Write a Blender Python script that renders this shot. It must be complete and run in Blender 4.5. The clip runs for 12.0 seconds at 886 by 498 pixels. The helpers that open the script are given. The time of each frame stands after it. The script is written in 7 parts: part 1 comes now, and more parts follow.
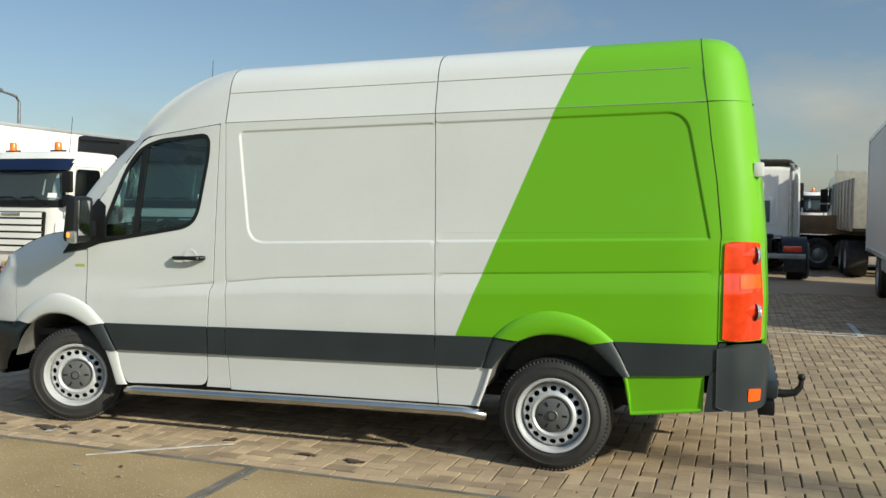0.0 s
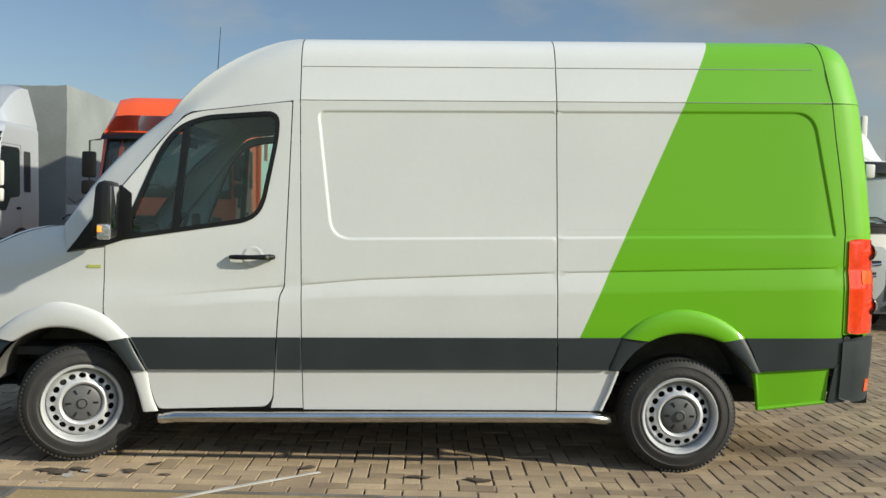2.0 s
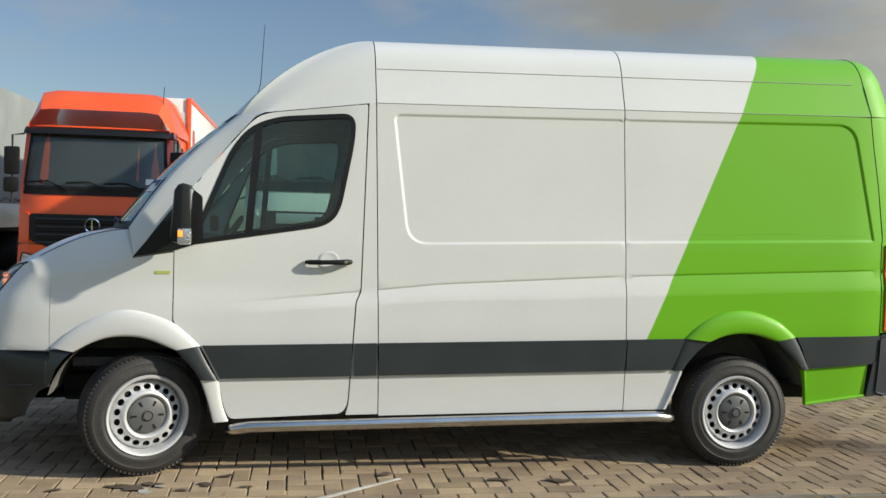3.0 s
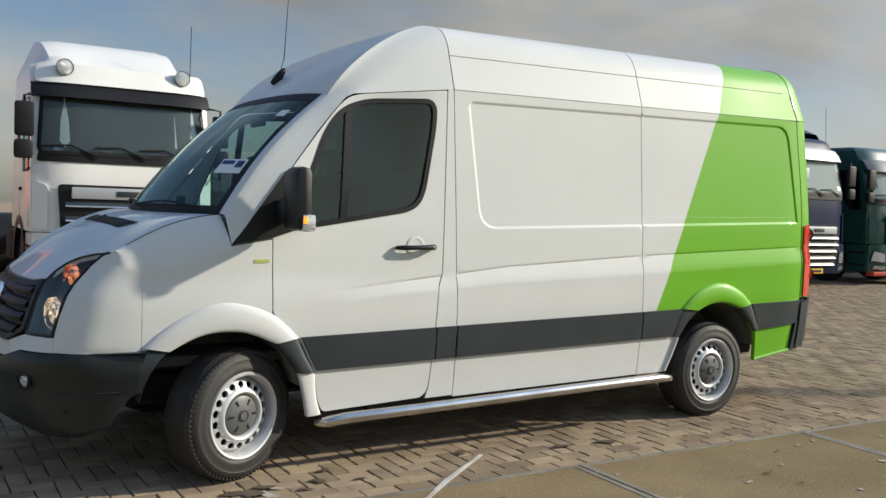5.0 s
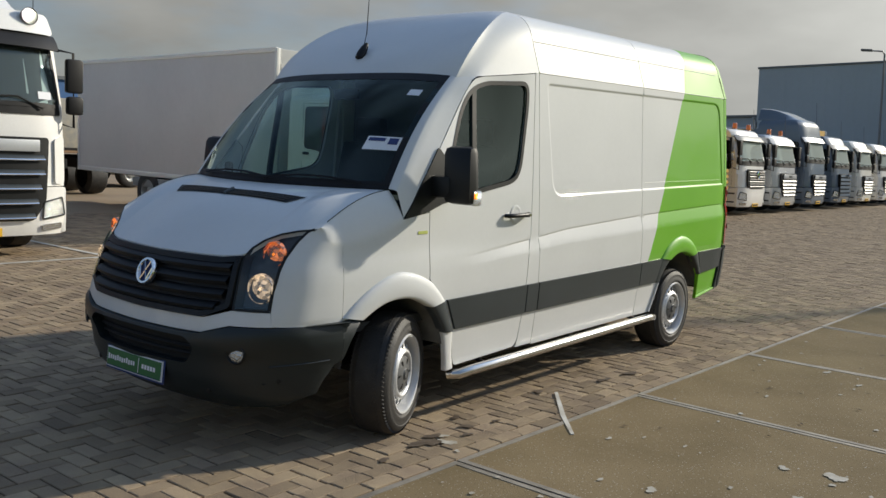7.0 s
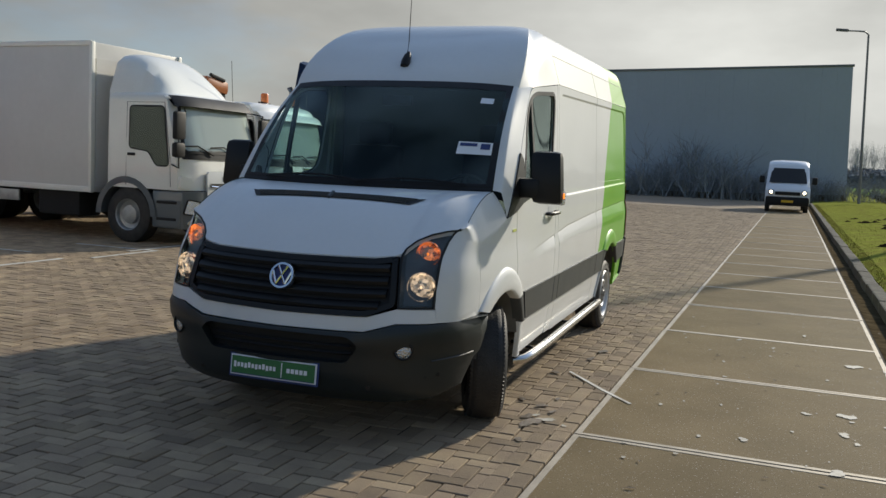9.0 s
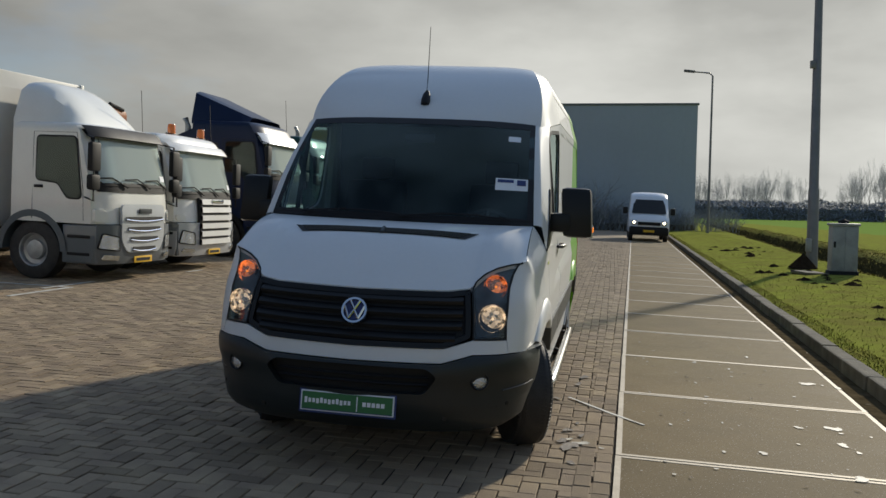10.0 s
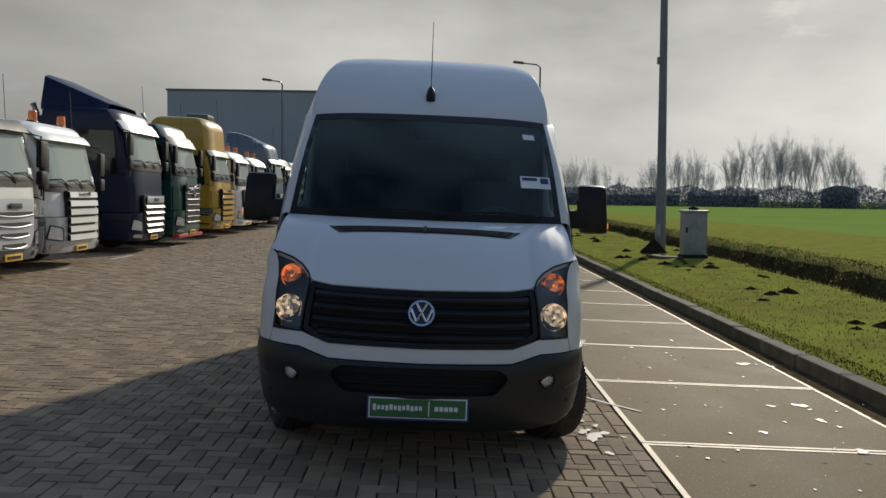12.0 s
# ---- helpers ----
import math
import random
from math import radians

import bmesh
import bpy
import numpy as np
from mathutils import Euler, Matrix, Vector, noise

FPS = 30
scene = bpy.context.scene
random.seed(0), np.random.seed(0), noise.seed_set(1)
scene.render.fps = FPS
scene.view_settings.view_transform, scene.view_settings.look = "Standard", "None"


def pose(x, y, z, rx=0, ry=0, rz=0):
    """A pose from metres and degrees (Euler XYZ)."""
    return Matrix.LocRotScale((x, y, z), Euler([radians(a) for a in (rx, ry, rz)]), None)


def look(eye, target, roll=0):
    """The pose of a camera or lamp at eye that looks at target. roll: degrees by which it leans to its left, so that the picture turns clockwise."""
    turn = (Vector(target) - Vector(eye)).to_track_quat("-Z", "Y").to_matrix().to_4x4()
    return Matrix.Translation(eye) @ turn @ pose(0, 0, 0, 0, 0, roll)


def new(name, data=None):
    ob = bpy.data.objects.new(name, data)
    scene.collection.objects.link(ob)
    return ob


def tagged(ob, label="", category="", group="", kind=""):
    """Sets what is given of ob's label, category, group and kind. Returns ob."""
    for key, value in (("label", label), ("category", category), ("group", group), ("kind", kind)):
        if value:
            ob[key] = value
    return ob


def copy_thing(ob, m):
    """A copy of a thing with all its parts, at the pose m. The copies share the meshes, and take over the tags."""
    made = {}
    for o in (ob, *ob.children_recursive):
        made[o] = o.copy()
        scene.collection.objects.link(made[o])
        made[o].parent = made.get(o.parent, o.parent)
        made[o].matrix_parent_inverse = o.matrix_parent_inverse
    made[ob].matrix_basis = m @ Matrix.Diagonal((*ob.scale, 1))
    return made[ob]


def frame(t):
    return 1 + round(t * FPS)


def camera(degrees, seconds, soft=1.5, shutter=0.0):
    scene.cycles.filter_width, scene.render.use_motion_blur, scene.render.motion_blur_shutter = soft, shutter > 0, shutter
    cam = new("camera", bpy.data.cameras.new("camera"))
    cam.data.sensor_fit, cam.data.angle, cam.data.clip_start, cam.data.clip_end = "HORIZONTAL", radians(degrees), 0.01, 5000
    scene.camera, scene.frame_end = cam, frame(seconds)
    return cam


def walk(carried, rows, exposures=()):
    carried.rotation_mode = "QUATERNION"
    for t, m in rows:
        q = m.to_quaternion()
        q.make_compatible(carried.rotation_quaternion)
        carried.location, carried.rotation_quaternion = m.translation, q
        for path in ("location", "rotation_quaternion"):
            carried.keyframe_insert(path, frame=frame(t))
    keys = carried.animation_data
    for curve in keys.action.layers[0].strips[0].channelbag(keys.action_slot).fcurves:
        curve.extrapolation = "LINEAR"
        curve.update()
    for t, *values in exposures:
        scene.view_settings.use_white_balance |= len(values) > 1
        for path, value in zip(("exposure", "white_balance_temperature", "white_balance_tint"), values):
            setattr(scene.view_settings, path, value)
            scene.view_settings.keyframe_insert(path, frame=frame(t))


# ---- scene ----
cam = camera(52.8, 12.0)
METRES, EYE, TILT, LEAN, TURN = 14.03, 1.625, 0.0, 0.0, 18.3
EX, EY = 4.742, -6.40  # the first eye; x runs from the van's front axle to its tail, y to its right
ROWS = [
    (0.0, 0.0, 0.0, 0.0, 0.03, -2.46, -0.71),
    (0.5, -0.0456, 0.0101, -0.0018, -4.29, -2.17, -0.91),
    (1.0, -0.0917, 0.0289, -0.0043, -9.21, -2.04, -1.07),
    (1.5, -0.1369, 0.0437, -0.0053, -13.85, -2.0, -1.27),
    (2.0, -0.1777, 0.0634, -0.0069, -19.34, -1.96, -1.44),
    (2.5, -0.2195, 0.0783, -0.007, -23.86, -1.86, -1.56),
    (3.0, -0.2578, 0.0957, -0.0064, -27.36, -1.86, -1.65),
    (5.0, -0.4083, 0.202, -0.0063, -50.18, -2.97, -2.08),
    (5.5, -0.4425, 0.2339, -0.007, -56.72, -2.98, -2.39),
    (6.0, -0.4756, 0.2666, -0.0042, -62.69, -4.72, -2.59),
    (6.5, -0.5078, 0.2979, 0.0019, -66.48, -6.15, -2.57),
    (7.0, -0.5336, 0.3342, 0.0027, -69.22, -6.23, -2.66),
    (9.0, -0.5948, 0.4911, -0.0028, -88.04, -5.42, -2.63),
    (9.5, -0.5995, 0.5358, -0.0043, -93.64, -3.52, -2.75),
    (10.0, -0.6035, 0.5768, -0.0046, -97.45, -3.01, -2.66),
    (10.5, -0.6004, 0.6097, -0.0064, -100.34, -2.96, -2.59),
    (11.0, -0.5954, 0.6391, -0.0047, -103.83, -2.91, -2.51),
    (11.5, -0.5891, 0.662, -0.0036, -106.56, -3.03, -2.44),
    (12.0, -0.5781, 0.6712, -0.0034, -109.17, -3.34, -2.3),
]
EXPOSURES = [(0.0, 0.15, 6900, 0), (3.0, 0.20, 6900, 4), (5.0, 0.18, 6900, 6), (5.5, 0.14, 6900, 6), (7.0, -0.04, 6900, 6), (9.0, -0.06, 6900, 6), (10.0, -0.24, 6950, 6), (10.7, -0.32, 7000, 7), (12.0, -0.38, 7000, 7)]
walk(cam, [(t, pose(EX, EY, EYE, TILT, LEAN, TURN) @ pose(METRES * x, METRES * y, METRES * z, 90 + pitch, roll, yaw)) for t, x, y, z, yaw, pitch, roll in ROWS], EXPOSURES)

# ---------------------------------------------------------------- light
SUN_AZ, SUN_EL = -22.0, 25.0  # degrees from +x, and above the horizon
sun_dir = Vector((math.cos(radians(SUN_AZ)) * math.cos(radians(SUN_EL)), math.sin(radians(SUN_AZ)) * math.cos(radians(SUN_EL)), math.sin(radians(SUN_EL))))
sun = new("sun", bpy.data.lights.new("sun", "SUN"))
sun.data.energy, sun.data.angle, sun.data.color = 5.0, radians(1.6), (1.0, 0.93, 0.83)
sun.matrix_world = look(sun_dir * 200, (0, 0, 0))

world = bpy.data.worlds.new("sky")
scene.world = world
world.use_nodes = True
wn, wl = world.node_tree.nodes, world.node_tree.links
wn.clear()
wout, wbg, wsky = wn.new("ShaderNodeOutputWorld"), wn.new("ShaderNodeBackground"), wn.new("ShaderNodeTexSky")
wsky.sky_type, wsky.sun_disc, wsky.sun_elevation, wsky.sun_rotation = "NISHITA", False, radians(SUN_EL), radians(90 - SUN_AZ)
wsky.air_density, wsky.dust_density, wsky.ozone_density = 1.0, 1.0, 3.0
wco, wmap = wn.new("ShaderNodeTexCoord"), wn.new("ShaderNodeMapping")
wmap.inputs["Scale"].default_value = (1.0, 1.0, 2.6)
wmap.inputs["Location"].default_value = (0.35, 0.1, 0.0)
wnoise, wnoise2 = wn.new("ShaderNodeTexNoise"), wn.new("ShaderNodeTexNoise")
wnoise.inputs["Scale"].default_value, wnoise.inputs["Detail"].default_value, wnoise.inputs["Roughness"].default_value = 2.6, 7.0, 0.55
wnoise2.inputs["Scale"].default_value, wnoise2.inputs["Detail"].default_value = 2.0, 6.0
wdot = wn.new("ShaderNodeVectorMath")
wdot.operation = "DOT_PRODUCT"
wdot.inputs[1].default_value = sun_dir
wsum = wn.new("ShaderNodeMath")  # more cloud towards the sun's side
wsum.operation = "MULTIPLY_ADD"
wsum.inputs[1].default_value = 0.25
wadd = wn.new("ShaderNodeMath")
wadd.operation = "ADD"
wramp = wn.new("ShaderNodeValToRGB")
wramp.color_ramp.elements[0].position, wramp.color_ramp.elements[1].position = 0.40, 0.63
wlift, wpow, wglow = (wn.new("ShaderNodeMath") for _ in range(3))  # cloud glows towards the sun
wlift.operation, wlift.inputs[1].default_value = "MAXIMUM", 0.0
wpow.operation, wpow.inputs[1].default_value = "POWER", 4.0
wglow.operation, wglow.inputs[1].default_value, wglow.inputs[2].default_value = "MULTIPLY_ADD", 5.4, 3.75
wcloud = wn.new("ShaderNodeMix")
wcloud.data_type = "RGBA"
wtint = wn.new("ShaderNodeCombineColor")
wl.new(wco.outputs["Generated"], wmap.inputs["Vector"])
wl.new(wmap.outputs["Vector"], wnoise.inputs["Vector"])
wl.new(wmap.outputs["Vector"], wnoise2.inputs["Vector"])
wl.new(wco.outputs["Generated"], wdot.inputs[0])
wl.new(wdot.outputs["Value"], wsum.inputs[0])
wl.new(wnoise.outputs["Fac"], wsum.inputs[2])
wl.new(wsum.outputs[0], wramp.inputs["Fac"])
wl.new(wdot.outputs["Value"], wlift.inputs[0])
wl.new(wlift.outputs[0], wpow.inputs[0])
wl.new(wpow.outputs[0], wglow.inputs[0])
wmul = wn.new("ShaderNodeMath")
wmul.operation = "MULTIPLY"
wshade = wn.new("ShaderNodeMapRange")
wshade.inputs["From Min"].default_value, wshade.inputs["From Max"].default_value = 0.35, 0.65
wshade.inputs["To Min"].default_value, wshade.inputs["To Max"].default_value = 0.62, 1.2
wl.new(wnoise2.outputs["Fac"], wshade.inputs["Value"])
wl.new(wglow.outputs[0], wmul.inputs[0])
wl.new(wshade.outputs["Result"], wmul.inputs[1])
wsep, wblue = wn.new("ShaderNodeSeparateXYZ"), {}
wl.new(wco.outputs["Generated"], wsep.inputs[0])
for channel, k, k2 in (("Red", 0.97, 0.80), ("Green", 0.985, 1.18), ("Blue", 1.0, 1.98)):  # thinner and bluer overhead
    wblue[channel] = wn.new("ShaderNodeMapRange")
    wblue[channel].inputs["From Min"].default_value, wblue[channel].inputs["From Max"].default_value = 0.22, 0.6
    wblue[channel].inputs["To Min"].default_value, wblue[channel].inputs["To Max"].default_value = k, k2
    wl.new(wsep.outputs["Z"], wblue[channel].inputs["Value"])

    m = wn.new("ShaderNodeMath")
    m.operation = "MULTIPLY"
    wl.new(wblue[channel].outputs["Result"], m.inputs[1])
    wl.new(wmul.outputs[0], m.inputs[0])
    wl.new(m.outputs[0], wtint.inputs[channel])
whigh, wcover = wn.new("ShaderNodeMapRange"), wn.new("ShaderNodeMath")
whigh.interpolation_type = "SMOOTHSTEP"  # broken cloud low down, clear overhead
whigh.inputs["From Min"].default_value, whigh.inputs["From Max"].default_value = 0.20, 0.52
whigh.inputs["To Min"].default_value, whigh.inputs["To Max"].default_value = 1.0, 0.75
wcover.operation = "MULTIPLY"
wl.new(wsep.outputs["Z"], whigh.inputs["Value"])
wl.new(wramp.outputs["Color"], wcover.inputs[0])
wl.new(whigh.outputs["Result"], wcover.inputs[1])
wl.new(wcover.outputs[0], wcloud.inputs["Factor"])
wclear = wn.new("ShaderNodeMix")  # hazier, duller blue
wclear.data_type, wclear.blend_type = "RGBA", "MULTIPLY"
wclear.inputs["Factor"].default_value, wclear.inputs["B"].default_value = 1.0, (0.92, 0.87, 0.92, 1)
wl.new(wsky.outputs["Color"], wclear.inputs["A"])
wl.new(wclear.outputs["Result"], wcloud.inputs["A"])
wl.new(wtint.outputs["Color"], wcloud.inputs["B"])
wl.new(wcloud.outputs["Result"], wbg.inputs["Color"])
wbg.inputs["Strength"].default_value = 0.106
wl.new(wbg.outputs["Background"], wout.inputs["Surface"])


# ---------------------------------------------------------------- materials
def material(name, color, rough=0.5, metal=0.0, vary=0.12, scale=8.0, fine=90.0, bump=0.0, bump_scale=60.0, coat=0.0, spec=0.5, second=None, mix=0.5):
    """A painted, plastic, metal or mineral surface: colour varied at two scales, roughness varied, fine relief."""
    mt = bpy.data.materials.new(name)
    mt.use_nodes = True
    n, l = mt.node_tree.nodes, mt.node_tree.links
    b = n["Principled BSDF"]
    co = n.new("ShaderNodeTexCoord")
    big, small = n.new("ShaderNodeTexNoise"), n.new("ShaderNodeTexNoise")
    big.inputs["Scale"].default_value, big.inputs["Detail"].default_value = scale, 5.0
    small.inputs["Scale"].default_value, small.inputs["Detail"].default_value = fine, 3.0
    l.new(co.outputs["Object"], big.inputs["Vector"])
    l.new(co.outputs["Object"], small.inputs["Vector"])
    two = n.new("ShaderNodeMix")
    two.data_type = "RGBA"
    s = second or [c * (1 - vary) for c in color]
    e = color if second else [min(1.0, c * (1 + vary)) for c in color]
    two.inputs["A"].default_value, two.inputs["B"].default_value = (*s, 1), (*e, 1)
    ramp = n.new("ShaderNodeValToRGB")
    ramp.color_ramp.elements[0].position, ramp.color_ramp.elements[1].position = mix - 0.18, mix + 0.18
    l.new(big.outputs["Fac"], ramp.inputs["Fac"])
    l.new(ramp.outputs["Color"], two.inputs["Factor"])
    grain = n.new("ShaderNodeMix")
    grain.data_type, grain.blend_type = "RGBA", "MULTIPLY"
    gr = n.new("ShaderNodeMapRange")
    gr.inputs["To Min"].default_value, gr.inputs["To Max"].default_value = 1 - vary, 1 + vary
    l.new(small.outputs["Fac"], gr.inputs["Value"])
    gc = n.new("ShaderNodeCombineColor")
    for ch in ("Red", "Green", "Blue"):
        l.new(gr.outputs["Result"], gc.inputs[ch])
    grain.inputs["Factor"].default_value = 1.0
    l.new(two.outputs["Result"], grain.inputs["A"])
    l.new(gc.outputs["Color"], grain.inputs["B"])
    l.new(grain.outputs["Result"], b.inputs["Base Color"])
    rr = n.new("ShaderNodeMapRange")
    rr.inputs["To Min"].default_value, rr.inputs["To Max"].default_value = max(0.02, rough * 0.8), min(1, rough * 1.2)
    l.new(big.outputs["Fac"], rr.inputs["Value"])
    l.new(rr.outputs["Result"], b.inputs["Roughness"])
    b.inputs["Metallic"].default_value = metal
    b.inputs["Specular IOR Level"].default_value = spec
    b.inputs["Coat Weight"].default_value = coat
    b.inputs["Coat Roughness"].default_value = 0.04
    if bump:
        bn, bt = n.new("ShaderNodeBump"), n.new("ShaderNodeTexNoise")
        bt.inputs["Scale"].default_value, bt.inputs["Detail"].default_value = bump_scale, 4.0
        l.new(co.outputs["Object"], bt.inputs["Vector"])
        l.new(bt.outputs["Fac"], bn.inputs["Height"])
        bn.inputs["Strength"].default_value, bn.inputs["Distance"].default_value = bump, 0.02
        l.new(bn.outputs["Normal"], b.inputs["Normal"])
    return mt


def glass(name, tint, rough=0.0, ior=1.7, dust=0.0):
    """A pane: sees through with a tint, and mirrors more the flatter the view."""
    mt = bpy.data.materials.new(name)
    mt.use_nodes = True
    n, l = mt.node_tree.nodes, mt.node_tree.links
    n.clear()
    out, mixer, clear, gloss, flat, rise, fr = (n.new("ShaderNode" + k) for k in ("OutputMaterial", "MixShader", "BsdfTransparent", "BsdfGlossy", "LayerWeight", "Math", "Math"))
    clear.inputs["Color"].default_value = (*tint, 1)
    gloss.inputs["Roughness"].default_value = rough
    gloss.inputs["Color"].default_value = (0.80, 0.95, 0.90, 1)
    f0 = ((ior - 1) / (ior + 1)) ** 2
    flat.inputs["Blend"].default_value = 0.5
    rise.operation, rise.inputs[1].default_value = "POWER", 5.0
    fr.operation, fr.inputs[1].default_value, fr.inputs[2].default_value = "MULTIPLY_ADD", 1 - f0, f0
    l.new(flat.outputs["Facing"], rise.inputs[0])
    l.new(rise.outputs[0], fr.inputs[0])
    l.new(fr.outputs[0], mixer.inputs[0])
    l.new(clear.outputs[0], mixer.inputs[1])
    l.new(gloss.outputs[0], mixer.inputs[2])
    if dust:
        film, over = n.new("ShaderNodeBsdfDiffuse"), n.new("ShaderNodeMixShader")
        film.inputs["Color"].default_value = (0.60, 0.66, 0.62, 1)
        over.inputs[0].default_value = dust
        l.new(mixer.outputs[0], over.inputs[1])
        l.new(film.outputs[0], over.inputs[2])
        mixer = over
    l.new(mixer.outputs[0], out.inputs["Surface"])
    return mt


def lit(name, color, strength):
    mt = material(name, color, 0.2)
    b = mt.node_tree.nodes["Principled BSDF"]
    b.inputs["Emission Color"].default_value, b.inputs["Emission Strength"].default_value = (*color, 1), strength
    return mt


def livery(name):
    """White van paint with the green film whose edge slants over the flank."""
    mt = material(name, (0.64, 0.65, 0.645), 0.5, vary=0.025, scale=1.5, fine=30, coat=0.45, spec=0.25)
    n, l = mt.node_tree.nodes, mt.node_tree.links
    b = n["Principled BSDF"]
    src = b.inputs["Base Color"].links[0].from_socket
    geo, sep = n.new("ShaderNodeNewGeometry"), n.new("ShaderNodeSeparateXYZ")
    l.new(geo.outputs["Position"], sep.inputs[0])
    a = n.new("ShaderNodeMath")
    a.operation = "MULTIPLY_ADD"
    a.inputs[1].default_value, a.inputs[2].default_value = -0.4247, -2.687
    l.new(sep.outputs["Z"], a.inputs[0])
    d = n.new("ShaderNodeMath")
    l.new(sep.outputs["X"], d.inputs[0])
    l.new(a.outputs[0], d.inputs[1])
    g = n.new("ShaderNodeMath")
    g.operation = "GREATER_THAN"
    g.inputs[1].default_value = 0.0
    l.new(d.outputs[0], g.inputs[0])
    low, aft, either, both = (n.new("ShaderNodeMath") for _ in range(4))
    low.operation, low.inputs[1].default_value = "GREATER_THAN", 0.745
    aft.operation, aft.inputs[1].default_value = "GREATER_THAN", 3.6
    either.operation, both.operation = "MAXIMUM", "MULTIPLY"
    l.new(sep.outputs["Z"], low.inputs[0])
    l.new(sep.outputs["X"], aft.inputs[0])
    l.new(low.outputs[0], either.inputs[0])
    l.new(aft.outputs[0], either.inputs[1])
    l.new(either.outputs[0], both.inputs[0])
    l.new(g.outputs[0], both.inputs[1])
    mx = n.new("ShaderNodeMix")
    mx.data_type = "RGBA"
    l.new(both.outputs[0], mx.inputs["Factor"])
    l.new(src, mx.inputs["A"])
    mx.inputs["B"].default_value = (0.145, 0.43, 0.012, 1)
    l.new(mx.outputs["Result"], b.inputs["Base Color"])
    return mt


VAN_PAINT = livery("van_paint")
WHITE = material("white_paint", (0.69, 0.70, 0.695), 0.32, vary=0.03, scale=1.5, coat=0.5)
TRIM = material("grey_plastic_trim", (0.026, 0.034, 0.039), 0.42, spec=0.5, vary=0.12, scale=3, fine=300, bump=0.04, bump_scale=500)
# the trim's plastic again, darkened in colour for the nose's shaded side
SHADED_BUMPER = material("shaded_bumper_plastic", (0.015, 0.021, 0.023), 0.42, spec=0.42, vary=0.15, scale=3, fine=300, bump=0.04, bump_scale=500)
BLACK = material("black_plastic", (0.008, 0.008, 0.009), 0.55, vary=0.2, scale=6, spec=0.3)
SATIN = material("satin_black", (0.010, 0.011, 0.012), 0.45, vary=0.15, scale=6, spec=0.3)
RUBBER = material("tyre_rubber", (0.018, 0.018, 0.018), 0.65, vary=0.2, scale=9, bump=0.15, bump_scale=80, second=(0.030, 0.028, 0.026))
SILVER = material("silver_wheel_paint", (0.56, 0.57, 0.58), 0.42, metal=0.35, vary=0.06, scale=9)
HUBCAP = material("grey_hub_cap", (0.085, 0.088, 0.09), 0.45, vary=0.12)
STEEL = material("brushed_steel", (0.62, 0.61, 0.59), 0.22, metal=1.0, vary=0.08, scale=5, fine=200)
CHROME = material("chrome", (0.8, 0.8, 0.8), 0.08, metal=1.0, vary=0.02)
LINER = material("wheel_arch_liner", (0.13, 0.128, 0.12), 0.85, vary=0.2)
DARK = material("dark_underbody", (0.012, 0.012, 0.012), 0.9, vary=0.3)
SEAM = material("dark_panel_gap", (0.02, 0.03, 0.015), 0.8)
# grey that draws the shading of the roof creases
CREASE_SHADE = material("grey_crease_shade", (0.33, 0.34, 0.31), 0.6)
BULKHEAD = material("grey_bulkhead", (0.07, 0.074, 0.076), 0.7, vary=0.1)
INTERIOR = material("dark_grey_interior", (0.028, 0.030, 0.032), 0.8, vary=0.2)
CLOTH = material("seat_cloth", (0.018, 0.019, 0.021), 0.95, vary=0.25, fine=200)
RED_LENS = material("red_lamp_lens", (0.72, 0.045, 0.012), 0.12, vary=0.1, scale=20, coat=1.0)
ORANGE_LENS = material("orange_lamp_lens", (0.85, 0.11, 0.008), 0.15, vary=0.1, coat=1.0)
CLEAR_LENS = material("clear_reflector", (0.62, 0.63, 0.62), 0.12, metal=0.85, vary=0.1, bump=0.6, bump_scale=90)


def lamp_face(name, base, glow, strength):
    """A faceted lamp reflector that glows in its facets."""
    mt = material(name, base, 0.12, metal=0.9, vary=0.15, scale=40, bump=0.8, bump_scale=70)
    n, l = mt.node_tree.nodes, mt.node_tree.links
    b = n["Principled BSDF"]
    co, vo, mr = n.new("ShaderNodeTexCoord"), n.new("ShaderNodeTexVoronoi"), n.new("ShaderNodeMapRange")
    vo.inputs["Scale"].default_value = 45.0
    mr.inputs["From Min"].default_value, mr.inputs["From Max"].default_value = 0.35, 0.9
    mr.inputs["To Min"].default_value, mr.inputs["To Max"].default_value = 0.0, strength
    l.new(co.outputs["Object"], vo.inputs["Vector"])
    sep = n.new("ShaderNodeSeparateColor")
    l.new(vo.outputs["Color"], sep.inputs[0])
    l.new(sep.outputs[0], mr.inputs["Value"])
    b.inputs["Emission Color"].default_value = (*glow, 1)
    l.new(mr.outputs["Result"], b.inputs["Emission Strength"])
    return mt


LAMP_LIT = lamp_face("lit_main_lamp", (0.75, 0.70, 0.62), (1.0, 0.74, 0.52), 0.75)
AMBER_GLOW = lamp_face("lit_amber_reflector", (0.75, 0.45, 0.33), (1.0, 0.26, 0.07), 0.7)
AMBER_LIT = lit("lit_amber_lamp", (1.0, 0.26, 0.03), 1.3)
WARM_LIT = lit("lit_warm_lamp", (1.0, 0.70, 0.45), 1.5)
WINDSCREEN = glass("windscreen_glass", (0.62, 0.76, 0.78), ior=1.52)
TINTED = glass("side_glass", (0.52, 0.70, 0.66), 0.05, ior=1.8)
LAMP_GLASS = glass("headlamp_glass", (0.8, 0.8, 0.8))
PAPER = material("white_paper", (0.75, 0.77, 0.8), 0.8, vary=0.03)
INK = material("navy_ink", (0.03, 0.05, 0.16), 0.8)
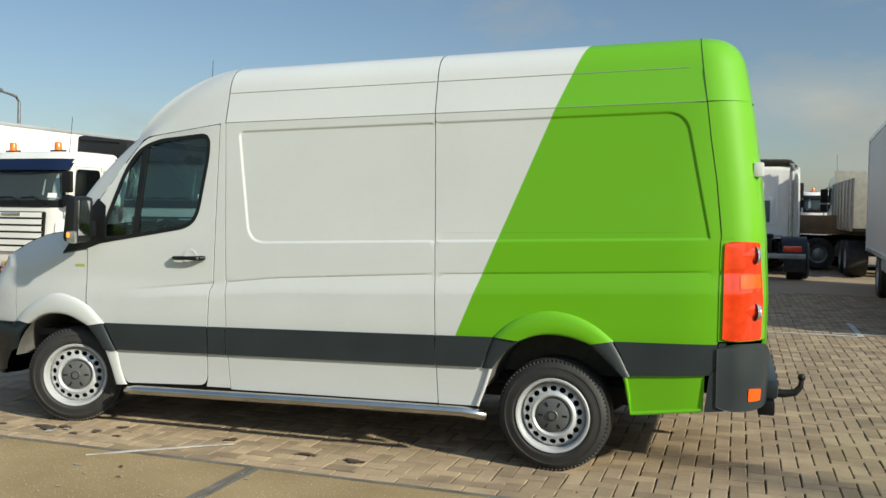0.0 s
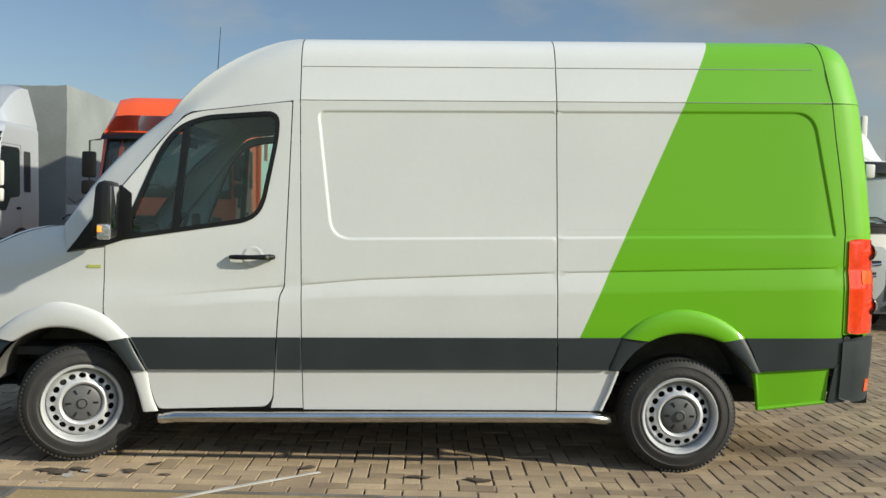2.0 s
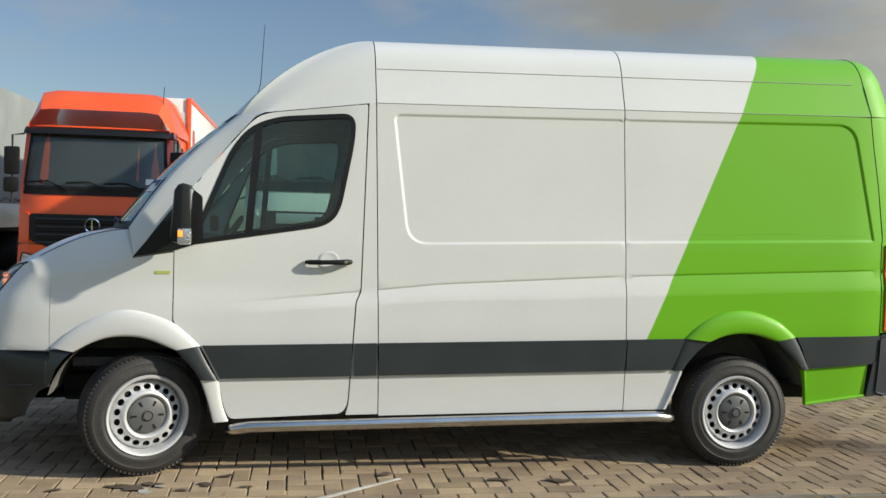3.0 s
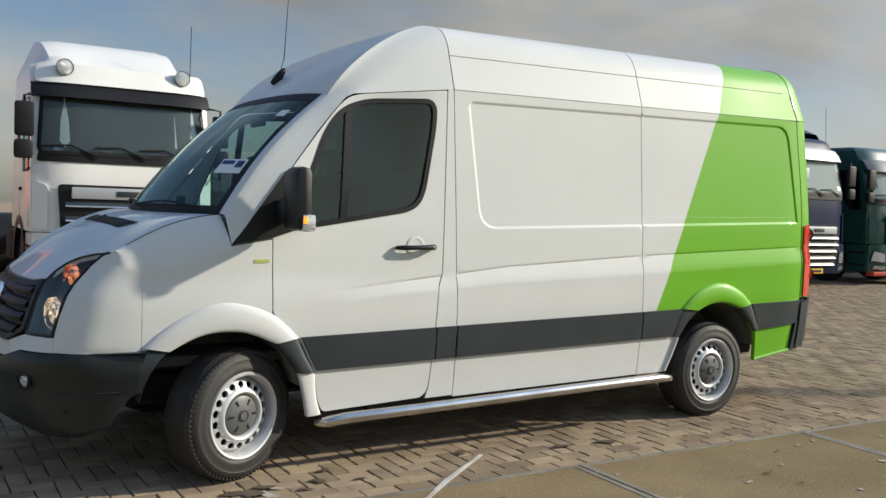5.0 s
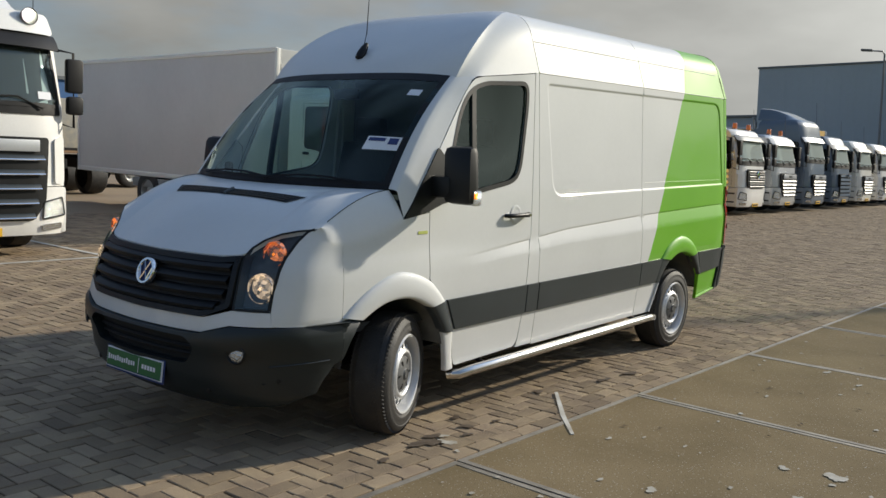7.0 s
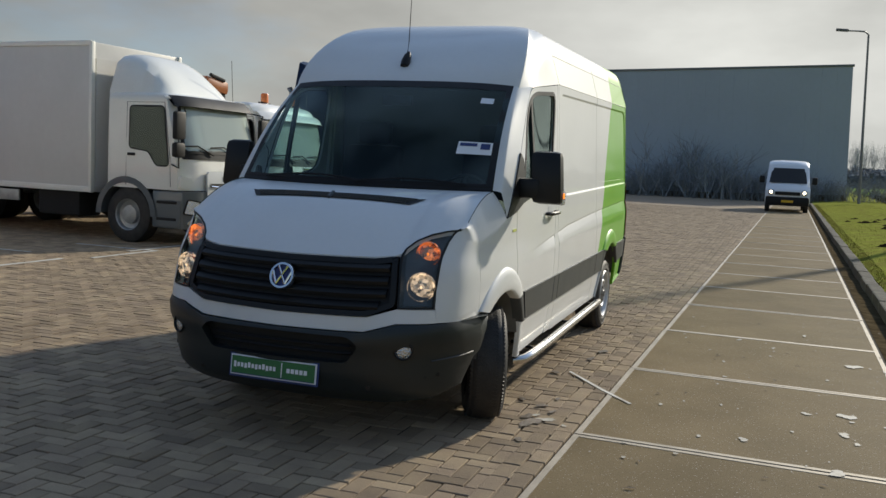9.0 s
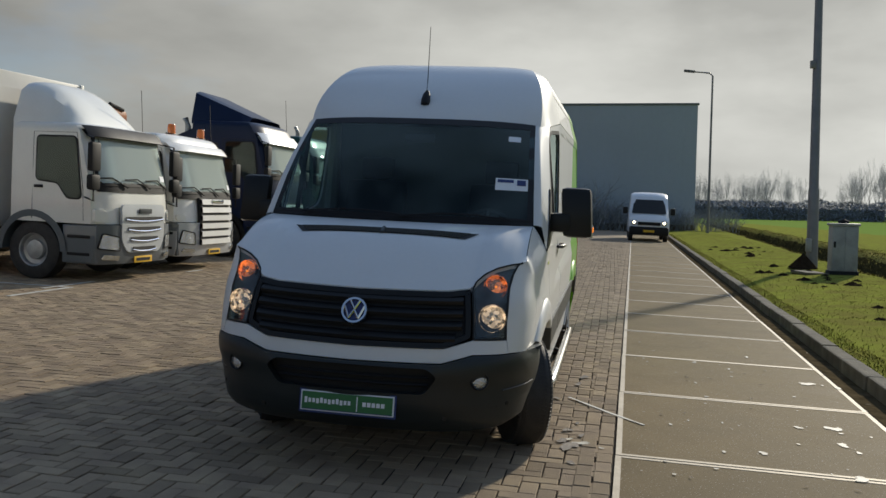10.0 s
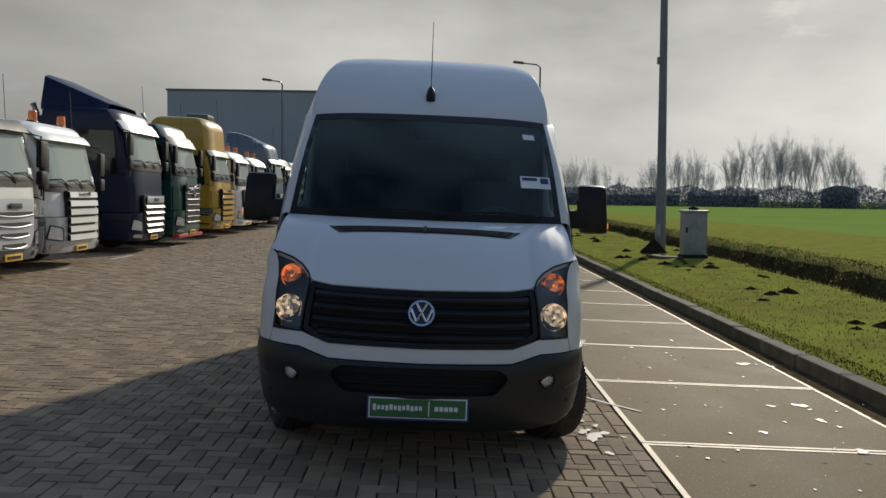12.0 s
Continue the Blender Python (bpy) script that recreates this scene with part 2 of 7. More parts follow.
PLATE_GREEN = material("green_plate", (0.022, 0.14, 0.04), 0.5, vary=0.08)
PLATE_YELLOW = material("yellow_plate", (0.72, 0.42, 0.02), 0.5, vary=0.08)
LAMP_GREY = material("lamp_housing_grey", (0.07, 0.073, 0.078), 0.3, metal=0.3, vary=0.1)
LIME = material("lime_badge", (0.45, 0.5, 0.12), 0.5)


# ---------------------------------------------------------------- mesh helpers
def link_mesh(name, verts, faces, mat, parent=None, label="", smooth=True, weld=True):
    me = bpy.data.meshes.new(name)
    me.from_pydata([tuple(v) for v in verts], [], [tuple(f) for f in faces])
    if weld:
        bm = bmesh.new()
        bm.from_mesh(me)
        bmesh.ops.remove_doubles(bm, verts=bm.verts, dist=0.0004)
        bmesh.ops.recalc_face_normals(bm, faces=bm.faces)
        bm.to_mesh(me)
        bm.free()
    me.materials.append(mat)
    if smooth:
        me.shade_smooth()
        me.set_sharp_from_angle(angle=radians(38))
    ob = new(name, me)
    ob.parent = parent
    if label:
        tagged(ob, label)
    return ob


def part(name, bm, mat, parent, label="", smooth=True):
    me = bpy.data.meshes.new(name)
    bmesh.ops.recalc_face_normals(bm, faces=bm.faces)
    bm.to_mesh(me)
    bm.free()
    me.materials.append(mat)
    if smooth:
        me.shade_smooth()
        me.set_sharp_from_angle(angle=radians(35))
    ob = new(name, me)
    ob.parent = parent
    if label:
        tagged(ob, label)
    return ob


def box(c, s, bevel=0.0, turn=None, bm=None):
    """A box of size s round c, with rounded edges."""
    bm = bm or bmesh.new()
    made = bmesh.ops.create_cube(bm, size=1.0)["verts"]
    m = Matrix.Translation(c) @ (turn or Matrix()) @ Matrix.Diagonal((*s, 1))
    bmesh.ops.transform(bm, matrix=m, verts=made)
    if bevel:
        bmesh.ops.bevel(bm, geom=list({e for v in made for e in v.link_edges}), offset=bevel, segments=2, affect="EDGES", profile=0.6)
    return bm


def rounded(points, radius=0.03, n=4):
    """A closed outline with its corners rounded; a point may carry its own radius."""
    out, k = [], len(points)
    for i, p in enumerate(points):
        r = p[2] if len(p) > 2 else radius
        a, b, c = Vector(points[i - 1][:2]), Vector(p[:2]), Vector(points[(i + 1) % k][:2])
        u, v = a - b, c - b
        ra, rc = min(r, u.length * 0.48), min(r, v.length * 0.48)
        if r <= 0:
            out.append(b)
            continue
        s, e = b + u.normalized() * ra, b + v.normalized() * rc
        for j in range(n + 1):
            t = j / n
            out.append(s * (1 - t) ** 2 + b * 2 * t * (1 - t) + e * t * t)
    return out


def resample(outline, step):
    out, k = [], len(outline)
    for i in range(k):
        a, b = Vector(outline[i][:2]), Vector(outline[(i + 1) % k][:2])
        n = max(1, int(math.ceil((b - a).length / step)))
        out += [a.lerp(b, j / n) for j in range(n)]
    return out


def inside(px, py, poly):
    hit = np.zeros(px.shape, bool)
    k = len(poly)
    for i in range(k):
        (x1, y1), (x2, y2) = poly[i], poly[(i + 1) % k]
        if y1 == y2:
            continue
        c = ((y1 > py) != (y2 > py)) & (px < (x2 - x1) * (py - y1) / (y2 - y1) + x1)
        hit ^= c
    return hit


def patch_mesh(outline, holes, res, f, depth=0.0, lines=()):
    """Triangles that fill a flat outline (less its holes), carried to space by f(u, v, d); depth adds an edge going inwards."""
    from mathutils.geometry import delaunay_2d_cdt
    loops = [resample(o, res) for o in (outline, *holes)]
    pts, edges = [], []
    for lp in loops:
        s = len(pts)
        pts += [Vector((p[0], p[1])) for p in lp]
        edges += [(s + i, s + (i + 1) % len(lp)) for i in range(len(lp))]
    for ln in lines:
        ok = inside(np.array([q[0] for q in ln]), np.array([q[1] for q in ln]), [q[:] for q in loops[0]])
        last = None
        for q, k in zip(ln, ok):
            if k:
                pts.append(Vector((q[0], q[1])))
                if last is not None:
                    edges.append((last, len(pts) - 1))
                last = len(pts) - 1
            else:
                last = None
    nb = len(pts)
    arr = np.array([p[:] for p in pts])
    lo, hi = arr.min(0), arr.max(0)
    gx, gy = np.meshgrid(np.arange(lo[0] + res * 0.5, hi[0], res), np.arange(lo[1] + res * 0.5, hi[1], res))
    gx, gy = gx.ravel(), gy.ravel()
    keep = inside(gx, gy, [p[:] for p in loops[0]])
    for lp in loops[1:]:
        keep &= ~inside(gx, gy, [p[:] for p in lp])
    gx, gy = gx[keep], gy[keep]
    if len(gx):
        near = np.full(len(gx), 9.0)
        for i in range(nb):
            near = np.minimum(near, (gx - arr[i, 0]) ** 2 + (gy - arr[i, 1]) ** 2)
        ok = near > (res * 0.45) ** 2
        pts += [Vector((a, b)) for a, b in zip(gx[ok], gy[ok])]
    vs, _, fs, *_ = delaunay_2d_cdt(pts, edges, [], 0, 1e-6)
    cx = np.array([sum(vs[i][0] for i in t) / 3 for t in fs])
    cy = np.array([sum(vs[i][1] for i in t) / 3 for t in fs])
    keep = inside(cx, cy, [p[:] for p in loops[0]])
    for lp in loops[1:]:
        keep &= ~inside(cx, cy, [p[:] for p in lp])
    verts = [f(v[0], v[1], 0.0) for v in vs]
    faces = [tuple(t) for t, k in zip(fs, keep) if k]
    if depth:
        for lp in loops:
            s = len(verts)
            for p in lp:
                verts += [f(p[0], p[1], 0.0), f(p[0], p[1], depth)]
            n = len(lp)
            faces += [(s + 2 * i, s + 2 * ((i + 1) % n), s + 2 * ((i + 1) % n) + 1, s + 2 * i + 1) for i in range(n)]
    return verts, faces


def patch(name, outline, f, mat, parent, label="", holes=(), res=0.04, depth=0.0, smooth=True, lines=()):
    v, fc = patch_mesh(outline, holes, res, f, depth, lines)
    return link_mesh(name, v, fc, mat, parent, label, smooth)


def grid_mesh(rows):
    n, m = len(rows), len(rows[0])
    verts = [p for r in rows for p in r]
    faces = [(i * m + j, i * m + j + 1, (i + 1) * m + j + 1, (i + 1) * m + j) for i in range(n - 1) for j in range(m - 1)]
    return verts, faces


def tube(points, radius, seg=8, closed=False, cap=True):
    """A round bar along points."""
    pts = [Vector(p) for p in points]
    n = len(pts)
    verts, faces = [], []
    up = Vector((0, 0, 1))
    for i, p in enumerate(pts):
        a, b = (pts[i - 1] if i or closed else p), (pts[(i + 1) % n] if i < n - 1 or closed else p)
        d = (b - a).normalized()
        u = d.cross(up)
        u = d.cross(Vector((1, 0, 0))) if u.length < 0.1 else u
        u.normalize()
        v = d.cross(u)
        r = radius[i] if isinstance(radius, (list, tuple)) else radius
        verts += [p + (u * math.cos(2 * math.pi * k / seg) + v * math.sin(2 * math.pi * k / seg)) * r for k in range(seg)]
    for i in range(n if closed else n - 1):
        for k in range(seg):
            a, b = i * seg, ((i + 1) % n) * seg
            faces.append((a + k, a + (k + 1) % seg, b + (k + 1) % seg, b + k))
    if cap and not closed:
        faces += [tuple(range(seg)), tuple((n - 1) * seg + k for k in range(seg))]
    return verts, faces


def lathe(profile, seg=48, axis="y"):
    """A turned shape: profile of (radius, along), round the axis."""
    verts, faces = [], []
    for r, a in profile:
        for k in range(seg):
            c, s = r * math.cos(2 * math.pi * k / seg), r * math.sin(2 * math.pi * k / seg)
            verts.append((c, a, s) if axis == "y" else (a, c, s) if axis == "x" else (c, s, a))
    for i in range(len(profile) - 1):
        for k in range(seg):
            faces.append((i * seg + k, i * seg + (k + 1) % seg, (i + 1) * seg + (k + 1) % seg, (i + 1) * seg + k))
    return verts, faces


def moved(vf, m):
    return [m @ Vector(v) for v in vf[0]], vf[1]


def joined(*vfs):
    verts, faces = [], []
    for v, f in vfs:
        s = len(verts)
        verts += list(v)
        faces += [tuple(i + s for i in q) for q in f]
    return verts, faces


def empty(name, place=(0, 0, 0), label="", category="", group="", kind=""):
    ob = new(name)
    ob.location = place
    return tagged(ob, label, category, group, kind)


def step(a, b, x):
    t = min(1.0, max(0.0, (x - a) / (b - a)))
    return t * t * (3 - 2 * t)


def curve(x, table):
    return float(np.interp(x, [t[0] for t in table], [t[1] for t in table]))


# ---------------------------------------------------------------- ground
STRIP_TURN = -1.15  # the slab strip's turn against the van
STRIP = Matrix.Translation((0, -1.460, 0)) @ Matrix.Rotation(radians(STRIP_TURN), 4, "Z")

GROUND = material("worn_brick_paving", (0.36, 0.28, 0.195), 0.75, vary=0.15, scale=0.35, fine=40, second=(0.265, 0.205, 0.145), spec=0.12)
PAVER = material("brown_paver", (0.37, 0.285, 0.185), 0.85, vary=0.20, scale=3.0, fine=160, bump=0.4, bump_scale=120, second=(0.265, 0.20, 0.14), spec=0.12)
JOINT = material("dark_joint_sand", (0.045, 0.034, 0.024), 0.9, vary=0.3, fine=60, spec=0.12)
SLAB = material("weathered_concrete", (0.285, 0.216, 0.124), 0.7, vary=0.16, scale=1.3, fine=220, bump=0.2, bump_scale=150, second=(0.21, 0.157, 0.086), spec=0.04)
EDGE_STEEL = material("worn_edge_steel", (0.37, 0.345, 0.305), 0.72, metal=1.0, vary=0.15, scale=5, fine=80, second=(0.24, 0.22, 0.19))
LINE = material("worn_white_line", (0.55, 0.54, 0.50), 0.7, vary=0.12, scale=6, fine=120, second=(0.32, 0.29, 0.24), mix=0.46)
KERB = material("kerb_concrete", (0.22, 0.185, 0.13), 0.85, vary=0.22, scale=4, fine=90, bump=0.3, second=(0.11, 0.09, 0.06), spec=0.08)
GRASS = material("verge_turf", (0.19, 0.21, 0.036), 0.9, vary=0.42, scale=2.0, fine=60, bump=0.6, bump_scale=40, second=(0.135, 0.11, 0.035), spec=0)
FIELD = material("green_field", (0.16, 0.205, 0.05), 0.9, vary=0.2, scale=0.05, fine=3.0, second=(0.135, 0.18, 0.042), spec=0)
SOIL = material("dark_soil", (0.030, 0.022, 0.014), 0.95, vary=0.3, fine=90, bump=0.8, bump_scale=60, spec=0)


def speckle(mt, color, size, share):
    """Scattered pale stones in a concrete face."""
    n, l = mt.node_tree.nodes, mt.node_tree.links
    b = n["Principled BSDF"]
    src = b.inputs["Base Color"].links[0].from_socket
    co, vo, lt = n.new("ShaderNodeTexCoord"), n.new("ShaderNodeTexVoronoi"), n.new("ShaderNodeMath")
    vo.inputs["Scale"].default_value = size
    lt.operation, lt.inputs[1].default_value = "LESS_THAN", share
    l.new(co.outputs["Object"], vo.inputs["Vector"])
    l.new(vo.outputs["Distance"], lt.inputs[0])
    m = n.new("ShaderNodeMix")
    m.data_type = "RGBA"
    m.inputs["B"].default_value = (*color, 1)
    l.new(lt.outputs[0], m.inputs["Factor"])
    l.new(src, m.inputs["A"])
    l.new(m.outputs["Result"], b.inputs["Base Color"])
    return mt


for mt, r in ((GROUND, 0.3), (PAVER, 0.3), (SLAB, 0.35), (KERB, 1.0), (JOINT, 1.0)):  # rough mineral faces
    mt.node_tree.nodes["Principled BSDF"].inputs["Diffuse Roughness"].default_value = r
    mt.node_tree.nodes["Principled BSDF"].inputs["Specular IOR Level"].default_value = 0.03 if mt is SLAB else 0.10
for mt, c in ((GRASS, (0.62, 0.75, 0.20)), (FIELD, (0.42, 0.75, 0.20))):  # the nap of grass
    b = mt.node_tree.nodes["Principled BSDF"]
    b.inputs["Sheen Weight"].default_value, b.inputs["Sheen Roughness"].default_value = 0.22, 0.5
    b.inputs["Sheen Tint"].default_value = (*c, 1)

speckle(SLAB, (0.42, 0.37, 0.29), 45, 0.17)
speckle(SLAB, (0.11, 0.082, 0.05), 70, 0.16)


def island_tint(mt, amount=0.25, piece=False):
    """Lightens or darkens each loose piece a little."""
    n, l = mt.node_tree.nodes, mt.node_tree.links
    b = n["Principled BSDF"]
    src = b.inputs["Base Color"].links[0].from_socket
    g = n.new("ShaderNodeObjectInfo") if piece else n.new("ShaderNodeNewGeometry")
    mr = n.new("ShaderNodeMapRange")
    mr.inputs["To Min"].default_value, mr.inputs["To Max"].default_value = 1 - amount, 1 + amount
    l.new(g.outputs["Random" if piece else "Random Per Island"], mr.inputs["Value"])
    c = n.new("ShaderNodeCombineColor")
    for ch in ("Red", "Green", "Blue"):
        l.new(mr.outputs["Result"], c.inputs[ch])
    m = n.new("ShaderNodeMix")
    m.data_type, m.blend_type = "RGBA", "MULTIPLY"
    m.inputs["Factor"].default_value = 1.0
    l.new(src, m.inputs["A"])
    l.new(c.outputs["Color"], m.inputs["B"])
    l.new(m.outputs["Result"], b.inputs["Base Color"])
    return mt


island_tint(PAVER, 0.22)
PAVER_PIECE = island_tint(material("brown_paver_piece", (0.37, 0.285, 0.185), 0.85, vary=0.20, scale=3.0, fine=160, bump=0.4, bump_scale=120, second=(0.265, 0.20, 0.14), spec=0.05), 0.22, True)
PAVER_PIECE.node_tree.nodes["Principled BSDF"].inputs["Diffuse Roughness"].default_value = 0.3
PAVER_PIECE.node_tree.nodes["Principled BSDF"].inputs["Specular IOR Level"].default_value = 0.10


def sheet(name, x0, x1, y0, y1, z, mat, label="", category="", n=1, wave=0.0):
    xs, ys = np.linspace(x0, x1, n + 1), np.linspace(y0, y1, n + 1)
    rows = [[(x, y, z + (wave * noise.noise((x * 0.3, y * 0.3, 0)) if wave else 0)) for x in xs] for y in ys]
    return tagged(link_mesh(name, *grid_mesh(rows), mat), label, category, kind="structure")


LAND = 0.0285  # the level land against the sloping yard
ground = sheet("ground", -700, 1500, -1400, 1200, 0, FIELD, "flat green farmland reaching the horizon", "field")
for v in ground.data.vertices:
    v.co.z = -0.80 - LAND * (v.co.y + 4.0)
yard = sheet("road", -70, 64, -4.6, 90, -0.012, GROUND, "wide yard paved in worn brown brick", "paving")
bed = sheet("pavement", -9, 42, -4.6, 13.5, -0.008, JOINT, "sandy joints of the brick paving", "paving")

# ---------------------------------------------------------------- the van
RAKE = 0.0205  # it stands unladen, tail high


def V(x, y, z):
    return Vector((x, y * 1.008 + 0.012, z + RAKE * x + 0.025))


RECESS = [(1.42, 2.108, 0.05), (4.44, 2.118, 0.13), (4.592, 1.352, 0.02), (1.522, 1.325, 0.13)]
RECESS_POLY = rounded(RECESS, 0.1, 8)
RP = np.array([p[:] for p in RECESS_POLY])
RQ = np.roll(RP, -1, 0)


def recess_depth(x, z):
    """How deep the pressed flank panel lies at (x, z)."""
    if not (1.40 < x < 4.60 and 1.30 < z < 2.14):
        return 0.0
    if not inside(np.array([x]), np.array([z]), RP.tolist())[0]:
        return 0.0
    d = RQ - RP
    t = np.clip(((np.array((x, z)) - RP) * d).sum(1) / (d * d).sum(1), 0, 1)
    dist = np.sqrt((((RP + d * t[:, None]) - (x, z)) ** 2).sum(1).min())
    return 0.008 * step(0.0, 0.015, dist)


def waist(x):
    return curve(x, [(0.4, 0.985), (1.35, 1.062), (1.72, 1.095), (2.9, 1.14), (4.7, 1.175)])


def side_y(x, z):
    """Half the width of the van's body at (x, z)."""
    w = waist(x)
    low = w - 0.07 - 0.06 * step(0.3, 3.0, x)
    k = step(0.4, 1.2, x)
    upper = curve(z, [(1.0, 0.976), (1.35, 0.966), (2.17, 0.925), (2.6, 0.86)])
    lower = curve(z, [(0.2, 0.925), (0.3, 0.942), (0.55, 0.972), (0.8, 0.988), (1.15, 0.990)])
    if z >= w:
        y = upper
    elif z <= low:
        y = lower
    else:
        y = upper - 0.006 * (w - z) / 0.010 if z > w - 0.010 else lower + (upper - 0.006 - lower) * (z - low) / (w - 0.010 - low)
    y = y * k + (upper * step(0.9, 1.1, z) + lower * (1 - step(0.9, 1.1, z))) * (1 - k)
    y -= recess_depth(x, z)
    if x > 4.40:
        y -= 0.05 * ((x - 4.40) / 0.22) ** 2 * 0.25
    y -= 0.035 * step(1.45, 2.12, z) * (1 - step(0.66, 1.25, x))
    if x < 0.2:
        y -= 0.032 * ((0.2 - x) / 0.70) ** 2
    return y


def pressings(x0, x1):
    """The lines along which the flank is folded, between x0 and x1."""
    xs = np.linspace(x0, x1, max(3, int((x1 - x0) / 0.05)))
    lines = [[(x, waist(x) + o) for x in xs] for o in (0.006, 0.0, -0.010, -0.016)] + [[(x, waist(x) + o - 0.07 - 0.06 * step(0.3, 3.0, x)) for x in xs] for o in (0.0, -0.012)]
    if x1 > 1.4:
        for k in (-0.006, 0.0, 0.005, 0.010, 0.015, 0.020):
            o = resample(shrink(RECESS_POLY, k) if k else RECESS_POLY, 0.03)
            lines.append([p[:] for p in o] + [o[0][:]])
    return lines


def seam_front(z):
    """The seam behind the cab door leans with the body's rake."""
    return 1.382 - 0.0297 * z


def seam_mid(z):
    return 2.923 - 0.0265 * z


def roof_end(z):
    return curve(z, [(2.17, 4.551), (2.36, 4.525), (2.6, 4.495)])


def side(sgn, proud=0.0):
    return lambda u, v, d: V(u, sgn * (side_y(u, v) + proud - d), v)


def nose_x(z):
    return curve(z, [(0.15, -0.82), (0.25, -0.95), (0.33, -1.06), (0.42, -1.10), (0.62, -1.12), (0.74, -1.10), (1.05, -0.985), (1.25, -0.86), (1.5, -0.7)])


def nose_share(y, z=0.5):
    """0 on the middle line, 1 where the nose meets the flank; boxier at the grille than above and below."""
    p = curve(z, [(0.55, 2.35), (0.70, 2.9), (1.0, 2.75), (1.2, 2.1)])
    a = min(1.0, abs(y) / 0.965)
    return 1 - (1 - a ** p) ** (1 / p)


def nose_at(u, z, out=0.0):
    """A point of the nose's skin, u across; it runs into the flank at x = -0.5."""
    g = nose_share(u, z)
    x0 = nose_x(z)
    w = side_y(-0.5, z) / 0.965
    k = g * g
    return x0 + (-0.50 - x0) * g - out * (1 - 0.7 * k), u * w + math.copysign(out * k, u)


def nose(proud=0.0):
    def f(u, v, d):
        x, y = nose_at(u, v, proud - d)
        return V(x, y, v)
    return f


def nose_back(y):
    return 0.593 * nose_share(y)


def tail_x(z):
    return curve(z, [(0.3, 4.91), (0.6, 4.925), (1.0, 4.93), (1.4, 4.91), (1.7, 4.88), (2.05, 4.835), (2.17, 4.815), (2.4, 4.775), (2.6, 4.73)])


def seam_x(z):
    """Where the flank ends and the rear corner starts."""
    return curve(z, [(0.3, 4.645), (1.2, 4.646), (1.4, 4.65), (1.7, 4.616), (1.95, 4.578), (2.17, 4.551), (2.6, 4.495)])


def tail(proud=0.0):
    def f(u, v, d):
        q = abs(u) / 0.925
        x = seam_x(v) + (tail_x(v) - seam_x(v)) * math.sqrt(max(0.0, 1 - q ** 8))
        k = q ** 8
        return V(x + (proud - d) * (1 - 0.8 * k), u * side_y(seam_x(v), v) / 0.925 + math.copysign((proud - d) * k, u), v)
    return f


# edges of the wheel openings and of the lips round them
F_OPEN = [(-0.485, 0.564), (-0.455, 0.629), (-0.362, 0.712), (-0.268, 0.765), (-0.174, 0.795), (-0.063, 0.801), (0.049, 0.783), (0.194, 0.716), (0.282, 0.622), (0.335, 0.539), (0.375, 0.421), (0.408, 0.281)]
F_LIP = [(-0.499, 0.738), (-0.422, 0.81), (-0.298, 0.891), (-0.125, 0.955), (0.017, 0.94), (0.181, 0.878), (0.268, 0.80), (0.329, 0.738)]
R_OPEN = [(3.283, 0.537), (3.329, 0.606), (3.388, 0.668), (3.460, 0.721), (3.547, 0.757), (3.655, 0.772), (3.783, 0.758), (3.898, 0.718), (4.008, 0.618), (4.074, 0.548), (4.097, 0.528)]
R_LIP = [(3.290, 0.742), (3.385, 0.832), (3.50, 0.891), (3.645, 0.920), (3.79, 0.898), (3.93, 0.837), (4.043, 0.741)]


def along(line, t):
    """A point of a smoothed polyline, t from 0 to 1 along its length."""
    pts = [Vector(p) for p in line]
    for _ in range(2):
        pts = [pts[0]] + [q for a, b in zip(pts, pts[1:]) for q in (a.lerp(b, 0.25), a.lerp(b, 0.75))] + [pts[-1]]
    run = [0.0]
    for a, b in zip(pts, pts[1:]):
        run.append(run[-1] + (b - a).length)
    return Vector((float(np.interp(t * run[-1], run, [p.x for p in pts])), float(np.interp(t * run[-1], run, [p.y for p in pts]))))


DOOR = [(0.177, 0.88, 0.02), (0.175, 1.283, 0.0), (-0.045, 1.25, 0.0), (0.15, 1.495, 0.1), (0.47, 1.905, 0.25), (0.61, 2.07, 0.10), (0.70, 2.101, 0.06), (1.270, 2.161, 0.015), (1.248, 1.050, 0.02), (1.220, 0.985, 0.02),
        (1.188, 0.36, 0.04), (1.15, 0.312, 0.03), (0.50, 0.297, 0.03), (0.463, 0.38, 0.05), (0.437, 0.53, 0.05), (0.333, 0.735, 0.05)]
PANE = [(0.275, 1.335, 0.02), (0.49, 1.88, 0.1), (0.60, 2.015, 0.10), (0.76, 2.065, 0.06), (1.185, 2.09, 0.07), (1.182, 1.94, 0.08), (1.105, 1.52, 0.1), (1.03, 1.445, 0.08)]


def shrink(outline, d):
    """The outline moved inwards by d (negative: outwards)."""
    pts = [Vector(p[:2]) for p in outline]
    n = len(pts)
    area = sum(pts[i - 1].x * pts[i].y - pts[i].x * pts[i - 1].y for i in range(n))
    s = 1 if area > 0 else -1
    out = []
    for i, p in enumerate(pts):
        e = (pts[(i + 1) % n] - pts[i - 1])
        e = e.normalized() if e.length else Vector((1, 0))
        out.append(p + Vector((-e.y, e.x)) * d * s)
    return out


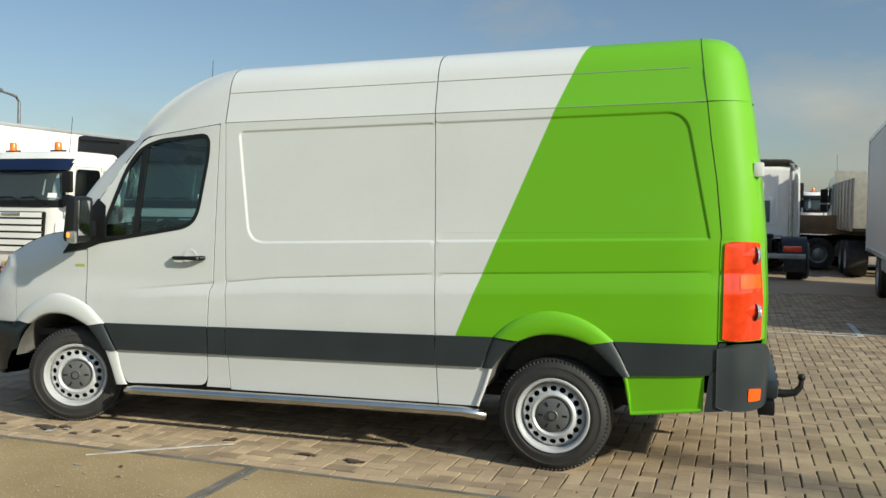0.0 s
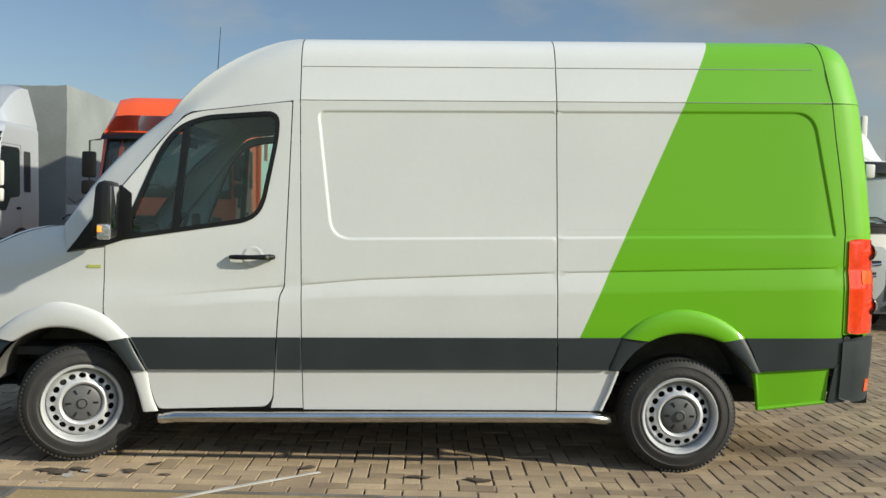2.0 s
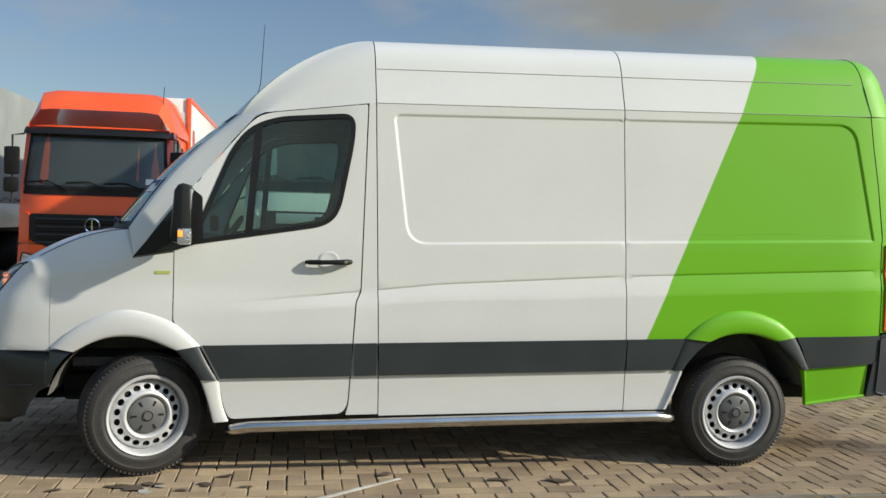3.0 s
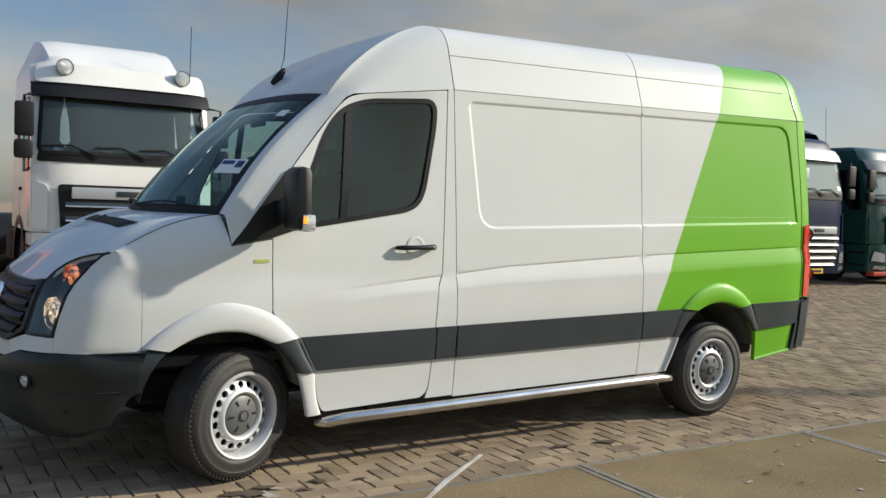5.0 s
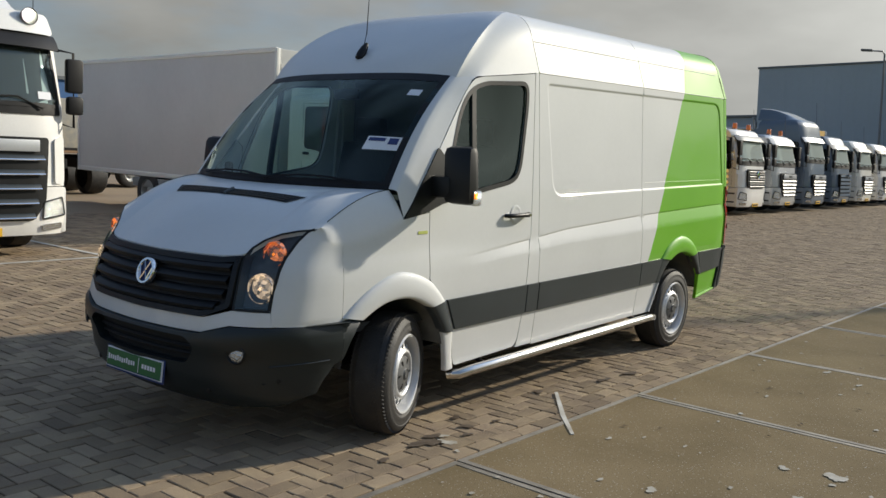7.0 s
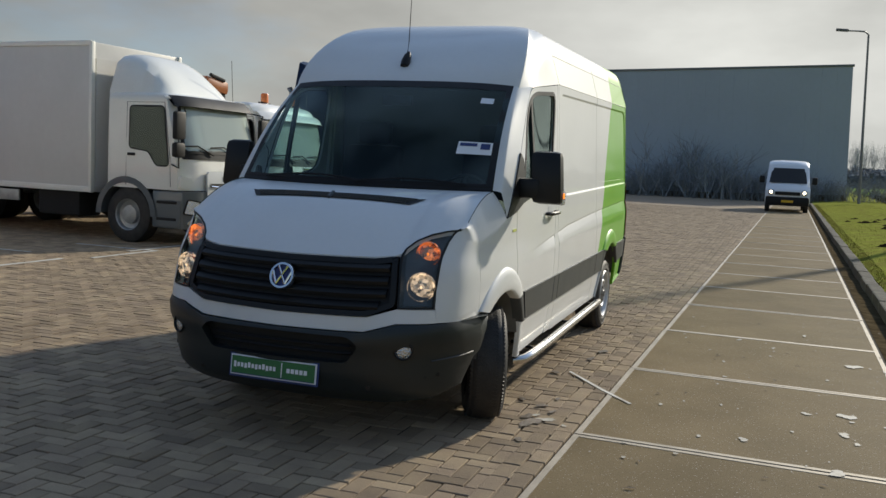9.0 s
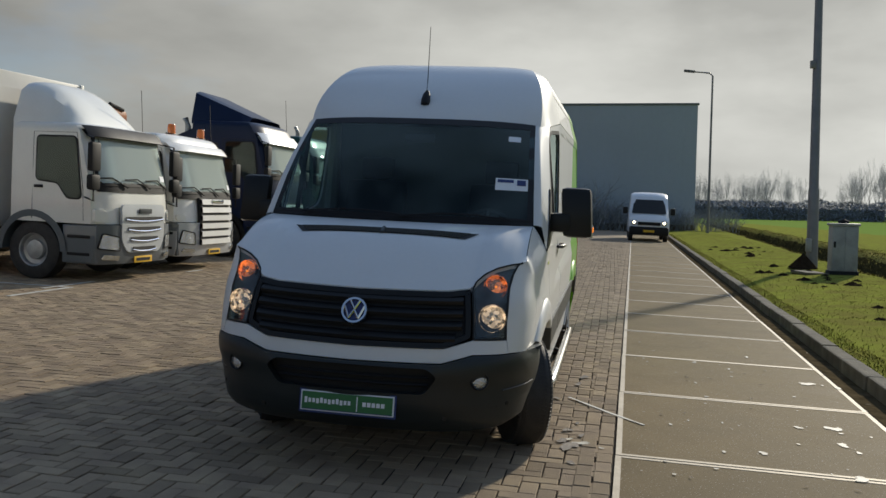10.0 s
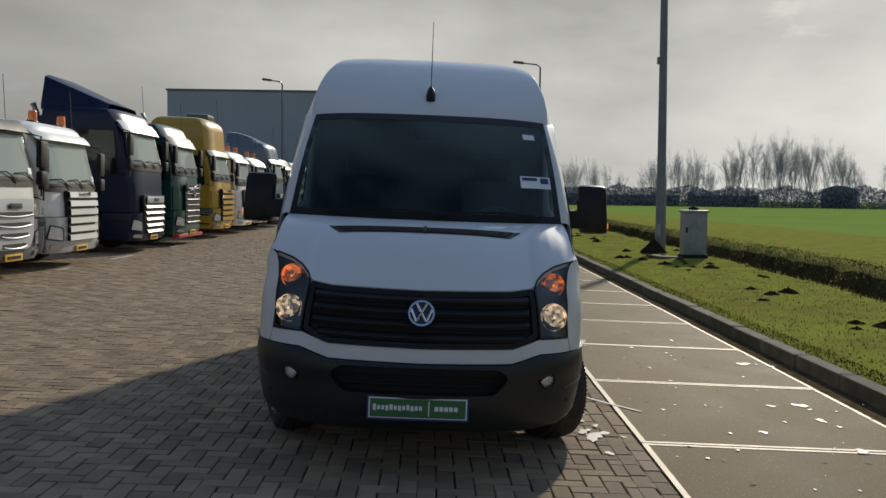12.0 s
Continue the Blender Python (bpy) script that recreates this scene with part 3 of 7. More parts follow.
def ring(name, outline, width, f, mat, parent, label="", res=0.03, depth=0.01):
    """A strip of a given width lying inside an outline."""
    o = resample(outline, res)
    i = shrink(o, width)
    n = len(o)
    verts, faces = [], []
    for a, b in zip(o, i):
        verts += [f(a.x, a.y, depth), f(a.x, a.y, 0.0), f(b.x, b.y, 0.0), f(b.x, b.y, depth)]
    for k in range(n):
        q, r = 4 * k, 4 * ((k + 1) % n)
        faces += [(q + j, r + j, r + j + 1, q + j + 1) for j in range(3)]
    return link_mesh(name, verts, faces, mat, parent, label)


def road_wheel(name, centre, sgn, steer, label):
    """A steel wheel with its tyre, holes, hub cap and bolts."""
    hold = empty(name)
    m = Matrix.Translation(centre) @ Matrix.Rotation(radians(steer), 4, "Z") @ Matrix.Diagonal((1.005, -sgn, 1.005, 1))
    # y < 0 of the pattern is the outer face
    w = 0.225
    prof = [(0.213, -0.095), (0.222, -0.112), (0.248, -0.119), (0.252, -0.1225), (0.27, -0.1225), (0.274, -0.1205), (0.298, -0.1195), (0.301, -0.122), (0.310, -0.120), (0.325, -0.108), (0.342, -0.095), (0.352, -0.075), (0.356, -0.04), (0.357, 0.0), (0.356, 0.04), (0.352, 0.075), (0.342, 0.095), (0.30, 0.118), (0.222, 0.11), (0.213, 0.09)]
    tyre = link_mesh("tyre", *moved(lathe(prof, 72), m), RUBBER, hold, "dusty black rubber tyre")
    blocks = []
    for k in range(84):
        a = 2 * math.pi * k / 84
        for j, yy in enumerate((-0.085, -0.045, 0.0, 0.045, 0.085)):
            bmx = Matrix.Rotation(-(a + (0.05 if j % 2 else 0)), 4, "Y") @ Matrix.Translation((0.3495 if abs(yy) < 0.08 else 0.3395, yy, 0)) @ Matrix.Rotation(0.25 * (j - 2), 4, "X")
            s = Vector((0.0065, 0.0175, 0.0108))
            vs = [bmx @ Vector((s.x * p, s.y * q, s.z * r)) for p in (-1, 1) for q in (-1, 1) for r in (-1, 1)]
            blocks.append((vs, [(4, 5, 7, 6), (0, 1, 5, 4), (2, 3, 7, 6), (0, 2, 6, 4), (1, 3, 7, 5)]))
    link_mesh("tread", *moved(joined(*blocks), m), RUBBER, tyre, smooth=False, weld=False)
    rim_prof = [(0.226, -0.104), (0.235, -0.115), (0.229, -0.124), (0.219, -0.121), (0.212, -0.110), (0.209, -0.085), (0.207, -0.06), (0.203, -0.04), (0.19, -0.035)]
    rim = link_mesh("rim", *moved(lathe(rim_prof, 72), m), SILVER, hold, "silver-painted steel rim")
    # the disc with its round holes
    disc_out = [(0.206 * math.cos(2 * math.pi * k / 72), 0.206 * math.sin(2 * math.pi * k / 72)) for k in range(72)]
    holes = []
    for k in range(18):
        a = 2 * math.pi * (k + 0.5) / 18
        r_, t_ = Vector((math.cos(a), math.sin(a))), Vector((-math.sin(a), math.cos(a)))
        holes.append([tuple(r_ * (0.166 + 0.017 * math.cos(b)) + t_ * 0.021 * math.sin(b)) for b in np.linspace(0, 2 * math.pi, 12, endpoint=False)])

    def disc(u, v, d):
        r = math.hypot(u, v)
        y = curve(r, [(0.0, -0.075), (0.112, -0.078), (0.120, -0.100), (0.130, -0.106), (0.140, -0.102), (0.150, -0.090), (0.180, -0.082), (0.194, -0.068), (0.206, -0.045)])
        return m @ Vector((u, y + d, v))
    holes.append([(0.146 * math.cos(a), 0.146 * math.sin(a)) for a in np.linspace(0, 2 * math.pi, 48, endpoint=False)])
    patch("disc", disc_out, disc, SILVER, hold, "silver steel wheel disc with round holes", holes, res=0.015, depth=0.012)
    link_mesh("disc_ring", *moved(lathe([(0.106, -0.070), (0.113, -0.092), (0.119, -0.103), (0.128, -0.107), (0.139, -0.104), (0.149, -0.0915)], 64), m), SILVER, hold)
    link_mesh("brake_drum", *moved(lathe([(0.0, -0.03), (0.19, -0.03), (0.19, 0.06)], 32), m), DARK, hold)
    cap = link_mesh("hub_cap", *moved(lathe([(0.0, -0.118), (0.03, -0.118), (0.036, -0.111), (0.085, -0.105), (0.104, -0.097), (0.110, -0.082)], 48), m), HUBCAP, hold, "dark grey plastic hub cap")
    for k in range(6):
        a = 2 * math.pi * k / 6
        v = box((0.076 * math.cos(a), -0.1062, 0.076 * math.sin(a)), (0.03, 0.006, 0.011), 0.0, Matrix.Rotation(-a, 4, "Y"))
        bmesh.ops.transform(v, matrix=m, verts=v.verts)
        part("bolt_slot", v, BLACK, cap)
    link_mesh("hub_badge", *moved(lathe([(0.024, -0.1195), (0.029, -0.1195), (0.029, -0.115)], 24), m), SATIN, cap)
    return hold


def build_van():
    van = empty("delivery_van", label="white high-roof panel van with slanted green rear livery", category="van")
    P = VAN_PAINT
    body = link_mesh("body", *joined(
        grid_mesh([[V(x, y, 0.42) for y in (-0.8, 0.8)] for x in (-0.9, 4.8)]),
    ), DARK, van, "dark van floor")

    def roof_section(x, n=36):
        top = 2.602
        half = 0.925
        row = []
        for i in range(n + 1):
            a = math.pi * i / n
            c, s = math.cos(a), math.sin(a)
            e = 2 / 6.5
            y = -half * math.copysign(abs(c) ** e, c)
            hgt = abs(s) ** e
            z = 2.17 + (top - 2.17) * hgt + 0.004 * (1 - (y / 0.925) ** 2)
            y *= 1 - 0.13 * hgt
            # pressed gutter line along the shoulder
            if 0.44 < hgt < 0.56:
                y *= 0.996
            row.append((y, z))
        return row

    def roof_part(name, x0, x1, label=""):
        return link_mesh(name, *grid_mesh([[V(x0(z) + (x1(z) - x0(z)) * i / 14, y, z) for y, z in roof_section(0)] for i in range(15)]), P, van, label)
    roof_part("roof_front_panel", lambda z: seam_front(z) + 0.003, lambda z: seam_mid(z) - 0.003, "white high roof panel")
    roof_part("roof_rear_panel", lambda z: seam_mid(z) + 0.003, roof_end)
    sec = roof_section(4.535, 48)
    rows = []
    for s in (0.0, 0.0005, 0.002, 0.006, 0.014, 0.025, 0.04, 0.06, 0.085, 0.12, 0.16, 0.21, 0.27, 0.36, 0.5, 0.75, 1.0):
        row = []
        for y, z in sec:
            zz = 2.17 + (z - 2.17) * (1 - s)
            row.append(V(roof_end(z) + 0.0015 + (tail_x(zz) - roof_end(z) - 0.0015) * math.sqrt(max(0.0, 1 - (1 - s) ** 8)), y * (1 - s), zz))
        rows.append(row)
    link_mesh("rear_cap", *grid_mesh(rows), P, van, "green moulded rear roof corner")
    # long grey lines along the roof's shoulder: the creases' shading put in as colour
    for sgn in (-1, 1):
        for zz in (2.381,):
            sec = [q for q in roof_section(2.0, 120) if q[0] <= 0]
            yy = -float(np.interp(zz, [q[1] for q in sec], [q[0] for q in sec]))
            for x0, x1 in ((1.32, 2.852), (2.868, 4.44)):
                link_mesh("roof_crease_line", *tube([V(x, sgn * (yy + 0.001), zz) for x in np.linspace(x0, x1, 12)], 0.0025, 6), CREASE_SHADE, van)
        link_mesh("roof_crease_line", *tube([V(x, sgn * 0.9255, 2.169) for x in np.linspace(1.325, 4.545, 20)], 0.0022, 6), CREASE_SHADE, van)

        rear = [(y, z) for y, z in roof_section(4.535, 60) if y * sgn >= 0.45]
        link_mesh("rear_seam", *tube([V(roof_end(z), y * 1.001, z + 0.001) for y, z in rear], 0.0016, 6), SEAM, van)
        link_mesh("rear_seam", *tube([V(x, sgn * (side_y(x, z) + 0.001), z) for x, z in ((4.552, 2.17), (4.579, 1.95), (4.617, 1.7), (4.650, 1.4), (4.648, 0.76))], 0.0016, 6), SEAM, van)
    # front cap over the windscreen: a front face and two flanks that meet in a fold
    sec = roof_section(0)
    seam = [Vector((seam_front(z) - 0.003, y, z)) for y, z in sec]

    def glide(a, b, ta, tb, t):
        return a * (2 * t ** 3 - 3 * t * t + 1) + ta * (t ** 3 - 2 * t * t + t) + b * (-2 * t ** 3 + 3 * t * t) + tb * (t ** 3 - t * t)
    turns = np.linspace(0, 1, 21)
    cols, across = [], len(sec) // 3
    for i in range(across, len(sec) - across):
        u = -math.cos(math.pi * (i - across) / (len(sec) - 1 - 2 * across))
        w = abs(u) ** 4
        y = u * 0.838
        q = min(1.0, abs(y) / 0.805)
        p = Vector((0.41 + 0.10 * q * q, y, 2.115 - 0.02 * q ** 4)) + Vector((0.015, 0, -0.010)) * max(0.0, (abs(y) - 0.805) / 0.033)
        ta = Vector((0.50, 0, 0.55)).lerp(Vector((0.45, 0.05 * math.copysign(1, u), 0.80)), w)
        tb = Vector((0.62, 0, 0.02)).lerp(Vector((0.62, -0.25 * math.copysign(1, u), 0.02)), w)
        cols.append([glide(p, seam[i], ta, tb, t) for t in turns])
    pieces = [grid_mesh([[V(*p) for p in col] for col in cols])]
    for sgn in (-1, 1):
        flank, fold = [], cols[0] if sgn < 0 else cols[-1]
        foot = Vector((0.665, sgn * side_y(0.665, 2.10), 2.10))
        for k in range(across + 1):
            f = k / across
            b_ = seam[across - k if sgn < 0 else len(sec) - 1 - across + k]
            p = fold[0].lerp(foot, f)
            ta = Vector((0.45, sgn * 0.05, 0.80)).lerp(b_ - p, f ** 0.6)
            tb = Vector((0.62, sgn * -0.25, 0.02)).lerp(b_ - p, f ** 0.8)
            flank.append([V(*glide(p, b_, ta, tb, t)) for t in turns])
        pieces.append(grid_mesh(flank))
    link_mesh("front_cap", *joined(*pieces), P, van, "white moulded roof front cap", weld=False)

    # windscreen
    def ws(u, v, d):
        """u across (-1..1), v up (0..1)."""
        bx, tx = -0.32 + 0.225 * u * u, 0.41 + 0.10 * u * u
        y = u * (0.878 - 0.073 * v)
        x = bx + (tx - bx) * v - 0.035 * math.sin(math.pi * v) + d
        z = 1.415 + (2.115 - 0.02 * u ** 4 - 1.415) * v + 0.03 * math.sin(math.pi * v)
        return V(x, y, z)
    us, vs = np.linspace(-1, 1, 25), np.linspace(0, 1, 13)
    screen = link_mesh("windscreen", *grid_mesh([[ws(u, v, 0) for u in us] for v in vs]), WINDSCREEN, van, "tinted laminated windscreen")
    for name, rng in (("windscreen_band", [(-1, 1, 0.925, 1.0), (-1, 1, 0.0, 0.05), (-1, -0.955, 0.05, 0.925), (0.955, 1, 0.05, 0.925)]),):
        v = joined(*[grid_mesh([[ws(u, q, -0.003) for u in np.linspace(a, b, 20)] for q in np.linspace(c, e, 4)]) for a, b, c, e in rng])
        link_mesh(name, *v, BLACK, screen, "black printed glass border")
    link_mesh("sticker", *grid_mesh([[ws(u, q, -0.004) for u in np.linspace(-0.955, -0.715, 5)] for q in (0.28, 0.385)]), PAPER, screen, "white paper stock label")
    link_mesh("sticker_bar", *grid_mesh([[ws(u, q, -0.006) for u in np.linspace(-0.85, -0.73, 5)] for q in (0.348, 0.375)]), INK, screen)
    link_mesh("sticker_code", *grid_mesh([[ws(u, q, -0.006) for u in np.linspace(-0.94, -0.875, 4)] for q in (0.325, 0.375)]), INK, screen)
    link_mesh("small_sticker", *grid_mesh([[ws(u, q, -0.004) for u in np.linspace(-0.885, -0.785, 4)] for q in (0.765, 0.825)]), PAPER, screen)

    # pillars between screen and doors
    for sgn in (-1, 1):
        rows = []
        for t in np.linspace(0, 1, 15):
            a = ws(sgn, t, 0)
            e = curve(t, [(0, 0), (1, 1)])
            dx = curve(e, [(0, -0.052), (0.3, 0.147), (0.75, 0.466), (0.93, 0.615), (1, 0.665)])
            dz = curve(e, [(0, 1.255), (0.3, 1.50), (0.75, 1.91), (0.93, 2.077), (1, 2.10)])
            b = V(dx, sgn * side_y(dx, dz), dz)
            fold = a + Vector((0.015, sgn * (0.033 + 0.02 * (1 - t)), -0.008))
            rows.append([a, a.lerp(fold, 0.5) + Vector((-0.003, 0, 0.002)), fold - Vector((0.002, sgn * 0.004, 0)), fold + (b - fold) * 0.05, fold.lerp(b, 0.35), fold.lerp(b, 0.7), b])
        link_mesh("windscreen_pillar", *grid_mesh(rows), P, van)

    # bonnet
    def bonnet(u, v):
        a = abs(u)
        zf = curve(a, [(0, 1.055), (0.55, 1.063), (0.675, 1.076), (0.70, 1.088), (0.72, 1.115), (0.765, 1.155), (0.835, 1.192), (0.92, 1.212), (1, 1.222)])
        xf, yf = nose_at(u * 0.917, zf)
        y = u * 0.878 + (yf - u * 0.878) * v
        xb, zb = -0.315 + 0.225 * u * u, 1.408
        x = xb + (xf - xb) * v
        z = zb + (zf - zb) * v + 0.062 * math.sin(math.pi * v ** 0.9) * (1 - 0.45 * a ** 4) + 0.006 * step(0.60, 0.70, a) * math.sin(math.pi * v)
        return V(x, y, z)
    hood = link_mesh("bonnet", *grid_mesh([[bonnet(u, v) for u in np.linspace(-1, 1, 121)] for v in np.linspace(0.0, 1, 19)]), P, van, "white sloping bonnet")
    lip = [[bonnet(u, 1.0) + Vector((0.0, 0, -0.03 * k)) for u in np.linspace(-1, 1, 121)] for k in (0, 1)]
    link_mesh("bonnet_lip", *grid_mesh(lip), P, hood)
    # air intake slots behind the bonnet
    def on_bonnet(y, x, up):
        u = y / 0.885
        xb, xf = bonnet(u, 0.0).x, bonnet(u, 1.0).x
        return bonnet(u, (x - xb) / (xf - xb)) + Vector((0, 0, up))

    def slot_row(t, half, up):
        return [on_bonnet(y, (1 - t) * (-0.487 + 0.15 * y * y) + t * (-0.555 + 0.10 * y * y), up) for y in np.linspace(-half, half, 31)]
    link_mesh("air_intake", *grid_mesh([slot_row(t, 0.585 - 0.075 * t, 0.004) for t in (0, 0.25, 0.5, 0.75, 1)]), BLACK, hood, "black slotted air intake")
    for t in (0.12, 0.35, 0.58, 0.82):
        link_mesh("intake_slat", *tube(slot_row(t, 0.545 - 0.075 * t, 0.007), 0.0032, 5), TRIM, hood)
    link_mesh("intake_rib", *tube([on_bonnet(0, x, 0.007) for x in (-0.487, -0.52, -0.555)], 0.012, 6), TRIM, hood)
    # cowl and wipers
    link_mesh("cowl", *grid_mesh([[ws(u, 0.03, -0.006) for u in np.linspace(-1, 1, 24)], [bonnet(u, 0.0) + Vector((0, 0, -0.002)) for u in np.linspace(-1, 1, 24)]]), BLACK, van)
    for y0, y1 in ((0.62, -0.10), (-0.05, -0.72)):
        link_mesh("wiper", *tube([ws(y0 / 0.86 + (y1 - y0) / 0.86 * t, 0.035 + 0.035 * math.sin(t * 3), -0.03) for t in np.linspace(0, 1, 8)], [0.011] + [0.007] * 7, 6), BLACK, van)

    # fenders: nose corner, flank and shoulder
    for sgn in (-1, 1):
        f = side(sgn)
        top_arc = F_OPEN
        shoulder = [curve(t, [(0, -0.052), (0.5, -0.30), (0.8, -0.50), (1, -0.60)]) for t in np.linspace(0, 1, 41)]
        crest = [(lx, curve(lx, [(-0.50, 1.125), (-0.30, 1.165), (-0.052, 1.245)])) for lx in shoulder if lx > -0.4999]
        flank = [(-0.50, 0.72), (-0.50, 1.125)] + crest[::-1] + [(0.171, 1.277), (0.173, 0.88), (0.328, 0.735)]
        cut = [q for q in reversed(top_arc) if q[1] > 0.715]
        v1 = patch_mesh(flank + cut, [], 0.03, f)
        g = nose()
        corner = [(sgn * a, b) for a, b in ((0.965, 0.72), (0.858, 0.728), (0.840, 0.80), (0.834, 0.90), (0.841, 1.0), (0.846, 1.075), (0.860, 1.15), (0.882, 1.205), (0.917, 1.222))] + [(sgn * (0.965 - 0.048 * k), 1.125 + 0.097 * k) for k in [(-0.5 - lx) / 0.10 for lx in shoulder if lx < -0.5001][::-1][1:]] + [(sgn * 0.965, 1.125)]
        v2 = patch_mesh(corner, [], 0.03, g)
        rows = []
        for t in np.linspace(0, 1, 41):
            a = bonnet(sgn, t * 1.0)
            lx = curve(t, [(0, -0.052), (0.5, -0.30), (0.8, -0.50), (1, -0.60)])
            if lx > -0.5001:
                lz = curve(lx, [(-0.50, 1.125), (-0.30, 1.165), (-0.052, 1.245)])
                b = V(lx, sgn * side_y(lx, lz), lz)
            else:
                k = (-0.50 - lx) / 0.10
                b = g(sgn * (0.965 - 0.048 * k), 1.125 + 0.097 * k, 0)
            mid = (a + b) / 2 + Vector((0, sgn * 0.014, 0.010))
            rows.append([a * (1 - k) ** 2 + mid * 2 * k * (1 - k) + b * k * k for k in np.linspace(0, 1, 9)])
        v3 = grid_mesh(rows)
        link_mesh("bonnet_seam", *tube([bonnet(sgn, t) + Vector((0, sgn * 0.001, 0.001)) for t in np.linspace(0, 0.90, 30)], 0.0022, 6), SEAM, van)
        fender = link_mesh("front_fender", *joined(v1, v2, v3), P, van, "white front fender")
        if sgn < 0:
            patch("lime_marker", rounded([(0.072, 1.154), (0.155, 1.154), (0.155, 1.172), (0.072, 1.172)], 0.004), side(-1, 0.003), LIME, fender, "small lime green badge", depth=0.003)

        # wheel arch lips: flared bands between the opening and an outer line
        def flare(name, inner, outer, out, mat, label=""):
            rows = []
            for t in np.linspace(0, 1, 41):
                p, q = along(inner, t), along(outer, t)
                row = []
                for k, o in ((0.0, -1.6), (0.0, 0.55), (0.04, 0.85), (0.12, 1.0), (0.4, 1.0), (0.7, 0.85), (0.9, 0.55), (1.0, 0.1), (1.02, -0.2)):
                    r = p.lerp(q, k)
                    row.append(V(r.x, sgn * (side_y(max(-0.5, r.x), r.y) + out * o), r.y))
                rows.append(row)
            return link_mesh(name, *grid_mesh(rows), mat, van, label)
        flare("front_arch_lip", F_OPEN[2:8], F_LIP, 0.024, P, "white flared wheel-arch lip")
        flare("front_arch_trim", F_OPEN[7:10], [F_LIP[-1], (0.375, 0.639), (0.437, 0.535)], 0.026, TRIM, "grey wheel-arch trim")
        flare("front_sill_edge", F_OPEN[9:], [(0.437, 0.535), (0.458, 0.38), (0.494, 0.285)], 0.012, P, "white sill edge behind the wheel")
        flare("rear_arch_lip", R_OPEN[3:8], R_LIP, 0.026, P, "green flared wheel-arch lip")
        flare("rear_arch_trim", R_OPEN[7:11], [R_LIP[-1], (4.09, 0.66), (4.15, 0.53)], 0.028, TRIM, "grey wheel-arch trim")
        flare("rear_arch_edge", R_OPEN[:4], [(3.215, 0.54), (3.25, 0.64), R_LIP[0]], 0.016, TRIM, "grey wheel-arch trim")
        # liners
        for c, r in (((-0.075, 0.37), 0.44), ((3.69, 0.31), 0.47)):
            rows = [[V(c[0] + r * math.cos(radians(a)), sgn * y, c[1] + r * math.sin(radians(a))) for y in (0.955, 0.5)] for a in np.linspace(12, 168, 24)]
            wall = [[V(c[0] + q * math.cos(radians(a)), sgn * 0.5, c[1] + q * math.sin(radians(a))) for q in (r, 0.02)] for a in np.linspace(12, 168, 24)]
            link_mesh("wheel_arch_liner", *joined(grid_mesh(rows), grid_mesh(wall)), LINER, van)

        # door with its window
        dpoly = rounded(DOOR, 0.02)
        ppoly = rounded(PANE, 0.05, 6)
        door = patch("front_door", shrink(dpoly, 0.0015), side(sgn), P, van, "white cab door", [ppoly], res=0.03, depth=0.02, lines=pressings(0.5, 1.2))
        ring("window_seal", shrink(ppoly, -0.014), 0.028, side(sgn, 0.003), SATIN, door, "black rubber window seal")
        patch("door_glass", shrink(ppoly, 0.012), side(sgn, -0.012), TINTED, door, "tinted cab door glass", res=0.08)
        bar = rounded([(0.567, 1.388), (0.612, 1.392), (0.655, 2.02), (0.612, 1.99)], 0.005)
        patch("quarter_bar", bar, side(sgn, 0.002), SATIN, door, depth=0.02)
        tri = rounded([(-0.045, 1.252, 0.0), (0.06, 1.40), (0.255, 1.655), (0.325, 1.60), (0.335, 1.338), (0.17, 1.286)], 0.01)
        patch("mirror_base", tri, side(sgn, 0.006), SATIN, door, "black plastic mirror base", depth=0.012)
        # handle
        scoop = [(1.06 + 0.062 * math.cos(a), 1.225 + 0.062 * math.sin(a)) for a in np.linspace(0, 2 * math.pi, 24, endpoint=False)]

        def dish(u, v, d):
            q = 1 - min(1, math.hypot(u - 1.06, v - 1.225) / 0.062)
            return V(u, sgn * (side_y(u, v) + 0.003 + 0.003 * math.sin(min(1, q * 3) * math.pi)), v)
        patch("handle_scoop", scoop, dish, P, door, res=0.012)
        pts = [(0.925, 0.008), (0.95, 0.03), (1.0, 0.044), (1.06, 0.047), (1.12, 0.046), (1.165, 0.036), (1.185, 0.01)]
        v = tube([V(x, sgn * (side_y(x, 1.222) + o), 1.222) for x, o in pts], [0.012, 0.015, 0.015, 0.014, 0.016, 0.018, 0.014], 10)
        handle = link_mesh("door_handle", *v, SATIN, door, "black pull handle")
        link_mesh("key_lock", *moved(lathe([(0.0, -0.002), (0.011, 0.0), (0.011, 0.01)], 16), Matrix.Translation(V(1.155, sgn * (side_y(1.155, 1.222) + 0.058), 1.222)) @ Matrix.Diagonal((1, -sgn, 1, 1))), STEEL, handle)
        # grey rubbing strips
        for x0, x1, q in ((0.345, 1.205, 0.10), (1.217, 1.353, 0.0), (1.365, 2.90, 0.0), (2.91, 3.27, 0.0)):
            o = [(x0, 0.74), (x1, 0.74), (x1, 0.545), (x0 + q, 0.545)]
            if x1 > 3.2:
                o = [(x0, 0.74), (3.287, 0.74), (3.25, 0.64), (3.21, 0.545), (x0, 0.545)]
            patch("rubbing_strip", o, side(sgn, 0.016), TRIM, door if x1 < 1.2 else van, "dark grey plastic rubbing strip", depth=0.02, res=0.05)
        o = [(4.045, 0.74), (4.643, 0.74), (4.643, 0.62), (4.60, 0.558), (4.14, 0.535), (4.09, 0.66)]
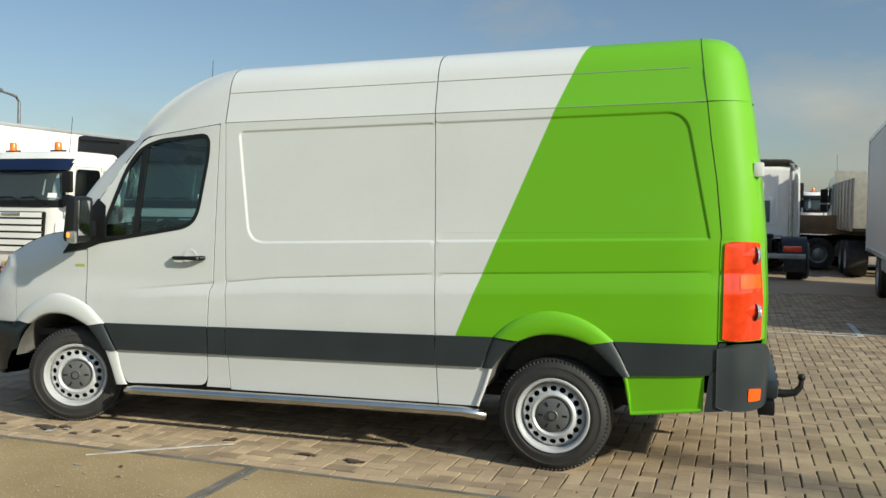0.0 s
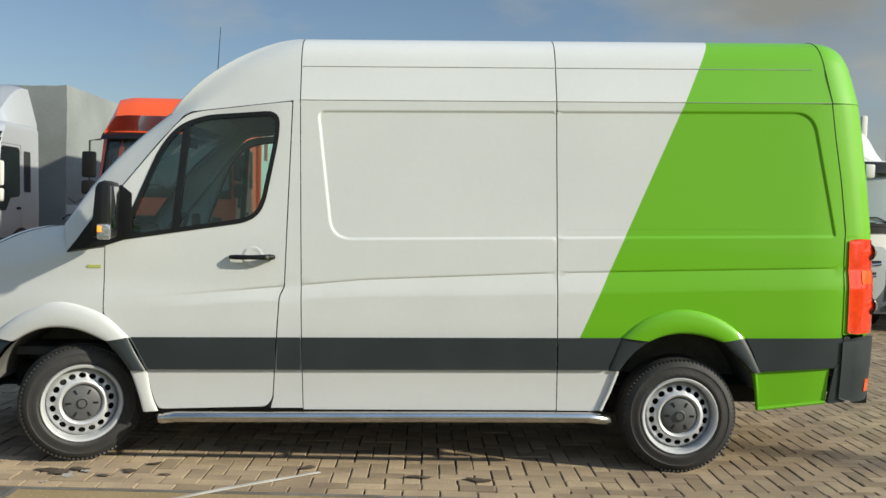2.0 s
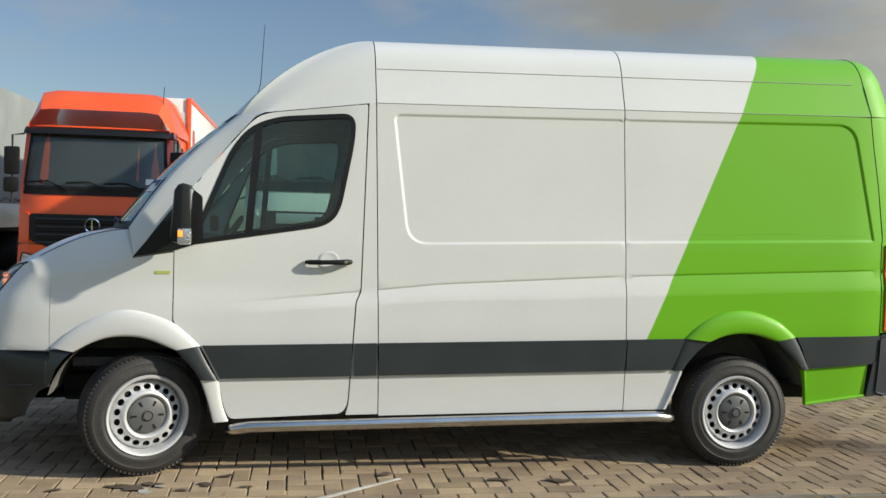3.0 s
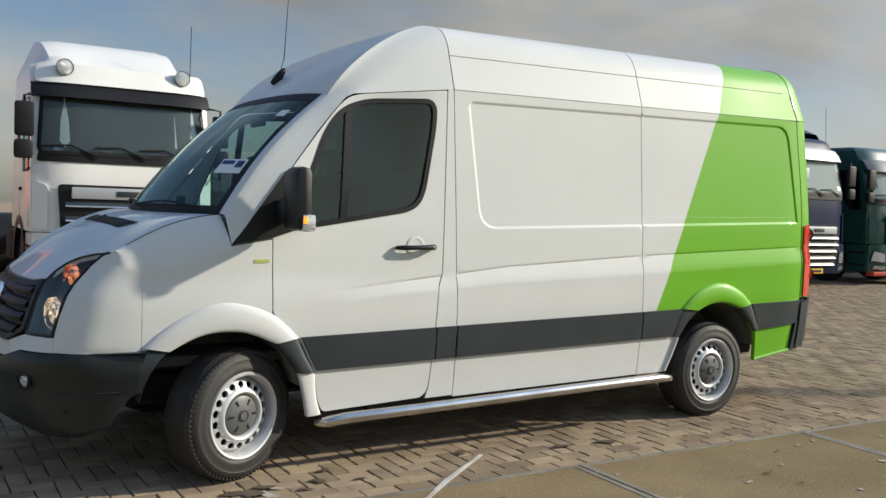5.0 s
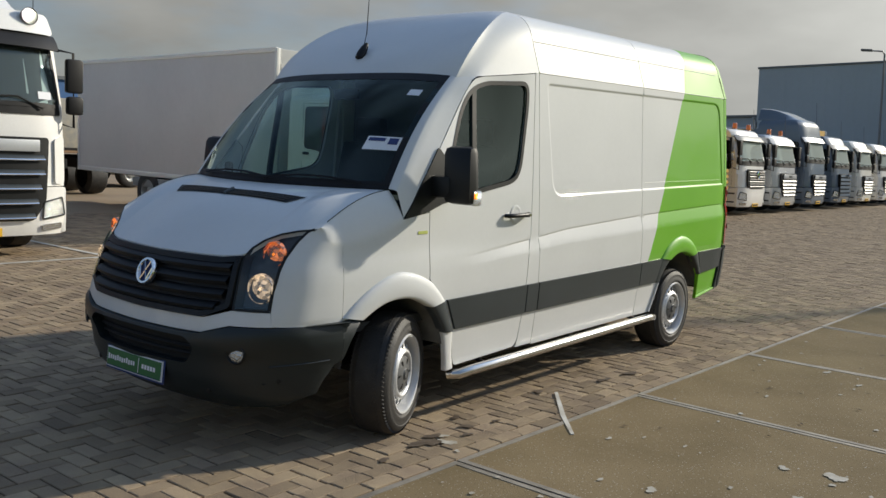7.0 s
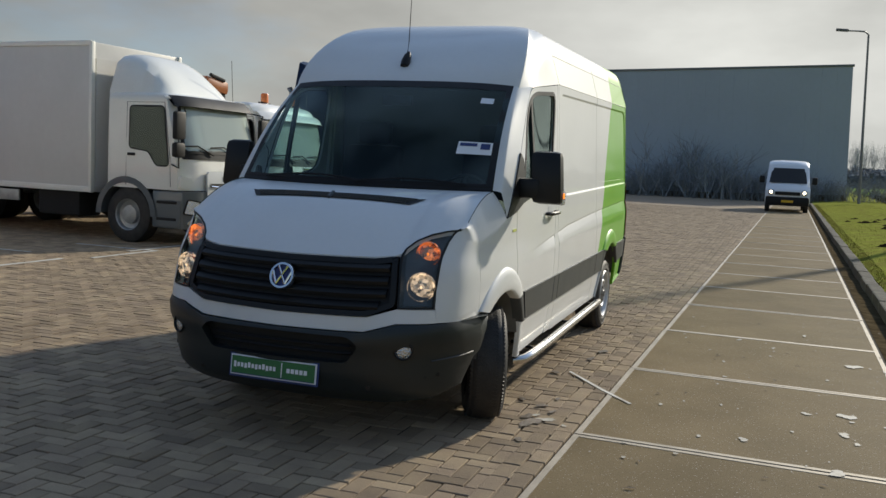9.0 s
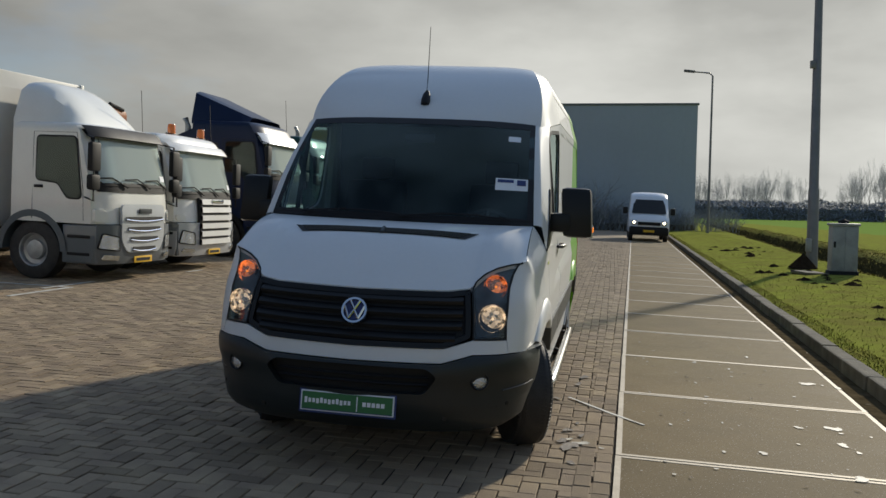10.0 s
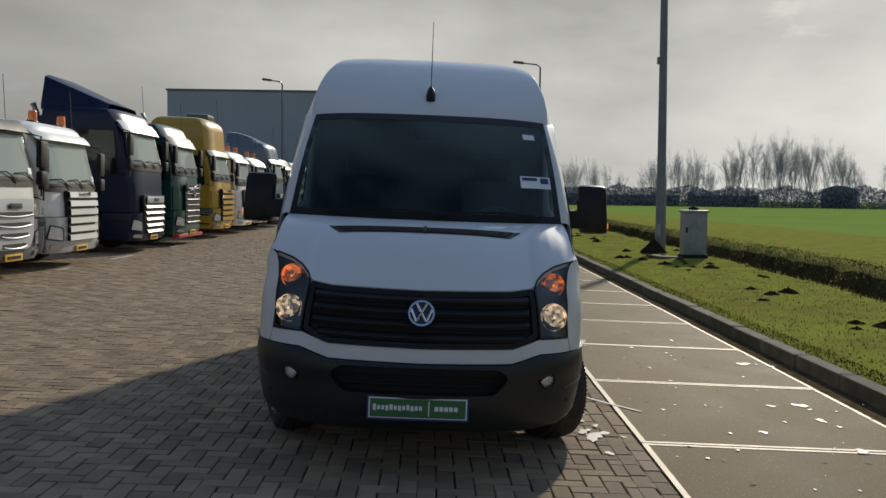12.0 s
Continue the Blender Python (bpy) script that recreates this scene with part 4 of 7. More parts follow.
        patch("rubbing_strip", o, side(sgn, 0.016), TRIM, van, "dark grey plastic rubbing strip", depth=0.02, res=0.05)
        # pillar behind the door, and the two flank panels
        pil = [(1.178, 0.305), (1.194, 0.37), (1.226, 0.981), (1.2535, 1.047), (1.276, 2.168), (seam_front(2.168) - 0.003, 2.168), (seam_front(0.305) - 0.003, 0.305)]
        patch("door_pillar", pil, side(sgn), P, van, depth=0.02, res=0.05)
        patch("side_panel_front", [(seam_front(0.295) + 0.003, 0.295), (seam_mid(0.29) - 0.003, 0.29), (seam_mid(2.17) - 0.003, 2.17), (seam_front(2.168) + 0.003, 2.168)], side(sgn), P, van, "white pressed flank panel", depth=0.012, res=0.04, lines=pressings(1.33, 2.86))
        rear = [(seam_mid(0.288) + 0.003, 0.288), (3.188, 0.286), (3.236, 0.404)] + R_OPEN + [(4.128, 0.41), (4.143, 0.292), (4.568, 0.337), (4.574, 0.55), (4.64, 0.62), (4.643, 0.75), (4.645, 1.38), (4.612, 1.7), (4.575, 1.95), (4.549, 2.168), (seam_mid(2.17) + 0.003, 2.17)]
        patch("side_panel_rear", rear, side(sgn), P, van, "flank panel, white running into green", depth=0.012, res=0.04, lines=pressings(2.89, 4.58))
        # sill lip flare in front of the rear wheel and behind the front wheel
        for pts in ([(3.182, 0.292), (3.23, 0.41), (3.272, 0.535)], [(4.115, 0.53), (4.134, 0.41), (4.148, 0.30), (4.56, 0.343)]):
            link_mesh("panel_edge", *tube([V(x, sgn * (side_y(x, z) + 0.006), z) for x, z in pts], 0.012, 8), P, van)
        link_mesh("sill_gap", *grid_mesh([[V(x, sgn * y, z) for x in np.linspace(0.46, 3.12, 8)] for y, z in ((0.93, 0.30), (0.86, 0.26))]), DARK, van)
        # pressed line over the rear flank
        link_mesh("flank_pressing", *tube([V(x, sgn * (side_y(x, 1.40) - 0.001), 1.40) for x in np.linspace(2.94, 4.52, 20)], 0.0022, 6), P, van)
        # rear corner
        cor = [(sgn * a, b) for a, b in ((0.925, 1.35), (0.70, 1.34), (0.70, 2.170), (0.925, 2.170))]
        q = tail()
        patch("rear_corner", cor, q, P, van, "green rear corner pillar", res=0.012)
        low = [(sgn * a, b) for a, b in ((0.925, 0.76), (0.70, 0.76), (0.70, 1.34), (0.925, 1.35))]
        patch("rear_corner_panel", low, tail(-0.004), P, van, res=0.014)
        lampo = rounded([(sgn * a, b) for a, b in ((0.924, 0.765), (0.80, 0.765), (0.79, 1.0), (0.815, 1.335), (0.924, 1.345))], 0.015)
        lamp = patch("tail_lamp", lampo, tail(0.008), RED_LENS, van, "red tail lamp cluster", res=0.012, depth=0.02)
        orange = rounded([(sgn * a, b) for a, b in ((0.905, 1.07), (0.815, 1.07), (0.82, 1.15), (0.905, 1.15))], 0.006)
        patch("indicator_lens", orange, tail(0.012), ORANGE_LENS, lamp, "orange indicator lens", res=0.03, depth=0.006)
        for zc in (0.93, 1.26):
            v = lathe([(0.0, -0.035), (0.02, -0.034), (0.035, -0.025), (0.043, 0.0)], 20)
            base = q(sgn * 0.85, zc, 0)
            m = Matrix.Translation(base) @ Matrix.Rotation(radians(90 - 28 * sgn), 4, "Z") @ Matrix.Diagonal((1, 1, 1.25, 1))
            link_mesh("reverse_lamp", *moved(v, m), CLEAR_LENS, lamp, "clear round lamp")
            w = [q(sgn * 0.905, zc, -0.012), q(sgn * 0.86, zc + 0.05, -0.012), q(sgn * 0.845, zc, -0.04), q(sgn * 0.86, zc - 0.03, -0.012)]
            link_mesh("lamp_wedge", w, [(0, 1, 2), (0, 2, 3)], RED_LENS, lamp)
        bump = [(sgn * a, b) for a, b in ((0.925, 0.34), (0.55, 0.36), (0.55, 0.63), (0.78, 0.74), (0.925, 0.75))]
        v1 = patch_mesh(rounded(bump, 0.03), [], 0.016, tail(0.022), 0.05)
        v2 = patch_mesh(rounded([(4.648, 0.75), (4.648, 0.62), (4.60, 0.555), (4.574, 0.335), (4.69, 0.345), (4.69, 0.75)], 0.01), [], 0.03, side(sgn, 0.018), 0.03)
        bumper = link_mesh("rear_bumper_corner", *joined(v1, v2), TRIM, van, "dark grey rear bumper corner")
        patch("reflector", rounded([(sgn * a, b) for a, b in ((0.875, 0.40), (0.80, 0.40), (0.80, 0.47), (0.875, 0.48))], 0.01), tail(0.028), ORANGE_LENS, bumper, "orange bumper reflector", depth=0.008)
        # hinge on the rear door
        part("rear_hinge", box(tail(0.02)(sgn * 0.79, 1.765, 0), (0.06, 0.06, 0.085), 0.012), WHITE, van, "white rear-door hinge")
        # step bar
        pts = [(0.50, 0.90, 0.235), (0.53, 0.97, 0.245), (0.62, 1.0, 0.262), (1.2, 1.005, 0.262), (2.4, 1.005, 0.262), (3.1, 1.0, 0.258), (3.19, 0.99, 0.245), (3.225, 0.95, 0.23)]
        link_mesh("step_bar", *tube([V(x, sgn * y, z) for x, y, z in pts], 0.032, 14), STEEL, van, "round brushed-steel side bar")
        for x in (0.8, 1.9, 2.9):
            link_mesh("bar_bracket", *tube([V(x, sgn * 1.0, 0.26), V(x, sgn * 0.8, 0.30)], 0.014, 6), BLACK, van)
        # mirror
        arm = empty("door_mirror")
        arm.parent = van
        housing = box(V(0.245, sgn * 1.137, 1.50), (0.085, 0.205, 0.335), 0.04)
        for vv in housing.verts:
            t = (vv.co.z - 1.50) / 0.17
            vv.co.x += -0.03 * (1 - t * t) * (1 if vv.co.x < 0.24 else 0)
            vv.co.y -= sgn * 0.012 * t
        part("mirror_housing", housing, SATIN, arm, "large black mirror housing")
        part("mirror_glass", box(V(0.286, sgn * 1.135, 1.51), (0.006, 0.125, 0.25), 0.002), CHROME, arm)
        part("mirror_arm", box(V(0.215, sgn * 1.02, 1.43), (0.075, 0.16, 0.13), 0.03), SATIN, arm)
        part("mirror_indicator", box(V(0.262, sgn * 1.231, 1.375), (0.075, 0.03, 0.09), 0.012), CLEAR_LENS, arm, "clear mirror indicator lens")
        part("mirror_repeater", box(V(0.240, sgn * 1.246, 1.39), (0.022, 0.008, 0.035), 0.003), AMBER_LIT, arm, "glowing amber repeater")

    # tail doors
    patch("rear_door", rounded([(-0.695, 0.45), (0.695, 0.45), (0.695, 2.16), (-0.695, 2.16)], 0.02), tail(), P, van, "green rear doors", res=0.08, depth=0.02)
    patch("rear_plate", [(-0.28, 0.62), (0.28, 0.62), (0.28, 0.74), (-0.28, 0.74)], tail(0.01), PLATE_YELLOW, van)
    part("rear_step", box(V(4.93, 0, 0.42), (0.14, 1.2, 0.12), 0.03), TRIM, van)
    part("tow_beam", box(V(4.93, 0, 0.315), (0.10, 1.3, 0.09), 0.015), BLACK, van)
    hook = tube([V(4.93, 0, 0.30), V(5.06, 0, 0.29), V(5.13, 0, 0.30), V(5.165, 0, 0.34), V(5.17, 0, 0.385)], [0.03, 0.028, 0.024, 0.02, 0.016], 10)
    link_mesh("tow_bar", *hook, BLACK, van, "black tow ball on a swan neck")
    link_mesh("tow_ball", *moved(lathe([(0.0, -0.026), (0.015, -0.022), (0.025, -0.008), (0.025, 0.008), (0.015, 0.022), (0, 0.026)], 18, "z"), Matrix.Translation(V(5.17, 0, 0.405))), BLACK, van)

    # grille
    gm = nose(0.012)
    gout = rounded([(-0.632, 1.072, 0.01), (-0.51, 1.056, 0.0), (0.0, 1.048, 0.0), (0.51, 1.056, 0.0), (0.632, 1.072, 0.01), (0.652, 0.815, 0.02), (0.515, 0.757, 0.03), (0.0, 0.747, 0.0), (-0.515, 0.757, 0.03), (-0.652, 0.815, 0.02)], 0.02)
    grille = patch("grille", gout, nose(-0.015), BLACK, van, "black four-bar radiator grille", res=0.05, depth=0.03)
    ring("grille_frame", gout, 0.028, gm, SATIN, grille, depth=0.03)
    for i, zc in enumerate((1.0, 0.932, 0.866, 0.80)):
        w = 0.60 if i < 3 else 0.57
        rows = []
        for u in np.linspace(-w, w, 30):
            zz = zc + 0.012 * (u / 0.65) ** 2
            rows.append([gm(u, zz + dz, d) for dz, d in ((0.027, 0.035), (0.022, 0.004), (0.0, -0.012), (-0.018, 0.002), (-0.022, 0.03))])
        link_mesh("grille_bar", *grid_mesh(rows), SATIN, grille)
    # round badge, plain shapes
    bc = gm(0.0, 0.929, -0.012)
    bm_ = Matrix.Translation(bc) @ Matrix.Rotation(radians(19), 4, "Y") @ Matrix.Rotation(radians(-90), 4, "Z") @ Matrix.Scale(0.93, 4)
    badge = link_mesh("badge_ring", *moved(lathe([(0.062, -0.02), (0.066, -0.028), (0.078, -0.028), (0.083, -0.018), (0.083, 0.0)], 40), bm_), CHROME, grille, "chrome ring badge")
    link_mesh("badge_disc", *moved(lathe([(0.0, -0.012), (0.07, -0.014)], 32), bm_), INK, badge)
    for xa, za, xb, zb in ((-0.032, 0.060, 0.0, 0.004), (0.032, 0.060, 0.0, 0.004), (-0.062, 0.026, -0.030, -0.050), (0.062, 0.026, 0.030, -0.050), (-0.030, -0.050, 0.0, 0.0), (0.030, -0.050, 0.0, 0.0)):
        link_mesh("badge_bar", *moved(tube([(xa, -0.021, za), (xb, -0.021, zb)], 0.0075, 6), bm_), CHROME, badge)

    # white strip under the grille
    strip = [(-0.856, 0.726), (-0.838, 0.797), (-0.662, 0.799), (-0.515, 0.752), (0.0, 0.742), (0.515, 0.752), (0.662, 0.799), (0.838, 0.797), (0.856, 0.726), (0.672, 0.725), (0.508, 0.675), (0.0, 0.667), (-0.508, 0.675), (-0.672, 0.725)]
    patch("nose_strip", strip, nose(0.0), P, van, "white nose strip", res=0.05, depth=0.03)

    # bumper
    def bump_proud(v):
        return curve(v, [(0.2, -0.02), (0.26, 0.012), (0.34, 0.026), (0.5, 0.034), (0.60, 0.04), (0.64, 0.038), (0.69, 0.024), (0.722, 0.004)])

    def bump_out(u, v, d):
        return nose(bump_proud(v))(u, v, d)
    outline = [(-0.965, 0.722), (-0.856, 0.721), (-0.672, 0.719), (-0.508, 0.669), (0.0, 0.661), (0.508, 0.669), (0.672, 0.719), (0.856, 0.721), (0.965, 0.722), (0.965, 0.515), (0.960, 0.45), (0.945, 0.345), (0.85, 0.285), (0.6, 0.255), (-0.6, 0.255), (-0.85, 0.285), (-0.945, 0.345), (-0.960, 0.45), (-0.965, 0.515)]
    mouth = rounded([(-0.44, 0.648), (0.44, 0.648), (0.50, 0.60), (0.43, 0.50), (-0.43, 0.50), (-0.50, 0.60)], 0.03)
    v1 = patch_mesh(outline, [mouth], 0.03, bump_out, 0.06)
    extra = []
    for sgn in (-1, 1):
        o = [(-0.511, 0.722), (-0.365, 0.722), (-0.42, 0.67), (-0.465, 0.61), (-0.50, 0.52), (-0.511, 0.515)]
        extra.append(patch_mesh(o, [], 0.03, lambda u, v, d, s=sgn: V(u, s * (side_y(u, v) + bump_proud(v) - d), v), 0.03))
    bumper = link_mesh("front_bumper", *joined(v1, *extra), SHADED_BUMPER, van, "dark grey plastic front bumper")
    patch("lower_grille", shrink(mouth, -0.01), nose(-0.03), DARK, bumper, res=0.08)
    for zc in (0.545, 0.585):
        link_mesh("lower_grille_bar", *tube([nose(-0.01)(u, zc, 0) for u in np.linspace(-0.44, 0.44, 16)], 0.008, 6), BLACK, bumper)
    for sgn in (-1, 1):
        m = Matrix.Translation(nose(0.038)(sgn * 0.722, 0.582, 0)) @ Matrix.Rotation(radians(-90 - sgn * 24), 4, "Z")
        fog = link_mesh("fog_lamp", *moved(lathe([(0.055, -0.002), (0.048, -0.012), (0.042, -0.006), (0.042, 0.02)], 28), m), SATIN, bumper, "round fog lamp")
        link_mesh("fog_lens", *moved(lathe([(0.0, -0.010), (0.02, -0.009), (0.042, 0.0)], 24), m), CLEAR_LENS, fog)
        for yy, zz in ((0.55, 0.36), (0.872, 0.433)):
            mm = Matrix.Translation(nose(0.030)(sgn * yy, zz, 0)) @ Matrix.Rotation(radians(-90 - sgn * (12 if yy < 0.8 else 50)), 4, "Z")
            link_mesh("parking_sensor", *moved(lathe([(0.0, -0.004), (0.012, -0.003), (0.014, 0.004)], 14), mm), SATIN, bumper)
        link_mesh("bumper_line", *tube([nose(0.034)(sgn * u, 0.508 + 0.018 * (u - 0.8) / 0.16, 0) for u in np.linspace(0.84, 0.962, 8)], 0.005, 5), SHADED_BUMPER, bumper)
    # dealer plate
    pm = nose(0.045)
    for nm, o, off, mt, lb in (("plate_holder", (-0.275, 0.275, 0.36, 0.488), 0.04, INK, "dark plate frame"), ("plate_rim", (-0.265, 0.265, 0.372, 0.482), 0.046, PAPER, ""), ("plate_field", (-0.257, 0.257, 0.379, 0.475), 0.050, PLATE_GREEN, "green dealer plate with plain bars")):
        a, b, c, d = o
        patch(nm, [(a, c), (b, c), (b, d), (a, d)], lambda u, v, q, off=off: V(-1.10 + nose_back(u) * 0.25 - off + q - 0.1 * (0.4 - v), u, v), mt, van, lb, res=0.1, depth=0.006)
    for a, b, c, d, mt in [(0.225 - 0.0225 * k, 0.241 - 0.0225 * k, 0.418 if k % 3 else 0.414, 0.441 if k % 4 else 0.447, PAPER) for k in range(12)] + [(-0.062, -0.056, 0.388, 0.468, PAPER)] + [(-0.11 - 0.026 * k, -0.09 - 0.026 * k, 0.417, 0.441, PAPER) for k in range(5)] + [(-0.25, 0.25, 0.3795, 0.383, INK)]:
        patch("plate_bar", [(a, c), (b, c), (b, d), (a, d)], lambda u, v, q: V(-1.10 + nose_back(u) * 0.25 - 0.053 + q - 0.1 * (0.4 - v), u, v), mt, van, res=0.2)

    # headlamps
    for sgn in (-1, 1):
        o = rounded([(sgn * a, b) for a, b in ((0.664, 0.802), (0.648, 0.97), (0.640, 1.075), (0.655, 1.115), (0.70, 1.158), (0.764, 1.190), (0.84, 1.210), (0.908, 1.218), (0.879, 1.200), (0.857, 1.15), (0.843, 1.075), (0.838, 1.0), (0.831, 0.90), (0.836, 0.802))], 0.01)
        hl = empty("headlamp")
        hl.parent = van
        tagged(hl, "dark headlamp with lit indicator")
        patch("lamp_housing", o, nose(-0.055), LAMP_GREY, hl, res=0.05)
        ring("lamp_rim", o, 0.009, nose(0.004), SATIN, hl, depth=0.06)
        patch("lamp_cover", shrink(o, 0.006), nose(0.001), LAMP_GLASS, hl, "clear headlamp cover", res=0.05)
        for zc, yc, r, mt, nm, lb in ((0.912, 0.752, 0.072, LAMP_LIT, "main_reflector", "round chrome main lamp"), (1.085, 0.762, 0.062, AMBER_GLOW, "indicator_reflector", "round indicator lamp")):
            m = Matrix.Translation(nose(-0.03)(sgn * yc, zc, 0)) @ Matrix.Rotation(radians(-90 - sgn * 14), 4, "Z")
            rl = link_mesh(nm, *moved(lathe([(0.0, -0.006), (r * 0.4, -0.003), (r * 0.75, 0.006), (r, 0.022), (r * 1.05, -0.008), (r * 1.10, 0.02)], 28), m), mt, hl, lb)
            if zc > 1:
                link_mesh("indicator_bulb", *moved(lathe([(0.0, -0.012), (0.007, -0.008), (0.010, 0.01)], 14), m), AMBER_LIT, rl, "glowing amber bulb")
            else:
                link_mesh("lamp_bulb", *moved(lathe([(0.0, -0.012), (0.007, -0.008), (0.010, 0.01)], 14), m), WARM_LIT, rl, "glowing warm bulb")

    # aerial
    ab = V(0.565, 0.0, 2.278)
    foot = lathe([(0.0, 0.05), (0.012, 0.048), (0.028, 0.02), (0.034, -0.02), (0.030, -0.05), (0.0, -0.06)], 16, "z")
    aerial = link_mesh("aerial", *moved(foot, Matrix.Translation(ab) @ Matrix.Rotation(radians(35), 4, "Y") @ Matrix.Diagonal((0.8, 1, 1.3, 1))), BLACK, van, "black aerial foot with thin rod")
    link_mesh("aerial_rod", *tube([ab, ab + Vector((0.03, 0, 0.12)), ab + Vector((0.05, 0, 0.52))], [0.006, 0.0035, 0.002], 6), BLACK, aerial)

    # cab inside
    part("dashboard", box(V(0.02, 0, 1.18), (0.62, 1.75, 0.36), 0.09), INTERIOR, van)
    part("bulkhead", box(V(1.42, 0, 1.30), (0.03, 1.8, 1.75), 0.01), BULKHEAD, van)
    for sgn in (-1, 1):
        seat = empty("cab_seat")
        seat.parent = van
        part("seat_cushion", box(V(0.82, sgn * 0.5, 0.98), (0.5, 0.52, 0.16), 0.05), CLOTH, seat)
        part("seat_back", box(V(1.13, sgn * 0.5, 1.34), (0.14, 0.50, 0.66), 0.06, Matrix.Rotation(radians(12), 4, "Y")), CLOTH, seat)
        part("headrest", box(V(1.20, sgn * 0.5, 1.76), (0.10, 0.27, 0.18), 0.04), CLOTH, seat)
    sw = [V(0.42, -0.5, 1.32) + Matrix.Rotation(radians(-58), 3, "Y") @ Vector((0.19 * math.cos(a), 0.19 * math.sin(a), 0)) for a in np.linspace(0, 2 * math.pi, 28, endpoint=False)]
    wheel = link_mesh("steering_wheel", *tube(sw, 0.014, 8, closed=True), INTERIOR, van)
    for a in (0, 120, 240):
        c = V(0.42, -0.5, 1.32)
        link_mesh("spoke", *tube([c, c + Matrix.Rotation(radians(-58), 3, "Y") @ Vector((0.19 * math.cos(radians(a)), 0.19 * math.sin(radians(a)), 0))], 0.013, 6), INTERIOR, wheel)
    part("rear_view_mirror", box(V(0.43, 0.0, 1.98), (0.03, 0.22, 0.07), 0.012), BLACK, van)
    part("cab_floor", box(V(0.5, 0, 0.62), (1.8, 1.7, 0.05)), INTERIOR, van)
    part("headliner", box(V(1.05, 0, 2.14), (0.75, 1.6, 0.03), 0.01), INTERIOR, van)

    for nm, c, s, st in (("front_wheel", (0.0, -0.838, 0.357), -1, 22), ("front_wheel", (0.0, 0.862, 0.357), 1, 22), ("rear_wheel", (3.670, -0.838, 0.357), -1, 0), ("rear_wheel", (3.670, 0.862, 0.357), 1, 0)):
        wl_ = road_wheel(nm, Vector(c), s, st, "")
        wl_.parent = van
    for x in (0.0, 3.665):
        link_mesh("axle", *tube([(x, -0.8, 0.35), (x, 0.8, 0.35)], 0.05, 8), DARK, van)
    part("underbody", box(V(2.0, 0, 0.40), (5.0, 1.3, 0.16), 0.03), DARK, van)
    part("fuel_tank", box(V(2.0, -0.35, 0.30), (1.0, 0.6, 0.22), 0.05), DARK, van)
    return van


build_van()

# ---------------------------------------------------------------- trucks
def paint(name, c, rough=0.35, metal=0.0, coat=0.6):
    return material(name, c, max(rough, 0.4), metal, vary=0.05, scale=1.2, fine=40, spec=0.4, coat=coat)


T_WHITE, T_CREAM, T_SILVER = paint("truck_white", (0.80, 0.79, 0.755)), paint("truck_cream", (0.74, 0.73, 0.67)), paint("truck_silver", (0.50, 0.52, 0.54), 0.3, 0.4)
T_ORANGE, T_NAVY, T_GREEN = paint("truck_orange", (0.86, 0.11, 0.028)), material("truck_navy", (0.006, 0.014, 0.045), 0.35, vary=0.05, scale=1.2, spec=0.25), paint("truck_bottle_green", (0.010, 0.075, 0.058), 0.3)
T_YELLOW, T_BLUEGREY, T_GREY = paint("truck_yellow", (0.52, 0.30, 0.030)), paint("truck_blue_grey", (0.11, 0.15, 0.20)), paint("truck_grey", (0.10, 0.115, 0.125), 0.5)
CRANE = paint("crane_orange_brown", (0.30, 0.10, 0.03))
T_RED = paint("truck_red", (0.5, 0.05, 0.03))
TARP = material("grey_tarpaulin", (0.24, 0.26, 0.255), 0.55, vary=0.12, scale=1.0, fine=20, bump=0.5, bump_scale=3)
BLACK_TARP = material("black_tarpaulin", (0.015, 0.015, 0.016), 0.5, vary=0.2, bump=0.6, bump_scale=5)
PANEL_WHITE = material("weathered_white_panel", (0.60, 0.59, 0.56), 0.5, vary=0.04, scale=0.7, fine=8, spec=0.3)
BEACON = material("amber_beacon", (0.85, 0.2, 0.02), 0.2, coat=1.0)
# near-black sheet that stands for the shade inside closed cabs
CAB_SHADE = material("cab_shade_sheet", (0.02, 0.022, 0.024), 0.7)
TRUCK_GLASS = glass("truck_screen_glass", (0.55, 0.64, 0.64), 0.02, ior=1.75, dust=0.05)
SIDE_PANE = glass("truck_side_glass", (0.5, 0.56, 0.55), ior=1.5)
# the pale film stands for dust and for painted sky glare
DUST_GLARE_GLASS = glass("dust_and_glare_glass", (0.5, 0.58, 0.56), 0.02, ior=2.6, dust=0.42)
WOOD = material("weathered_planks", (0.26, 0.16, 0.09), 0.8, vary=0.25, scale=2, fine=30, second=(0.15, 0.10, 0.06))
TREAD_METAL = material("galvanised_metal", (0.36, 0.37, 0.37), 0.45, metal=0.6, vary=0.15)


